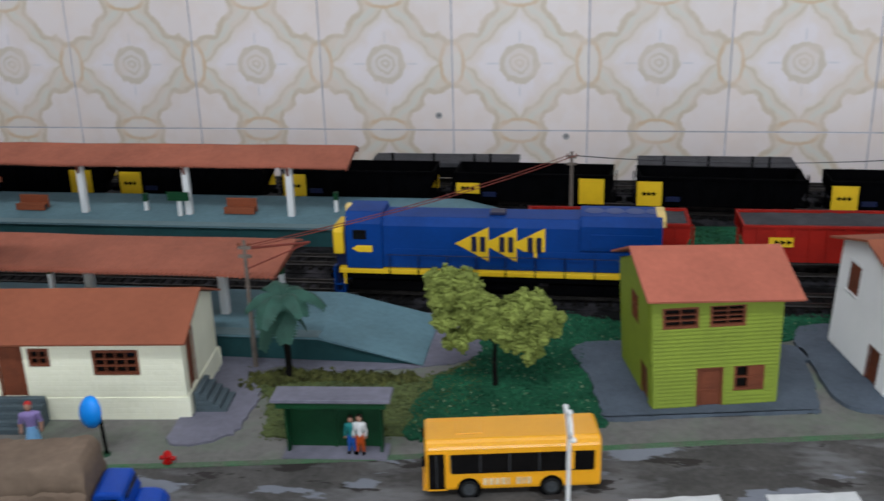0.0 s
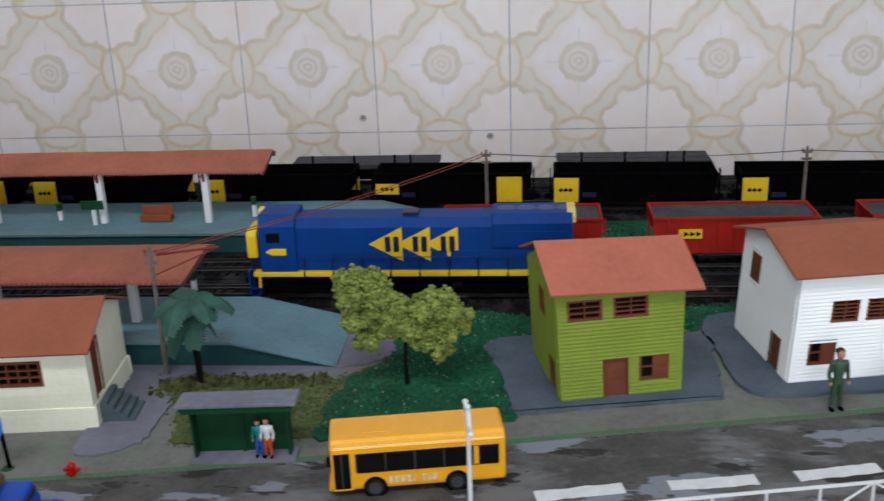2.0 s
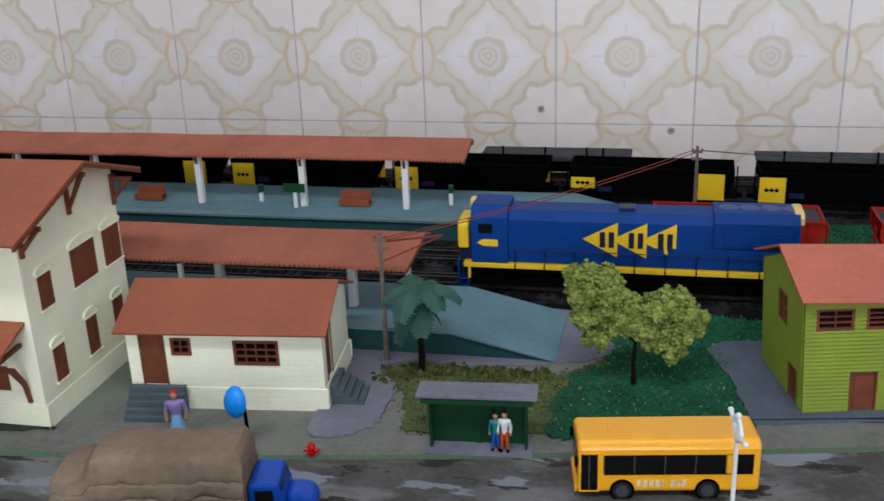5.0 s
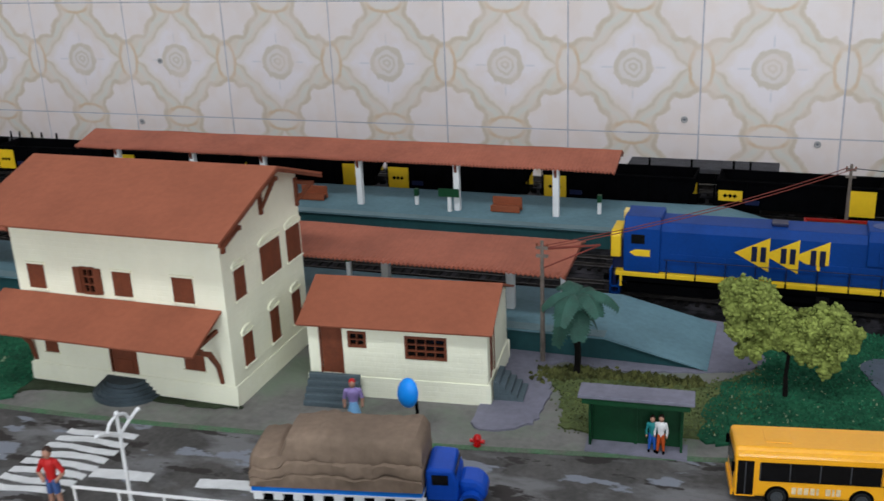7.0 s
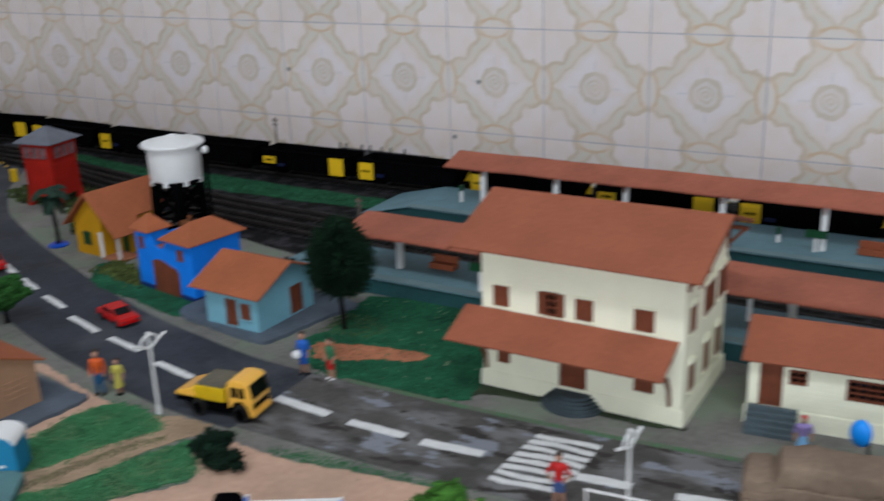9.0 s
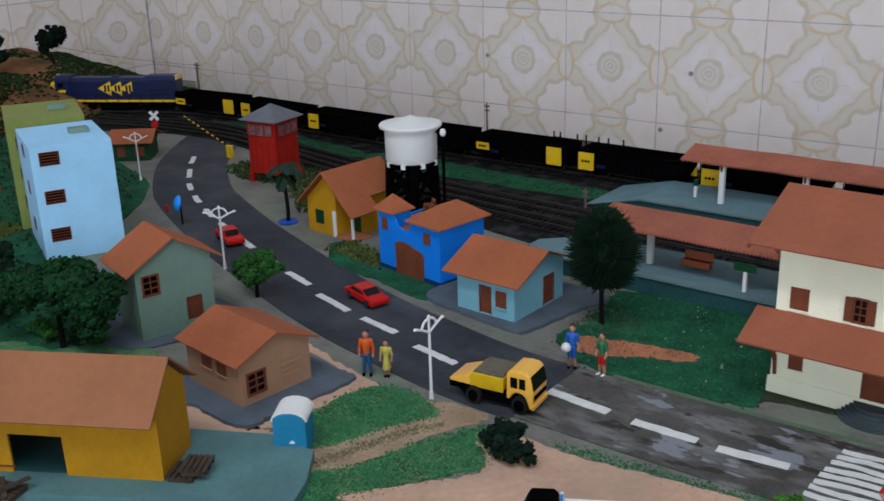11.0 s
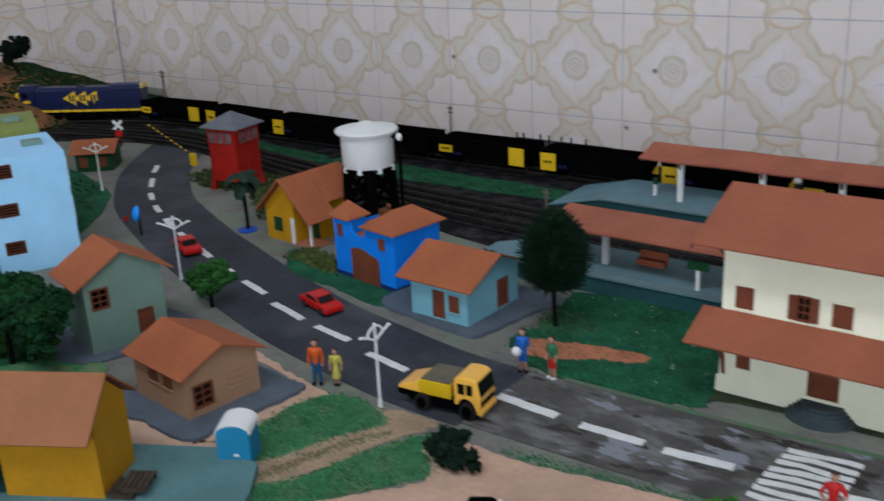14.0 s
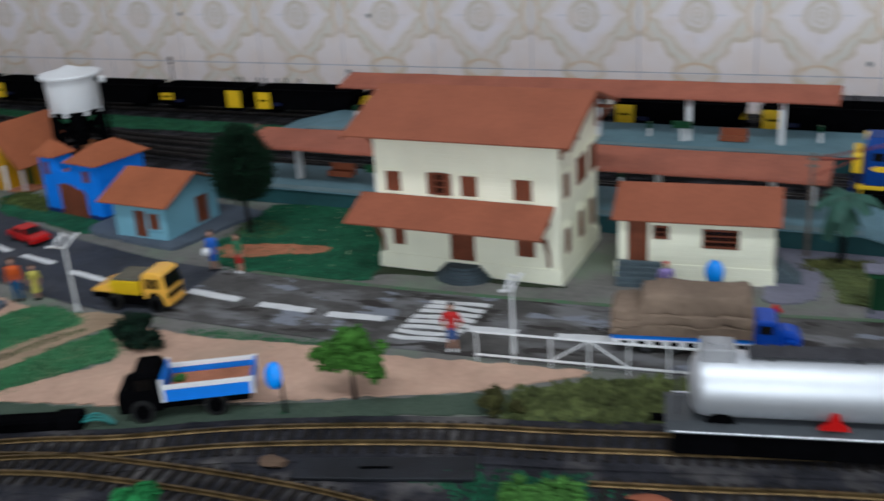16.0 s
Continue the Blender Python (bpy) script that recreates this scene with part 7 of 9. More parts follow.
def palm(label, x, y, h, fronds, fl, seed, pot=False, leaf=M_PALM, wide=1.0):
    rng = random.Random(seed)
    root = thing("palm_tree", label, "palm", x, y, 0, 0, "palms")
    me = Mesh()
    pts = [Vector((0.001 * math.sin(k), 0, h * k / 6)) for k in range(7)]
    for a, b in zip(pts, pts[1:]):
        me.cyl(a, b, 0.0022 - 0.0001 * 2, 0.0019, 8)
    part("trunk", me, M_TRUNK, root, soft=True)
    for k in range(fronds):
        a = 2 * math.pi * k / fronds + rng.uniform(-0.2, 0.2)
        upper = k % 2 == 0
        lift, lng = (rng.uniform(0.55, 0.95) if upper else rng.uniform(0.0, 0.2)), fl * rng.uniform(0.85, 1.15)
        drop = rng.uniform(0.85, 1.15) if upper else rng.uniform(0.75, 1.0)
        fr = Mesh()
        n = 34
        v, f = [], []
        for i in range(n + 1):
            t = i / n
            r = lng * (t - 0.12 * t * t) * (1.0 if upper else 0.62)
            z = h - (0.0 if upper else 0.004) + lng * (lift * t - drop * t * t)
            w = 0.0078 * wide * math.sin(math.pi * min(1, t * 0.80 + 0.10)) ** 0.7 * (0.72 + 0.34 * (i % 2) * rng.uniform(0.6, 1.2))
            c = Vector((r * math.cos(a), r * math.sin(a), z))
            sd = Vector((-math.sin(a), math.cos(a), 0))
            v += [c - sd * w - Vector((0, 0, w * 0.5)), c, c + sd * w - Vector((0, 0, w * 0.5))]
        v += [p_ - Vector((0, 0, 0.0004)) for p_ in v]
        o = 3 * (n + 1)
        for i in range(n):
            p_, q = 3 * i, 3 * i + 3
            for j in (0, 1):
                f += [(p_ + j, q + j, q + j + 1, p_ + j + 1), (o + p_ + j, o + p_ + j + 1, o + q + j + 1, o + q + j)]
            f += [(p_, o + p_, o + q, q), (p_ + 2, q + 2, o + q + 2, o + p_ + 2)]
        part("frond", fr.add(v, f), leaf, root)
    if pot:
        part("base_disc", Mesh().lathe([(0.010, 0), (0.0105, 0.0012), (0.009, 0.0022)], 18), M_TRUCKB, root, "blue base disc", soft=True)
    return root


palm("dark palm with broad drooping blue-green fronds beside the platform", -0.041, 0.437, 0.050, 11, 0.0250, 61, wide=1.0)
palm("small dark palm on a blue base disc", -0.886, 0.437, 0.058, 11, 0.021, 62, True, mat("dark_palm_green", (0.0141, 0.0382, 0.0251), 0.7, 0.25, 120, 0.3, island=0.25, spec=0.2))

# ---------- figures ----------
C_WHITE, C_BLUE = mat("figure_white", (0.72, 0.72, 0.72), 0.6, 0.06, 150, 0.1), mat("figure_blue", (0.0141, 0.1082, 0.4698), 0.6, 0.08, 150, 0.1)
C_RED, C_GREEN = mat("figure_red", (0.4698, 0.0081, 0.0081), 0.6, 0.08, 150, 0.1), mat("figure_green", (0.0259, 0.1357, 0.0594), 0.6, 0.08, 150, 0.1)
C_LIL, C_PALE = mat("figure_lilac", (0.2987, 0.2207, 0.4903), 0.6, 0.08, 150, 0.1), mat("figure_pale_blue", (0.2207, 0.4698, 0.7628), 0.6, 0.08, 150, 0.1)
C_YEL, C_HAIR = mat("figure_yellow", (0.4903, 0.4289, 0.0813), 0.6, 0.08, 150, 0.1), mat("figure_hair", (0.0382, 0.0179, 0.0103), 0.7, 0.1, 150, 0.1)
C_OLV, C_TEAL = mat("figure_olive", (0.0424, 0.0813, 0.0466), 0.6, 0.1, 150, 0.1), mat("figure_teal", (0.0141, 0.2111, 0.2111), 0.6, 0.08, 150, 0.1)
C_DENIM = mat("figure_denim", (0.0466, 0.0992, 0.2692), 0.7, 0.1, 150, 0.1)


def figure(label, x, y, h, rz, shirt, legs, hair=None, shoes=None, skirt=False, ball=False, bare=False, z=0.0, group="painted figures", akimbo=False, slim=0.78):
    """A painted model figure in one mesh: slots skin, shirt, legs, hair, shoes."""
    k = h / 0.0205
    me = Mesh()
    for s_ in (-1, 1):
        fx = 0.0019 if not skirt else 0.0010
        if skirt:
            me.cyl((s_ * fx * k, 0, 0.0004 * k), (s_ * 0.0010 * k, 0, 0.0030 * k), 0.0006 * k, 0.0009 * k, 10, 0).cyl((s_ * 0.0010 * k, 0, 0.0030 * k), (s_ * 0.0010 * k, 0, 0.0058 * k), 0.0009 * k, 0.0008 * k, 10, 0)
        else:
            lo = 0 if bare else 2
            me.cyl((s_ * fx * k, 0.0003 * k, 0.0006 * k), (s_ * 0.0016 * k, 0.0002 * k, 0.0034 * k), 0.0007 * k, 0.0010 * k, 10, lo)
            me.cyl((s_ * 0.0016 * k, 0.0002 * k, 0.0034 * k), (s_ * 0.0014 * k, 0, 0.0056 * k), 0.0010 * k, 0.0010 * k, 10, lo)
            me.cyl((s_ * 0.0014 * k, 0, 0.0054 * k), (s_ * 0.0010 * k, 0, 0.0102 * k), 0.0012 * k, 0.0014 * k, 10, 2)
        me.blob((s_ * fx * k, -0.0006 * k, 0.0006 * k), 0.0009 * k, 0.0016 * k, 0.0007 * k, 0, 2, 4)
        elbow = Vector((s_ * (0.0050 if akimbo else 0.0037), 0.0002, 0.0122)) * k
        wrist = Vector((s_ * (0.0026 if akimbo else 0.0036), -0.0010, 0.0100 if akimbo else 0.0094)) * k
        me.blob((s_ * 0.0026 * k, 0, 0.0155 * k), 0.0012 * k, 0.0011 * k, 0.0011 * k, 0, 2, 1)
        me.cyl((s_ * 0.0027 * k, 0, 0.0156 * k), elbow, 0.0010 * k, 0.0008 * k, 10, 1)
        me.cyl(elbow, wrist, 0.0008 * k, 0.0006 * k, 10, 0 if bare or skirt else 1)
        me.blob(wrist, 0.0007 * k, 0.0007 * k, 0.0009 * k, 0, 2, 0)
    if skirt:
        me.lathe([(0.0029 * k, 0.0048 * k), (0.0027 * k, 0.0062 * k), (0.0022 * k, 0.0084 * k), (0.0016 * k, 0.0110 * k)], 14, 2)
    v0 = len(me.v)
    me.lathe([(0.0020 * k, 0.0094 * k), (0.0018 * k, 0.0112 * k), (0.0024 * k, 0.0134 * k), (0.0028 * k, 0.0152 * k), (0.0022 * k, 0.0163 * k), (0.0009 * k, 0.0169 * k)], 16, 1)
    for i in range(v0, len(me.v)):
        vx = me.v[i]
        me.v[i] = (vx[0], vx[1] * 0.66, vx[2])
    me.v = [(v_[0] * slim, v_[1], v_[2]) for v_ in me.v]
    me.cyl((0, 0, 0.0164 * k), (0, 0, 0.0174 * k), 0.0007 * k, n=10, m=0)
    me.blob((0, -0.0002 * k, 0.0186 * k), 0.0013 * k, 0.0014 * k, 0.0017 * k, 0, 2, 0)
    me.blob((0, 0.0003 * k, 0.0193 * k), 0.0014 * k, 0.0015 * k, 0.0013 * k, 0.05, 2, 3)
    if ball:
        me.blob((-0.0022 * k, -0.0024 * k, 0.0105 * k), 0.0022 * k, 0.0022 * k, 0.0022 * k, 0, 2, 5)
    ob = part("figurine", me, [M_SKIN, shirt, legs, hair or C_HAIR, shoes or M_BLACK, C_WHITE], None, soft=True, at=pose(x, y, z, 0, 0, rz))
    return tagged(ob, label, "figurine", group)


figure("painted figurine in green overalls on the pavement", 0.292, 0.416, 0.034, 10, C_OLV, C_OLV)
figure("painted figurine in a teal coat under the bus shelter", 0.0125, 0.3625, 0.0200, 5, C_TEAL, C_BLUE, z=0.002)
figure("painted figurine in white shirt and orange trousers under the shelter", 0.0168, 0.3620, 0.0212, 0, C_WHITE, M_ORANGE, z=0.002)
figure("painted figurine in lilac blouse and pale blue skirt", -0.1430, 0.3505, 0.0280, 20, C_LIL, C_PALE, C_RED, skirt=True, slim=0.95)
figure("painted figurine in red shirt and denim shorts by the crossing", -0.250, 0.2425, 0.0330, 12, C_RED, C_DENIM, shoes=C_WHITE, bare=True, akimbo=True, slim=0.78)
figure("painted figurine in orange jacket and blue trousers", -0.587, 0.2225, 0.0345, 30, M_ORANGE, mat("jeans_blue", (0.010, 0.085, 0.200), 0.7, 0.1, 200, 0.1))
figure("painted figurine in a pale yellow dress", -0.5745, 0.2285, 0.0280, 30, C_YEL, C_YEL, skirt=True)
figure("painted figurine in blue shirt carrying a white ball", -0.4765, 0.3105, 0.0335, 20, C_BLUE, C_BLUE, bare=True, ball=True, slim=0.70)
figure("painted figurine in green shirt and red shorts", -0.4545, 0.3125, 0.0320, -10, C_GREEN, C_RED, shoes=C_WHITE, bare=True, slim=0.70)

# ---------- street furniture ----------
def lamp(x, y, rz, h=0.0585):
    root = thing("street_lamp", "white street lamp with two curved arms", "street lamp", x, y, 0, rz, "street lamps")
    part("pole", Mesh().cyl((0, 0, 0), (0, 0, h), 0.0010, 0.0008, 8), M_WHITE, root)
    part("foot", Mesh().cyl((0, 0, 0), (0, 0, 0.006), 0.0016, 0.0013, 8), M_WHITE, root)
    part("finial", Mesh().blob((0, 0, h + 0.0002), 0.0012, 0.0012, 0.0014, 0, 2), M_WHITE, root, soft=True)
    for s_ in (-1, 1):
        # straight arm with a blunt tip, and a curl that joins it to the pole's top
        arm = part("arm", Mesh().tube([Vector((s_ * 0.0004, 0, h - 0.0105)), Vector((s_ * 0.0062, 0, h - 0.0072)), Vector((s_ * 0.0130, 0, h - 0.0042))], 0.00085, 8), M_WHITE, root)
        curl = [Vector((s_ * (0.0008 + 0.0062 * math.sin(q)), 0, h - 0.0068 + 0.0058 * math.cos(q))) for q in (0.05, 0.4, 0.8, 1.2, 1.6)]
        part("curl", Mesh().tube(curl, 0.0008, 8), M_WHITE, arm)
        part("lamp_head", Mesh().blob((s_ * 0.0132, 0, h - 0.0044), 0.0015, 0.0012, 0.0011, 0.0, 2), M_WHITE, arm, soft=True)
    return root


lamp(-0.529, 0.220, 88)
lamp(-0.834, 0.308, 42)
lamp(-0.213, 0.250, 84, 0.0515)
lamp(0.1155, 0.309, 98)
lamp(-1.155, 0.455, 42)


def phone_hood(x, y, rz):
    """A shallow egg-shaped hood held to one side of a thin post."""
    root = thing("phone_hood", "bright blue egg-shaped phone hood on a black post", "phone booth", x, y, 0, rz, "blue phone hoods")
    part("post", Mesh().cyl((0.0012, 0.0004, 0), (-0.0004, 0.0006, 0.0215), 0.0009, n=8), M_BLACK, root)
    shell = Mesh().lathe([(0.0064, 0.0004), (0.0074, 0), (0.0076, 0.0007), (0.0071, 0.0022), (0.0058, 0.0037), (0.0036, 0.0048), (0.0002, 0.0052)], 26)
    shell.v = [(0.86 * v_[0] - 0.10 * v_[1], 1.06 * v_[1] + 0.10 * v_[0], v_[2]) for v_ in shell.v]
    part("hood", shell, mat("hood_blue", (0.006, 0.290, 0.95), 0.4, 0.06, 80, 0.05) if "hood_blue" not in bpy.data.materials else bpy.data.materials["hood_blue"], root, "blue rounded hood", soft=True, at=pose(-0.0048, 0.0004, 0.0222, 78, 0, 0))
    part("foot", Mesh().lathe([(0.003, 0), (0.002, 0.001)], 10), M_DGREEN, root)


phone_hood(-0.108, 0.352, -22)
phone_hood(-0.311, 0.146, -22)
phone_hood(-0.973, 0.371, -25)
hyd = thing("fire_hydrant", "red fire hydrant on the pavement", "hydrant", -0.073, 0.346)
part("barrel", Mesh().lathe([(0.0024, 0), (0.0024, 0.0008), (0.0017, 0.0012), (0.0017, 0.0052), (0.0022, 0.0056), (0.0016, 0.0072), (0.0004, 0.0080)], 14), M_CAR, hyd, soft=True)
part("outlet", Mesh().cyl((-0.0038, 0, 0.0040), (0.0038, 0, 0.0040), 0.0011, n=10), M_CAR, hyd)
part("outlet", Mesh().cyl((0, -0.0034, 0.0036), (0, 0, 0.0036), 0.0012, n=10), M_CAR, hyd)

stop = thing("bus_shelter", "dark green bus shelter with grey roof", "bus shelter", 0.0035, 0.371, 0, 4.5)
part("base", Mesh().box(-0.0245, 0.0255, -0.014, 0.0, 0, 0.002), M_PATH, stop, "grey base slab")
part("back_panel", Mesh().box(-0.023, 0.023, -0.0030, -0.0018, 0.002, 0.0295), M_DGREEN, stop)
for sx in (-0.023, 0.0218):
    part("side_panel", Mesh().prism([(-0.0085, 0.002), (-0.0030, 0.002), (-0.0030, 0.0295), (-0.0125, 0.0295), (-0.0105, 0.026)], sx, sx + 0.0012, "x"), M_DGREEN, stop)
part("mullion", Mesh().box(-0.0008, 0.0008, -0.0040, -0.0030, 0.002, 0.0295), M_DGREEN, stop)
part("back_rail", Mesh().box(-0.0218, 0.0218, -0.0036, -0.0030, 0.0245, 0.0258), M_DGREEN, stop)
part("front_beam", Mesh().box(-0.026, 0.026, -0.0140, -0.0127, 0.0280, 0.0312), M_DGREEN, stop)
part("roof", Mesh().prism([(-0.0150, 0.0312), (0.0015, 0.0300), (0.0015, 0.0318), (-0.0150, 0.0332)], -0.028, 0.028, "x"), M_PATH, stop, "grey roof slab", bevel=0.0004)

# white railing along the near side of the road
RAILING = [(-0.232, 0.235, 0), (-0.106, 0.249, 0), (0.0, 0.265, 0), (0.19, 0.304, 0), (0.302, 0.325, 0), (0.42, 0.352, 0)]
rl = spline(RAILING, False, 6)
rail = thing("railing", "white metal railing with diagonal braces along the road", "railing", 0, 0)
for z_ in (0.0045, 0.0195):
    part("rail_bar", sweep(rl, [(-0.0005, -0.00055), (0.0005, -0.00055), (0.0005, 0.00055), (-0.0005, 0.00055)], 0, z_), M_WHITE, rail)
ln = sum((b - a).length for a, b in zip(rl, rl[1:]))
n = int(ln / 0.0225)
for k in range(n + 1):
    p, a = along(rl, 0.001 + 0.0225 * k)
    part("post", Mesh().box(-0.00045, 0.00045, -0.00045, 0.00045, 0, 0.0195), M_WHITE, rail, at=pose(p.x, p.y, 0, 0, 0, math.degrees(a)))
    if k % 4 in (2, 3) and k < n:
        q, _ = along(rl, 0.001 + 0.0225 * (k + 1))
        z0, z1 = (0.0045, 0.0195) if k % 4 == 2 else (0.0195, 0.0045)
        part("brace", Mesh().cyl((p.x, p.y, z0), (q.x, q.y, z1), 0.0005, n=6), M_WHITE, rail)

# telegraph poles and wires
def pole(x, y, h, lab="weathered wooden line pole with cross-arm", arm=0.0035):
    root = thing("line_pole", lab, "pole", x, y, 0, 0, "line poles")
    part("pole", Mesh().cyl((0, 0, 0), (0, 0, h), 0.0016 * arm / 0.0035, 0.0010 * arm / 0.0035, 8), M_POLE, root)
    part("cross_arm", Mesh().box(-arm, arm, -0.0010, 0.0010, h - 0.010, h - 0.0085).box(-arm, arm, -0.0010, 0.0010, h - 0.005, h - 0.0035), M_POLE, root)
    for sx in (-arm * 0.86, arm * 0.86):
        part("insulator", Mesh().blob((sx, 0, h - 0.0025), 0.0008, 0.0008, 0.0011, 0, 1), M_BROWN, root)


for px_, py_, ph in ((-0.064, 0.450, 0.077), (0.109, 0.660, 0.075), (0.336, 0.665, 0.073), (0.60, 0.67, 0.073), (-1.45, 0.79, 0.072), (-0.885, 0.79, 0.062), (-0.655, 0.640, 0.022)):
    pole(px_, py_, ph, arm=0.0058 if px_ < -1 else 0.0035)
M_WIRE = mat("rust_red_wire", (0.192, 0.034, 0.0219), 0.7, 0.1, 100, 0.0)
for a, b, mt, lab in (((-0.064, 0.450, 0.073), (0.109, 0.660, 0.072), M_WIRE, "rust red wires"), ((0.109, 0.660, 0.072), (0.336, 0.665, 0.070), M_COAL, "grey wires"), ((0.336, 0.665, 0.070), (0.60, 0.67, 0.070), M_COAL, "grey wires"), ((-1.45, 0.79, 0.068), (-1.90, 0.82, 0.066), M_COAL, "grey wires")):
    root = thing("line_wire", lab + " slung between two line poles", "wire", 0, 0)
    for off in (-0.0028, 0.0028):
        me = Mesh()
        pts = []
        for k in range(9):
            t = k / 8
            p = Vector(a).lerp(Vector(b), t)
            pts.append(p + Vector((off, 0, -0.004 * 4 * t * (1 - t))))
        me.tube(pts, 0.00032 if mt is M_WIRE else 0.0002, 5)
        part("wire", me, mt, root)
boom = thing("cable_boom", "rust red cable boom on the near pole", "boom", -0.064, 0.450)
part("arm", Mesh().cyl((0, 0, 0.072), (0.028, 0.03, 0.066), 0.0007, n=6).cyl((0, 0, 0.060), (0.028, 0.03, 0.066), 0.0005, n=6), M_WIRE, boom)

# level crossing
gatep = thing("crossing_gate", "yellow and black striped crossing barrier", "barrier", -1.150, 0.590)
part("post", Mesh().box(-0.004, 0.004, -0.003, 0.003, 0, 0.016), M_SIGNAL, gatep, "yellow barrier post", bevel=0.0006)
d = Vector((-0.175, 0.065, 0.012))
for k in range(20):
    part("stripe", Mesh().cyl(Vector((0, 0, 0.014)) + d * (k / 20), Vector((0, 0, 0.014)) + d * ((k + 1) / 20), 0.0010, n=8), M_BLACK if k % 2 else M_SIGNAL, gatep)
xs_ = thing("crossing_sign", "white crossbuck with red lamp at the level crossing", "sign", -1.335, 0.615, 0, 35)
part("post", Mesh().cyl((0, 0, 0), (0, 0, 0.030), 0.0012, n=8), M_BLACK, xs_)
for r_ in (45, -45):
    part("cross_board", Mesh().box(-0.0085, 0.0085, -0.0016, -0.0009, -0.002, 0.002), M_WHITE, xs_, at=pose(0, 0, 0.031, 0, r_, 0))
part("red_lamp", Mesh().cyl((0, -0.003, 0.019), (0, 0.001, 0.019), 0.0048, n=16), M_CAR, xs_)
red_s = thing("red_sign", "small red board on the verge", "sign", -1.022, 0.39)
part("board", Mesh().box(-0.003, 0.003, -0.0005, 0.0005, 0.003, 0.008), M_CAR, red_s)
part("post", Mesh().cyl((0, 0, 0), (0, 0, 0.003), 0.0005, n=6), M_BLACK, red_s)

# ---------- road vehicles ----------
def wheel(root, x, y, r, w, side, rim_m=M_SILVER):
    t = part("wheel", Mesh().cyl((x, y - w / 2, r), (x, y + w / 2, r), r, n=20), M_RUBBER, root, "black tyre", soft=True)
    yo = y + side * w / 2
    ring = [(r * 0.66, -0.0002), (r * 0.66, 0.0004), (r * 0.50, 0.0004), (r * 0.50, 0.0001), (r * 0.30, 0.0001), (r * 0.26, 0.0006), (r * 0.05, 0.0006)]
    part("rim", Mesh().lathe(ring, 18), rim_m, t, "silver rim" if rim_m is M_SILVER else "dark rim", at=pose(x, yo, r, 90 if side < 0 else -90, 0, 0))


C_TRIM = mat("pale_bus_trim", (0.78, 0.70, 0.58), 0.5, 0.08, 120, 0.05)
M_FADED = mat("faded_lettering", (0.82, 0.62, 0.36), 0.6, 0.2, 300, 0.05)
bus = thing("bus", "orange toy city bus with dark windows", "bus", 0.0893, 0.3486, 0.0008, 9.5)
bus.scale = (0.955, 0.95, 0.985)
prof = [(-0.0130, 0.0035), (0.0130, 0.0035), (0.0130, 0.0245), (0.0118, 0.0272), (0.0095, 0.0284), (-0.0095, 0.0284), (-0.0118, 0.0272), (-0.0130, 0.0245)]
body = part("body", Mesh().prism(prof, -0.0405, 0.0405, "x"), M_BUS, bus, "orange body", bevel=0.0017)
part("roof_hatch", Mesh().box(-0.026, -0.014, -0.006, 0.006, 0.0283, 0.0288), M_BUS, body, bevel=0.0002)
for sy in (-1, 1):
    y = sy * 0.0130
    band = part("window_band", Mesh().box(-0.0285, 0.0372, y - 0.0002, y + 0.0002, 0.0122, 0.0220), M_GLASS, body, "dark tinted window band")
    for k in range(5):
        part("pillar", Mesh().box(-0.029 + 0.0135 * k, -0.0284 + 0.0135 * k, y - 0.0003, y + 0.0003, 0.0128, 0.0218), M_DARKGREY, band)
    part("pillar", Mesh().box(0.0250, 0.0278, y - 0.0003, y + 0.0003, 0.0128, 0.0218), M_BUS, band)
    part("door", Mesh().box(-0.0390, -0.0315, y - 0.0002, y + 0.0002, 0.0045, 0.0225), M_GLASS, body, "dark folding door")
    part("door_frame", wall_mesh(Mesh(), -0.0398, -0.0306, 0.0040, 0.0234, [(-0.0390, -0.0314, 0.0047, 0.0226)], y - 0.0003, y + 0.0003), M_BUS, body)
    part("mirror", Mesh().box(-0.0418, -0.0404, y - 0.0006, y + 0.0006, 0.0170, 0.0215), M_BLACK, body, "black wing mirror")
    part("door_rail", Mesh().box(-0.0356, -0.0350, y - 0.0004, y + 0.0004, 0.0050, 0.0220), M_DARKGREY, body)
    part("skirt_line", Mesh().box(-0.029, 0.0400, y - 0.0003, y + 0.0003, 0.0118, 0.0122), M_BUS, body)
    for x0, x1 in ((-0.0140, -0.0120), (-0.0112, -0.0092), (-0.0084, -0.0064), (-0.0056, -0.0036), (-0.0028, -0.0018), (0.0012, 0.0034), (0.0042, 0.0052), (0.0060, 0.0080)):
        part("white_bar", Mesh().box(x0, x1, y - 0.00025, y + 0.00025, 0.0062, 0.0096), M_FADED, body, "faded white lettering bar")
    for wx in (-0.0205, 0.0175):
        part("wheel_arch", Mesh().cyl((wx, y - 0.0002, 0.0044), (wx, y + 0.0002, 0.0044), 0.0056, n=20), M_BLACK, body)
        wheel(bus, wx, sy * 0.0116, 0.0043, 0.0036, sy, M_SKIRT)
part("windscreen", Mesh().box(-0.0408, -0.0404, -0.0112, 0.0112, 0.0120, 0.0230), M_GLASS, body, bevel=0.0002)
part("rear_window", Mesh().box(0.0404, 0.0408, -0.010, 0.010, 0.0140, 0.0220), M_GLASS, body)
part("bumper", Mesh().box(-0.0416, -0.0404, -0.0120, 0.0120, 0.0035, 0.0065), M_BUS, body)

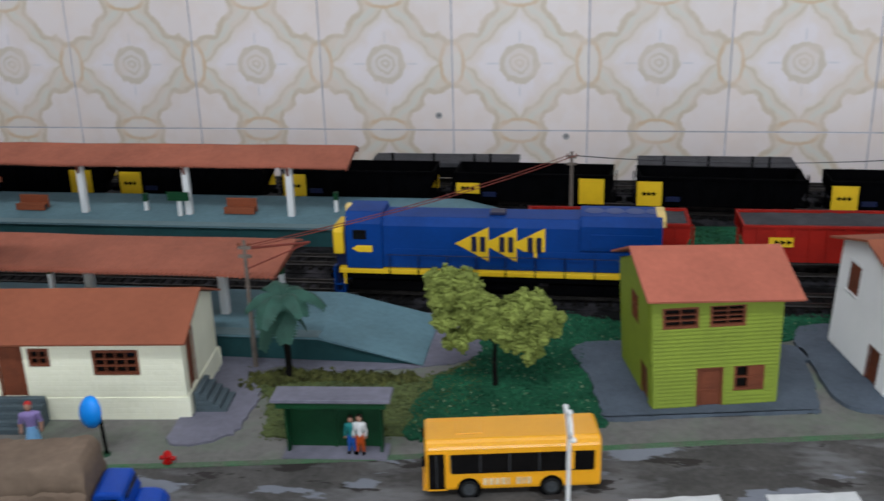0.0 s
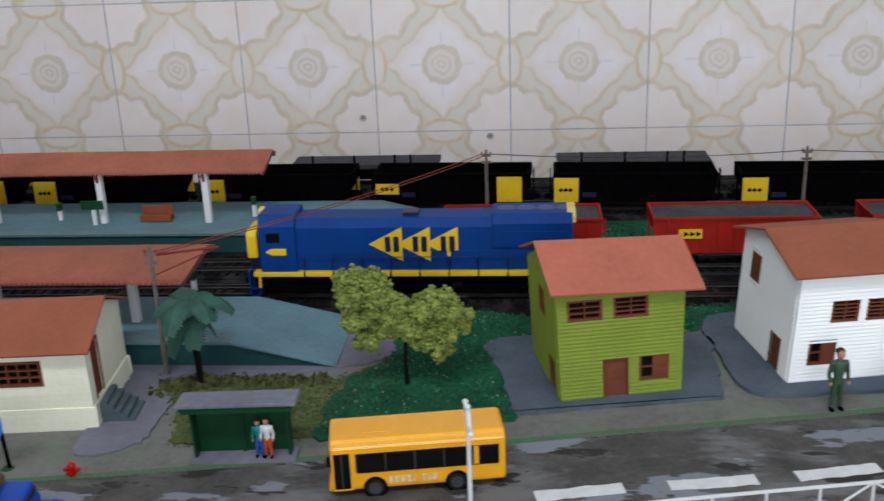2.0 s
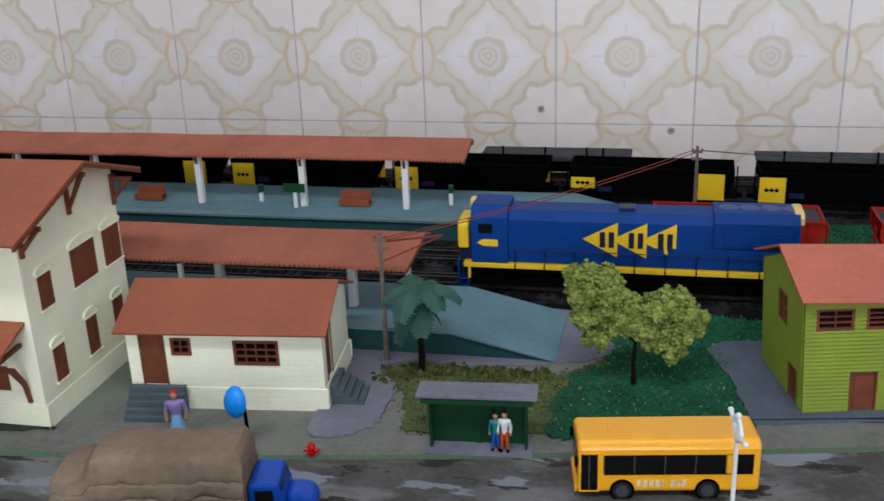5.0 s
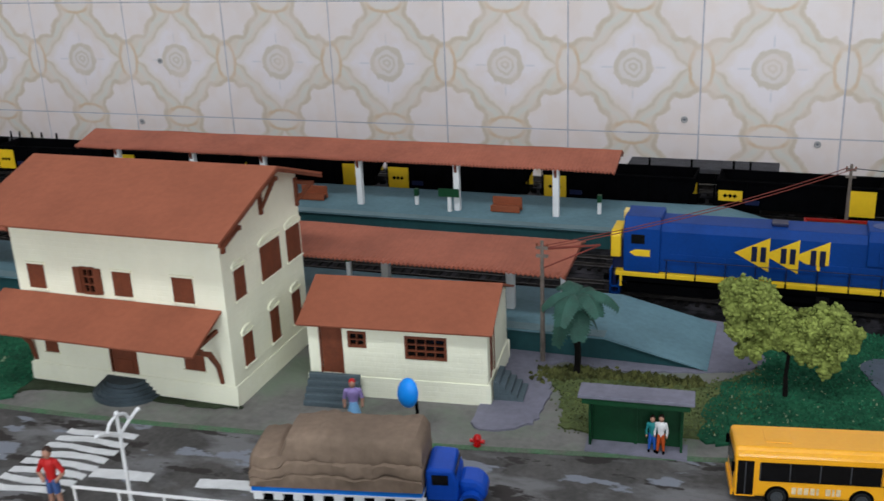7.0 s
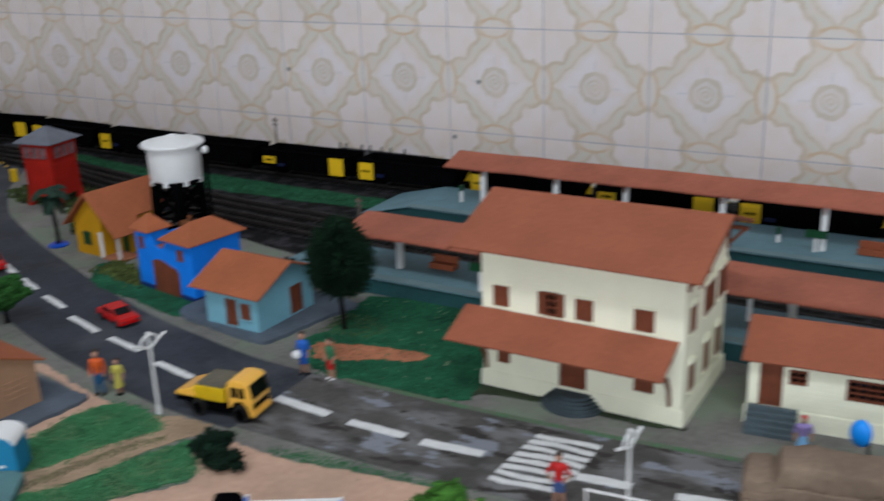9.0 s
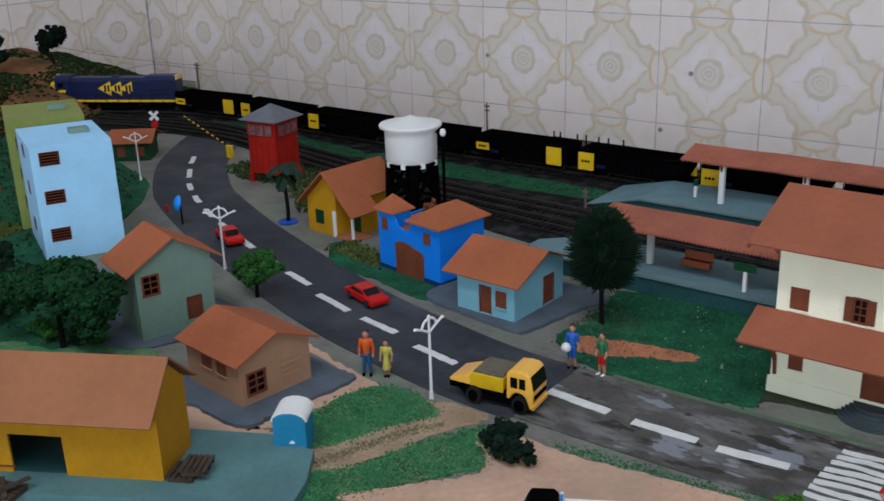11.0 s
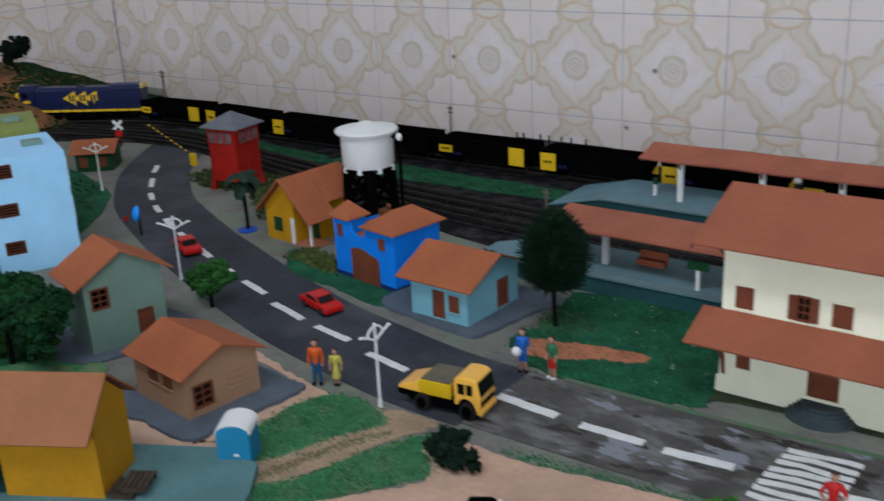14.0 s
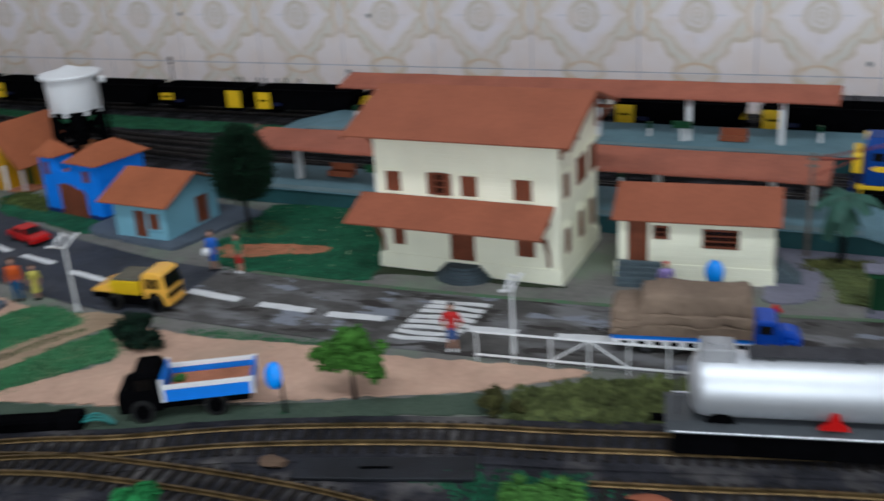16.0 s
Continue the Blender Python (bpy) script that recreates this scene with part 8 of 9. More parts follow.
# tarpaulin truck
tt = thing("truck", "blue and white toy truck with a brown tarpaulin load", "truck", -0.107, 0.290, 0.0008, 11)
part("bed", Mesh().box(-0.054, 0.026, -0.0148, 0.0148, 0.0100, 0.0137), M_BEDB, tt, "light blue load bed", bevel=0.0004)
part("frame", Mesh().box(-0.053, 0.026, -0.0130, 0.0130, 0.0048, 0.0100), M_BLACK, tt, "black frame under the bed")
part("bed_stripe", Mesh().box(-0.0545, 0.0265, -0.0151, 0.0151, 0.0096, 0.0105), M_WHITE, tt, "white bed rim")
for k in range(9):
    part("bed_post", Mesh().box(-0.053 + 0.0095 * k, -0.0485 + 0.0095 * k, -0.0150, -0.0128, 0.0062, 0.0096), M_WHITE, tt)
v, f, nx = [], [], 60
side = [(-0.0157, 0.0), (-0.0161, 0.10), (-0.0161, 0.25), (-0.0151, 0.285), (-0.0159, 0.32), (-0.0158, 0.40), (-0.0156, 0.52), (-0.0146, 0.555), (-0.0151, 0.595), (-0.0146, 0.70), (-0.0140, 0.82), (-0.0133, 0.93), (-0.0118, 0.985), (-0.0060, 1.0), (0.0, 1.0)]
side += [(-q[0], q[1]) for q in side[-2::-1]]
ny = len(side) - 1
for i in range(nx + 1):
    u = i / nx
    # a lower bundle at the tail, the tall one ahead of it, both drawn in at their ends
    step_ = min(1.0, max(0.0, (u - 0.185) / 0.05))
    top = 0.0162 + 0.0086 * step_ * step_ * (3 - 2 * step_) + 0.0012 * math.exp(-((u - 0.165) / 0.02) ** 2)
    end = min(1.0, 0.80 + 8 * u, 0.86 + 5 * (1 - u))
    for j in range(ny + 1):
        yy, k = side[j]
        soft_fold = 0.0013 * noise.noise(Vector((u * 5.5, k * 3.5, 2.0 if yy < 0 else 5.0))) + 0.0008 * noise.noise(Vector((u * 17, k * 7, 9.0))) + 0.0004 * noise.noise(Vector((u * 41, k * 15, 4.0)))
        tie = 0.0007 * max(0.0, math.cos(u * 26)) ** 14 * (0 < k < 0.97)
        pinch = 1 - 0.14 * max(0.0, 1 - 14 * min(u, 1 - u)) * k - tie * 50
        zz = 0.0134 + top * end * k + soft_fold * min(1.0, k * 3) - tie
        v.append((-0.0545 + 0.081 * u + 0.0007 * noise.noise(Vector((k * 6, yy * 300, u * 3))), yy * pinch + soft_fold * 0.9 * (0 < k < 1), zz))
for i in range(nx):
    for j in range(ny):
        a = i * (ny + 1) + j
        f.append((a, a + ny + 1, a + ny + 2, a + 1))
f += [tuple(range(ny + 1)), tuple(nx * (ny + 1) + j for j in range(ny, -1, -1))]
part("tarpaulin", Mesh().add(v, f), M_TARP, tt, "creased brown tarpaulin", soft=True)
cab = part("cab", Mesh().prism([(0.0270, 0.0060), (0.0420, 0.0060), (0.0420, 0.0150), (0.0395, 0.0225), (0.0290, 0.0232), (0.0270, 0.0215)], -0.0105, 0.0105, "y"), M_TRUCKB, tt, "rounded blue cab", bevel=0.0022)
part("bonnet", Mesh().prism([(0.0415, 0.0050), (0.0545, 0.0050), (0.0545, 0.0110), (0.0500, 0.0150), (0.0415, 0.0155)], -0.0075, 0.0075, "y"), M_TRUCKB, tt, "rounded blue bonnet", bevel=0.0026)
for sy in (-1, 1):
    part("window", Mesh().box(0.0300, 0.0375, sy * 0.0105 - 0.0002, sy * 0.0105 + 0.0002, 0.0150, 0.0200), M_GLASS, cab)
    part("mudguard", Mesh().lathe([(0.0055, -0.002), (0.0058, 0.002)], 14), M_TRUCKB, tt, soft=True, at=pose(0.0475, sy * 0.0095, 0.0055, 90, 0, 0))
    for wx in (0.0475, -0.018, -0.034):
        wheel(tt, wx, sy * 0.0105, 0.0048, 0.0036, sy, M_DARKGREY)
part("windscreen", Mesh().box(0.0405, 0.0409, -0.0085, 0.0085, 0.0160, 0.0205), M_GLASS, cab, at=pose(0, 0, 0))

# yellow tipper truck
dt = thing("truck", "yellow toy tipper truck on the road", "truck", -0.4875, 0.2435, 0.0008, 8)
dt.scale = (0.985, 1.06, 1.16)
part("chassis", Mesh().box(-0.026, 0.024, -0.0085, 0.0085, 0.0045, 0.0075), M_BLACK, dt)
v = [(x_, y_, 0.0095) for x_, y_ in ((-0.0195, -0.0092), (0.0040, -0.0092), (0.0040, 0.0092), (-0.0195, 0.0092))]
v += [(x_, y_, 0.0150) for x_, y_ in ((-0.0205, -0.0104), (0.0048, -0.0104), (0.0048, 0.0104), (-0.0205, 0.0104))]
v += [(x_, y_, 0.0192) for x_, y_ in ((-0.0180, -0.0110), (0.0052, -0.0110), (0.0052, 0.0110), (-0.0180, 0.0110))]
f = [(3, 2, 1, 0), (8, 9, 10, 11)] + [(4 * r + i, 4 * r + (i + 1) % 4, 4 * r + 4 + (i + 1) % 4, 4 * r + 4 + i) for r in (0, 1) for i in range(4)]
part("tipper_body", Mesh().add(v, f), M_DUMP, dt, "yellow tipper body with sloping sides", bevel=0.0005)
part("rear_apron", Mesh().prism([(-0.0345, 0.0112), (-0.0190, 0.0108), (-0.0190, 0.0162), (-0.0215, 0.0168), (-0.0340, 0.0132)], -0.0106, 0.0106, "y"), M_DUMPO, dt, "sloping orange-yellow rear apron", bevel=0.0006)
part("skirt", Mesh().prism([(-0.0300, 0.0072), (-0.0240, 0.0030), (0.0100, 0.0030), (0.0200, 0.0030), (0.0215, 0.0110), (-0.0190, 0.0112), (-0.0300, 0.0108)], -0.0088, 0.0096, "y"), M_BLACK, dt, "black chassis skirt", bevel=0.0005)
part("rear_bumper", Mesh().box(-0.0350, -0.0290, -0.0100, 0.0100, 0.0072, 0.0112), M_BLACK, dt, bevel=0.0005)
part("load", Mesh().prism([(-0.0172, 0.0192), (0.0048, 0.0192), (0.0045, 0.0206), (-0.0160, 0.0208)], -0.0106, 0.0106, "y"), mat("grey_load_sheet", (0.1403, 0.1265, 0.0902), 0.7, 0.2, 50, 0.4), dt, "flat grey-brown load", bevel=0.0004)
cab = part("cab", Mesh().prism([(0.0070, 0.0075), (0.0092, 0.0075), (0.0105, 0.0100), (0.0135, 0.0120), (0.0175, 0.0118), (0.0205, 0.0098), (0.0222, 0.0060), (0.0228, 0.0036), (0.0252, 0.0036), (0.0257, 0.0140), (0.0236, 0.0228), (0.0215, 0.0248), (0.0160, 0.0254), (0.0095, 0.0248), (0.0070, 0.0228)], -0.0105, 0.0105, "y"), M_DUMPO, dt, "orange-yellow cab with rounded roof", bevel=0.0019)
part("windscreen", Mesh().prism([(0.02545, 0.0146), (0.02345, 0.0228), (0.0239, 0.0229), (0.0260, 0.0147)], -0.0092, 0.0092, "y"), M_GLASS, cab, "dark windscreen")
part("grille", Mesh().box(0.0253, 0.0259, -0.0085, 0.0085, 0.0085, 0.0115), M_BLACK, cab)
part("bumper", Mesh().box(0.0250, 0.0264, -0.0106, 0.0106, 0.0036, 0.0062), M_DUMPO, dt, bevel=0.0004)
for sy in (-1, 1):
    part("window", Mesh().box(0.0100, 0.0150, sy * 0.0105 - 0.0002, sy * 0.0105 + 0.0002, 0.0150, 0.0212), M_GLASS, cab)
    part("window", Mesh().box(0.0162, 0.0205, sy * 0.0105 - 0.0002, sy * 0.0105 + 0.0002, 0.0150, 0.0212), M_GLASS, cab)
    for wx in (0.0165, -0.0165):
        wheel(dt, wx, sy * 0.0098, 0.0053, 0.0040, sy, M_BLACK)

# black lorry with blue open bed
bt = thing("truck", "black toy lorry with blue and white open bed", "truck", -0.3645, 0.1355, 0.0008, 30)
bt.scale = (1.04, 1.05, 1.12)
part("chassis", Mesh().box(-0.030, 0.032, -0.0105, 0.0105, 0.0062, 0.0106), M_BLACK, bt, bevel=0.0005)
part("bed_floor", Mesh().box(-0.012, 0.034, -0.0119, 0.0119, 0.0108, 0.0118), M_BEDB, bt)
part("load", Mesh().box(-0.0105, 0.0325, -0.0112, 0.0112, 0.0118, 0.0145), M_SALMON, bt, "orange-brown load of soil")
part("greenery", Mesh().blob((-0.006, 0.004, 0.0150), 0.004, 0.004, 0.0016, 0.3, 2), M_LEAFM, bt)
for sy in (-1, 1):
    sd = part("bed_side", Mesh().box(-0.0125, 0.0345, sy * 0.0125 - 0.0006, sy * 0.0125 + 0.0006, 0.0108, 0.0190), M_BEDB, bt, "blue bed side")
    part("white_rim", Mesh().box(-0.0128, 0.0348, sy * 0.0125 - 0.0009, sy * 0.0125 + 0.0009, 0.0176, 0.0196), M_WHITE, sd)
for x in (-0.0125, 0.0345):
    ew = part("bed_end", Mesh().box(x - 0.0006, x + 0.0006, -0.0119, 0.0119, 0.0108, 0.0195 if x > 0 else 0.0225), M_BEDB, bt)
    for ya, yb in ((-0.0135, -0.0119), (0.0119, 0.0135)):
        part("white_rim", Mesh().box(x - 0.0009, x + 0.0009, ya, yb, 0.0108, 0.0200 if x > 0 else 0.0230), M_WHITE, ew)
cab = part("cab", Mesh().prism([(-0.0372, 0.0050), (-0.0135, 0.0050), (-0.0135, 0.0242), (-0.0158, 0.0262), (-0.0272, 0.0262), (-0.0312, 0.0182), (-0.0362, 0.0168), (-0.0372, 0.0150)], -0.0115, 0.0115, "y"), M_BLACK, bt, "black cab", bevel=0.0014)
for sy in (-1, 1):
    part("window", Mesh().box(-0.0265, -0.0175, sy * 0.0115 - 0.0002, sy * 0.0115 + 0.0002, 0.0175, 0.0235), M_GLASS, cab)
    for wx in (-0.0245, 0.0140):
        wheel(bt, wx, sy * 0.0105, 0.0062, 0.0040, sy, M_BLACK)


def car(x, y, rz, label):
    root = thing("car", label, "car", x, y, 0.0008, rz, "red cars on the road")
    b = part("body", Mesh().prism([(-0.0215, 0.0030), (0.0215, 0.0030), (0.0215, 0.0070), (0.0195, 0.0082), (0.0100, 0.0088), (-0.0150, 0.0090), (-0.0212, 0.0085), (-0.0215, 0.0065)], -0.0088, 0.0088, "y"), M_CAR, root, "red body", bevel=0.0010)
    part("cabin", Mesh().prism([(-0.0165, 0.0088), (0.0105, 0.0086), (0.0040, 0.0130), (-0.0095, 0.0133)], -0.0074, 0.0074, "y"), M_CAR, b, bevel=0.0008)
    part("windscreen", Mesh().prism([(0.0101, 0.0091), (0.0047, 0.0126), (0.0051, 0.0128), (0.0108, 0.0091)], -0.0064, 0.0064, "y"), M_GLASS, b)
    part("rear_window", Mesh().prism([(-0.0157, 0.0094), (-0.0103, 0.0128), (-0.0107, 0.0130), (-0.0164, 0.0094)], -0.0062, 0.0062, "y"), M_GLASS, b)
    for sy in (-1, 1):
        part("side_window", Mesh().prism([(-0.0125, 0.0094), (0.0070, 0.0094), (0.0032, 0.0124), (-0.0088, 0.0125)], sy * 0.0074 - 0.0002, sy * 0.0074 + 0.0002, "y"), M_GLASS, b)
        for wx in (-0.0130, 0.0135):
            wheel(root, wx, sy * 0.0080, 0.0034, 0.0022, sy, M_DARKGREY)
        part("headlight", Mesh().box(0.0212, 0.0217, sy * 0.006 - 0.0014, sy * 0.006 + 0.0014, 0.0056, 0.0066), M_DARKGREY, b)
    return root


car(-0.676, 0.322, -17, "red toy saloon car on the road")
car(-0.889, 0.362, -24, "red toy hatchback car further along the road")

# portable toilet
toi = thing("portable_toilet", "turquoise portable toilet cabin with white curved roof", "cabin", -0.5600, 0.1262, 0.001, 32)
arch = [(0.0100 * math.cos(math.pi * k / 12), 0.0215 + 0.0052 * math.sin(math.pi * k / 12)) for k in range(13)]
part("cabin", Mesh().prism([(-0.0102, 0), (0.0102, 0)] + arch, -0.0102, 0.0102, "y"), M_TURQ, toi, bevel=0.0007)
outer = [(0.0108 * math.cos(math.pi * k / 12), 0.0212 + 0.0066 * math.sin(math.pi * k / 12)) for k in range(13)]
inner = [(0.0100 * math.cos(math.pi * k / 12), 0.0212 + 0.0056 * math.sin(math.pi * k / 12)) for k in range(13)]
part("roof", Mesh().prism(outer + inner[::-1], -0.0104, 0.0104, "y"), M_WHITE, toi, "white curved roof sheet")
part("latch", Mesh().prism([(-0.0005, 0.0070), (0.0032, 0.0070), (0.0020, 0.0086), (0.0004, 0.0086)], -0.0108, -0.0102, "y"), M_WHITE, toi)

# black point motor with teal wires by the front track
pm = thing("point_motor", "black point motor box with teal wires by the front track", "motor", -0.435, 0.088, 0.001, 24)
part("case", Mesh().prism([(-0.0052, 0), (0.0052, 0), (0.0052, 0.0060), (0.0040, 0.0078), (-0.0040, 0.0078), (-0.0052, 0.0060)], -0.033, 0.010, "x"), M_BLACK, pm, "long black case", bevel=0.0006)
part("end_block", Mesh().prism([(-0.0058, 0), (0.0058, 0), (0.0058, 0.0070), (0.0042, 0.0090), (-0.0042, 0.0090), (-0.0058, 0.0070)], 0.011, 0.026, "x"), M_BLACK, pm, "ribbed end block", bevel=0.0008)
M_TEALW = mat("teal_wire", (0.0219, 0.2111, 0.192), 0.6, 0.2, 120, 0.1)
for k in range(3):
    w_ = Mesh()
    pts = [Vector((0.026, -0.003 + 0.003 * k, 0.004)), Vector((0.032, -0.0035 + 0.0035 * k, 0.0055)), Vector((0.038, -0.002 + 0.002 * k, 0.004)), Vector((0.043, 0.001 * k - 0.002, 0.0008))]
    w_.tube(pts, 0.0008, 6)
    part("wire", w_, M_TEALW, pm, "teal wire")
lever = thing("point_lever", "orange clay lump beside the side track", "clutter", -0.102, 0.128, 0.001, 5)
part("lump", Mesh().blob((0, 0, 0.002), 0.010, 0.004, 0.0022, 0.2, 2), M_ROOF, lever, soft=True)

plate = thing("cover_plate", "flat dark slate cover plate between the front tracks", "plate", -0.232, 0.1125, 0.0006, 19)
part("sheet", Mesh().prism([(-0.046, -0.0085), (0.046, -0.0100), (0.048, 0.0095), (-0.044, 0.0090)], 0, 0.0024), M_DARKSLATE, plate, bevel=0.0005)
part("slot", Mesh().box(-0.012, 0.004, -0.0012, 0.0006, 0.0024, 0.0027), M_BLACK, plate, "dark slot in the plate")
pebble = thing("stone", "small brownish stone beside the dark plate", "stone", -0.2875, 0.0985, 0.0012, 10)
part("lump", Mesh().blob((0, 0, 0.0022), 0.0075, 0.0045, 0.0028, 0.18, 2), M_WOOD, pebble, soft=True)

# ---------- silver tank wagon ----------
M_HATCH = mat("pale_grey_plastic", (0.3284, 0.3284, 0.3383), 0.6, 0.1, 80, 0.1)
tw = thing("tank_wagon", "silver tank wagon with grey walkway on the front track", "wagon", -0.031, 0.1965, 0.0050, 12.5)
skirt = [(-0.0190, 0.0138), (-0.0190, 0.0148), (-0.0120, 0.0168), (0.0120, 0.0168), (0.0190, 0.0148), (0.0190, 0.0138)]
part("skirt", Mesh().prism(skirt, -0.078, 0.078, "x"), M_SKIRT, tw, "wide sloping dull silver skirt", bevel=0.0005)
part("underframe", Mesh().box(-0.074, 0.074, -0.0125, 0.0125, 0.0050, 0.0138), M_BLACK, tw)
body = Mesh().lathe([(0.004, -0.067), (0.0120, -0.0655), (0.0152, -0.063), (0.0163, -0.059), (0.0163, 0.059), (0.0152, 0.063), (0.0120, 0.0655), (0.004, 0.067)], 40)
part("tank", body, M_SILVER, tw, "bright silver tank barrel", soft=True, at=pose(0, 0, 0.0320, 0, 90, 0))
walk_ = part("walkway", Mesh().box(-0.040, 0.064, -0.0058, 0.0058, 0.0490, 0.0499), M_COAL, tw, "grey roof walkway")
for k in range(14):
    part("slat", Mesh().box(-0.038 + 0.0074 * k, -0.0335 + 0.0074 * k, -0.0062, 0.0062, 0.0499, 0.0503), M_COAL, walk_)
part("hatch", Mesh().box(-0.062, -0.046, -0.0075, 0.0075, 0.0465, 0.0535), M_HATCH, tw, "pale grey hatch box", bevel=0.0008)
part("hatch_lid", Mesh().lathe([(0.0045, 0.0535), (0.0045, 0.0550), (0.002, 0.0556)], 16, 0, (-0.054, 0, 0)), M_HATCH, tw, soft=True)
for k in (-0.030, 0.010, 0.050):
    part("walkway_bracket", Mesh().box(k - 0.0008, k + 0.0008, -0.0060, 0.0060, 0.0478, 0.0490), M_COAL, tw)
for sy in (-1, 1):
    part("edge_rail", Mesh().cyl((-0.074, sy * 0.0190, 0.0150), (0.076, sy * 0.0190, 0.0150), 0.00045, n=6), M_SILVER, tw)
    # added black panel that stands in for the shadow below the skirt
    part("side_frame", Mesh().box(-0.074, 0.074, sy * 0.0165 - 0.0006, sy * 0.0165 + 0.0006, 0.0015, 0.0138), M_BLACK, tw, "black panel standing in for the shade under the skirt")
    for k in (-0.052, 0.052):
        part("saddle", Mesh().prism([(k - 0.007, 0.0168), (k + 0.007, 0.0168), (k + 0.0025, 0.0225), (k - 0.0025, 0.0225)], sy * 0.0118 - 0.001, sy * 0.0118 + 0.001, "y"), M_BLACK, tw)
    part("mark", Mesh().prism([(-0.0080, 0.0172), (0.0060, 0.0172), (0.0052, 0.0192), (0.0022, 0.0212), (0.0004, 0.0268), (-0.0022, 0.0268), (-0.0040, 0.0212), (-0.0072, 0.0192)], sy * 0.0150 - 0.0006, sy * 0.0150 + 0.0006, "y"), M_CAR, tw, "red triangular mark")
for sx in (-1, 1):
    part("end_ladder", Mesh().box(sx * 0.072 - 0.0006, sx * 0.072 + 0.0006, -0.006, -0.005, 0.0166, 0.042), M_COAL, tw)
    part("coupler", Mesh().box(sx * 0.081 - 0.004, sx * 0.081 + 0.004, -0.0016, 0.0016, 0.0095, 0.0125), M_BLACK, tw)
    bog = part("bogie", Mesh().box(sx * 0.054 - 0.016, sx * 0.054 + 0.016, -0.0135, -0.0110, 0.0060, 0.0110).box(sx * 0.054 - 0.016, sx * 0.054 + 0.016, 0.0110, 0.0135, 0.0060, 0.0110), M_BLACK, tw, at=pose(0, 0, -0.0050))
    for k in (-0.011, 0.011):
        wheelset(bog, sx * 0.054 + k, 0.0050)

# ---------- hill in the corner ----------
rng = random.Random(3)
v, f, nx, ny = [], [], 34, 34
for i in range(nx + 1):
    for j in range(ny + 1):
        x, y = -1.915 + 0.46 * i / nx, 0.30 + 0.645 * j / ny
        hx = max(0.0, 1 - ((x + 1.80) / 0.255) ** 2) if x > -1.80 else 1.0
        hy = max(0.0, 1 - ((y - 0.61) / 0.285) ** 2)
        n_ = noise.fractal(Vector((x * 14, y * 14, 0.3)), 1.0, 2.0, 4)
        z = 0.068 * min(1.0, 1.5 * hx * hy) * (0.92 + 0.18 * n_) + 0.004 * n_ * (hx * hy > 0.05)
        v.append((x, y, max(z, 0.0) - 0.0015))
for i in range(nx):
    for j in range(ny):
        a = i * (ny + 1) + j
        q = (a, a + ny + 1, a + ny + 2, a + 1)
        if max(v[k][2] for k in q) > 0.002:
            f.append(q)
tagged(part("hill", Mesh().add(v, f), M_ROCK, None, soft=False), "orange-brown earth hill in the room's corner", "hill", kind="structure")
hv = v


def hill_z(x, y):
    a, b = min(max((x + 1.915) / 0.46 * nx, 0), nx - 0.001), min(max((y - 0.30) / 0.645 * ny, 0), ny - 0.001)
    i, j = int(a), int(b)
    fa, fb = a - i, b - j
    q = [hv[(i + di) * (ny + 1) + j + dj][2] for di in (0, 1) for dj in (0, 1)]
    return (q[0] * (1 - fb) + q[1] * fb) * (1 - fa) + (q[2] * (1 - fb) + q[3] * fb) * fa


def hill_cover(name, zone, count, size, mt, label, seed):
    rg = random.Random(seed)
    me = Mesh()
    for _ in range(count):
        x, y = rg.uniform(zone[0], zone[1]), rg.uniform(zone[2], zone[3])
        if noise.noise(Vector((x * 11, y * 11, seed))) < -0.02 + rg.uniform(-0.22, 0.22):
            continue
        c = size * rg.uniform(0.5, 1.3)
        me.blob((x, y, hill_z(x, y) + c * 0.3), c, c, c * 0.7, 0.35, 1, 0, rg)
    return tagged(part(name, me, mt), label, "plants", kind="stuff")


hill_cover("hill_bushes", (-1.70, -1.53, 0.36, 0.84), 6500, 0.0026, M_HEDGE, "dark green bushes at the foot of the hill", 71)
hill_cover("hill_turf", (-1.90, -1.58, 0.72, 0.90), 5000, 0.0028, M_HEDGE, "green turf on the hill's shoulder", 72)
hill_cover("hill_ridge_turf", (-1.90, -1.64, 0.36, 0.62), 4600, 0.0026, M_HEDGE, "green turf on the hill", 73)
tree("tree", "dark round tree leaning on the hill", -1.70, 0.697, 0.060, [(0.006, 0, 0.04), (-0.006, -0.008, 0.03)], [(-0.002, 0, 0.048, 0.022, 0.015), (0.004, 0.006, 0.057, 0.018, 0.011), (0.0, 0.012, 0.046, 0.014, 0.012), (-0.006, -0.010, 0.030, 0.011, 0.013)], mat("black_green_foam", (0.0038, 0.011, 0.0052), 0.95, 0.2, 120, 0.6, island=0.4, spec=0.15), 0.0042, 600, 74, 0.0022, trunk_top=0.5, z=0.062, lean=(0, -0.018))
leaf = thing("plant", "dark broad-leaved plant on the hill", "plant", -1.70, 0.577, hill_z(-1.70, 0.577) - 0.001)
stem = Mesh()
spread = ((-0.024, 0.040), (-0.018, 0.070), (0.020, 0.050), (0.004, 0.084), (0.026, 0.028), (-0.028, 0.020), (0.012, 0.066))
for dx, dz in spread:
    stem.cyl((0, 0, 0.0), (0, dx * 0.8, dz - 0.002), 0.0016, 0.0008, 6)
part("stem", stem, M_TRUNK, leaf)
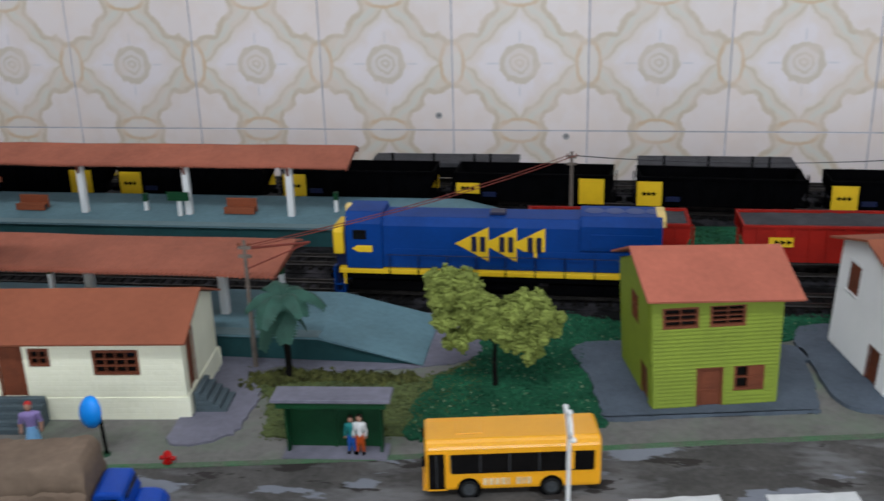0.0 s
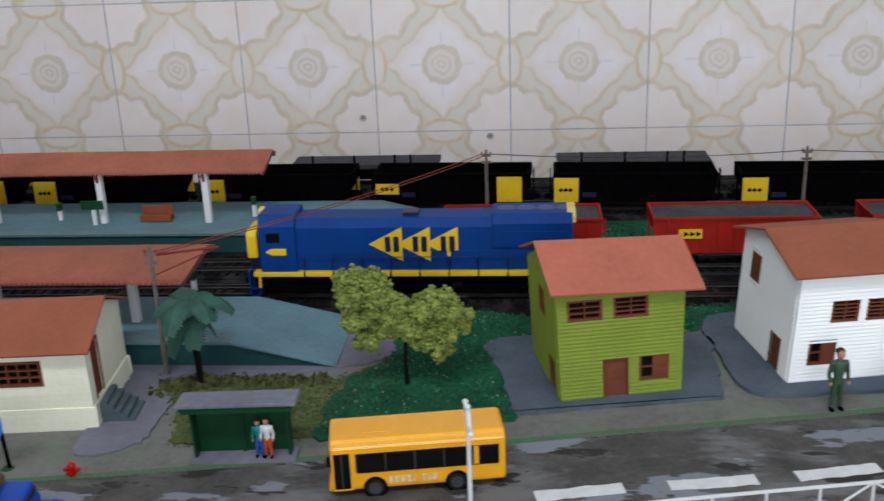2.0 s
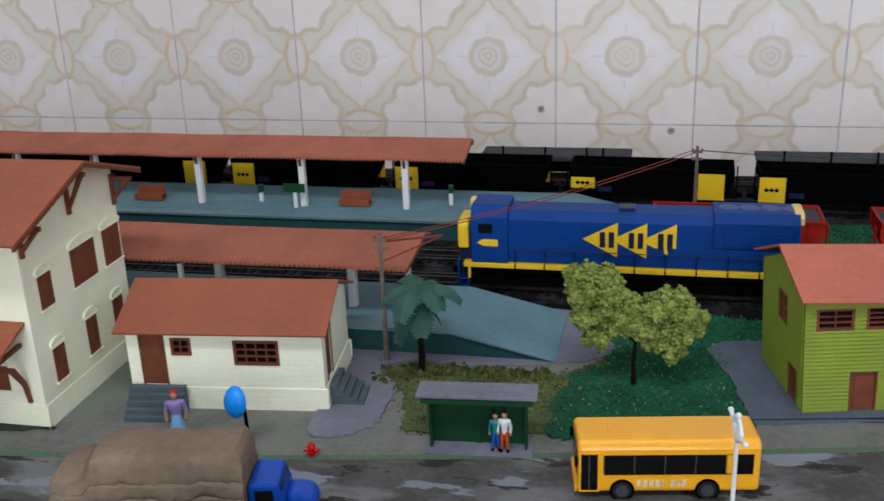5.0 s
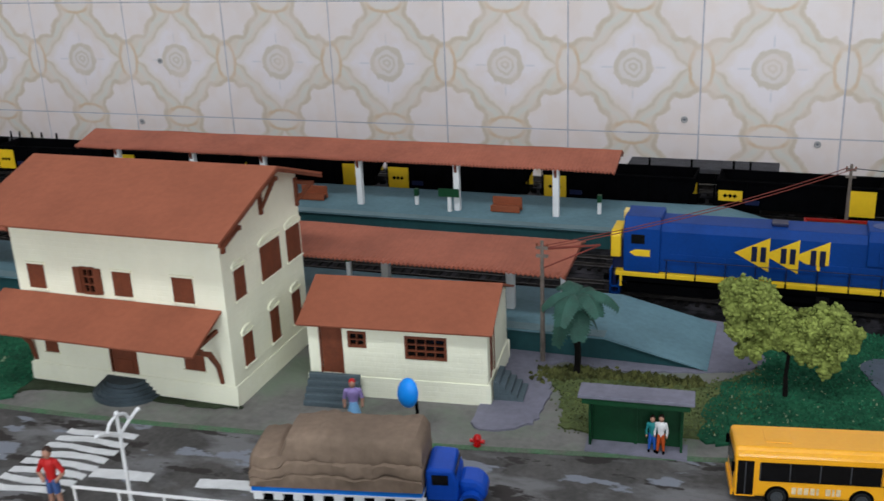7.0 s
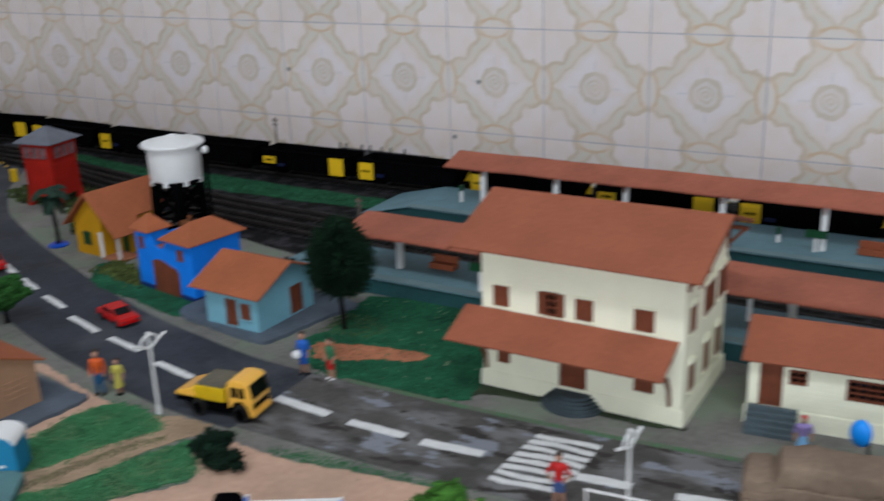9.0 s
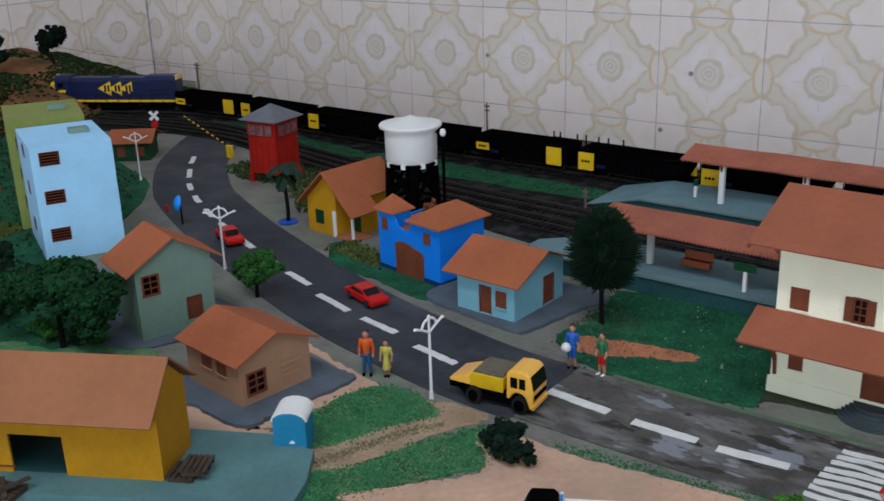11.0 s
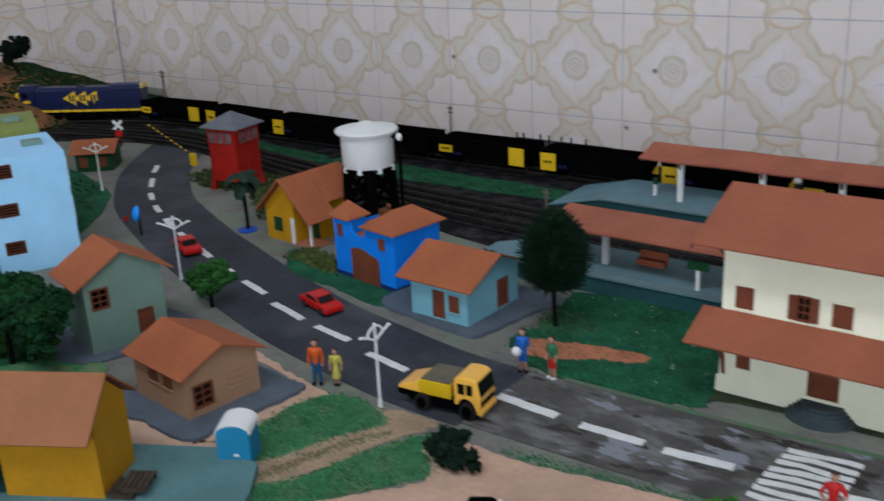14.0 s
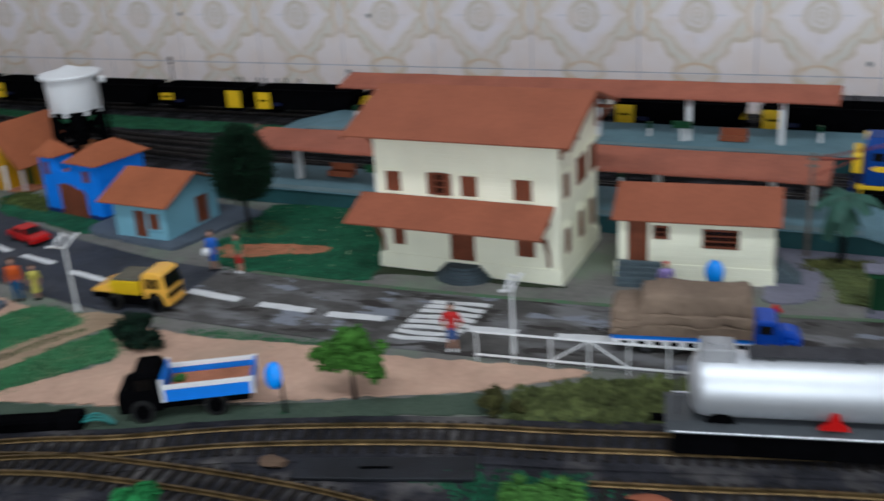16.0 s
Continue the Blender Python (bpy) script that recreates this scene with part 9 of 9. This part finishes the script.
for k, (dx, dz) in enumerate(spread):
    part("leaf", Mesh().blob((0, 0, 0), 0.011, 0.015, 0.0085, 0.25, 3), bpy.data.materials["black_green_foam"], leaf, soft=True, at=pose(0, dx, dz, 25 * (-1) ** k, 0, 8 * k - 25))
M_RUSTY = mat("rusty_foam", (0.0857, 0.0316, 0.0125), 0.95, 0.25, 120, 0.6, island=0.4)
M_BRACK = mat("olive_brown_foam", (0.0466, 0.0517, 0.0125), 0.95, 0.25, 120, 0.6, island=0.4)
M_INK = mat("near_black_foam", (0.0038, 0.0081, 0.0038), 0.95, 0.25, 120, 0.6, island=0.4)
for k, (tx, ty, th, mt_, lab) in enumerate((
        (-1.64, 0.520, 0.085, M_BRACK, "olive-brown foam tree on the hill"), (-1.53, 0.44, 0.085, M_BRACK, "olive-brown foam tree at the foot of the hill"), (-1.56, 0.40, 0.070, M_LEAFD, "dark green foam tree at the foot of the hill"),
        (-1.45, 0.385, 0.055, M_RUSTY, "rust-brown foam tree on the west slope"), (-1.40, 0.345, 0.034, M_LEAFM, "green foam shrub on the west slope"),
        (-1.34, 0.350, 0.030, M_LEAFM, "green foam shrub on the west slope"), (-1.30, 0.30, 0.032, M_RUSTY, "rust-brown foam shrub on the west slope"),
        (-1.20, 0.270, 0.034, M_INK, "near-black foam bush on the west slope"), (-1.23, 0.235, 0.030, M_INK, "near-black foam bush on the west slope"),
        (-1.04, 0.190, 0.030, M_INK, "near-black foam bush beside the apartment block"), (-0.99, 0.180, 0.034, M_LEAFD, "dark green foam bush beside the apartment block"),
        (-0.93, 0.165, 0.030, M_LEAFD, "dark green foam bush behind the wide tree"), (-0.90, 0.125, 0.030, M_LEAFD, "dark green foam bush behind the wide tree"),
        (-0.80, 0.146, 0.016, M_LEAFM, "low green foam shrub under the wide tree"), (-0.835, 0.131, 0.016, M_LEAFM, "low green foam shrub under the wide tree"))):
    tree("tree" if th > 0.05 else "bush", lab, tx, ty, th, [(0.008, 0, th * 0.6), (-0.008, 0.002, th * 0.6)], [(0, 0, th * 0.55, th * 0.48, th * 0.34), (0.01, 0.006, th * 0.78, th * 0.30, th * 0.2), (-0.012, 0, th * 0.45, th * 0.36, th * 0.26), (0.014, -0.004, th * 0.4, th * 0.30, th * 0.24)], mt_, 0.0036, 420, 80 + k, 0.0018, trunk_top=0.45)
rg = random.Random(9)
for cx, cy, r, hh in ((-0.945, 0.130, 0.022, 0.022), (-1.28, 0.315, 0.035, 0.022), (-1.43, 0.375, 0.05, 0.028), (-1.36, 0.28, 0.04, 0.02)):
    rock = Mesh().blob((cx, cy, 0.0), r, r * 0.8, hh, 0.10, 3, 0, rg)
    tagged(part("earth_mound", rock, M_ROCK, None, soft=True), "orange-brown earth mound on the west slope", "mound", kind="structure")
patch("grass", [(-1.20, 0.225), (-1.13, 0.275), (-1.09, 0.255), (-1.12, 0.215)], 0.0016, 0.0016, mat("moss_flock", (0.0902, 0.1082, 0.0141), 0.95, 0.3, 45, 1.0), "yellow-green mossy grass beside the apartment block", "grass", 0.002, seed=61)

# old fixing marks left on the wall tiles
M_MARK = mat("grey_plug", (0.4289, 0.4188, 0.4188), 0.7, 0.2, 200, 0.2)
for mx, mz in ((-0.047, 0.014), (0.096, -0.009), (-0.731, 0.071), (-1.072, 0.073), (-0.773, -0.012)):
    plug = thing("wall_plug", "small grey fixing plug set in the tiled wall", "plug", mx, WALL_Y - 0.0012, mz, 0, "wall plugs")
    part("rim", Mesh().lathe([(0.0036, 0.0), (0.0038, 0.0008), (0.0030, 0.0014), (0.0024, 0.0008)], 16), M_MARK, plug, soft=True, at=pose(0, 0, 0, 90, 0, 0))
    part("hole", Mesh().lathe([(0.0014, 0.0006), (0.0012, 0.0011)], 10), M_SLATE, plug, at=pose(0, 0, 0, 90, 0, 0))

# ---------- wall tiles ----------
TILE = data_of("tile", Mesh().prism([(-0.0741, -0.0005), (-0.0736, -0.0009), (0.0736, -0.0009), (0.0741, -0.0005), (0.0741, 0.0), (-0.0741, 0.0)], -0.0741, 0.0741), [M_WALLTILE])
bpy.data.objects["wall_north"].data.materials[0] = M_GROUT
bpy.data.objects["wall_west"].data.materials[0] = M_GROUT
wn, ww = bpy.data.objects["wall_north"], bpy.data.objects["wall_west"]
rg = random.Random(4)
for i in range(-11, 13):
    for j in range(-3, 5):
        o = new("tile", TILE)
        o.parent, o.matrix_basis = wn, pose(-0.181 + 0.15 * i + 0.075, WALL_Y + rg.uniform(0.0, 0.0005), -0.003 + 0.15 * j + 0.075, rg.uniform(-0.12, 0.12), 0, rg.uniform(-0.12, 0.12))
for i in range(0, 12):
    for j in range(-1, 5):
        o = new("tile", TILE)
        o.parent, o.matrix_basis = ww, pose(CORNER_X - rg.uniform(0.0, 0.0005), WALL_Y - 0.079 - 0.15 * i, -0.003 + 0.15 * j + 0.075, 0, 0, 90)
EDGE = data_of("tile", Mesh().box(-0.0180, 0.0737, -0.0014, 0.0, -0.0737, 0.0737), [M_WALLTILE])
for j in range(-3, 5):
    o = new("tile", EDGE)
    o.parent, o.matrix_basis = wn, pose(-1.906, WALL_Y, -0.003 + 0.15 * j + 0.075)
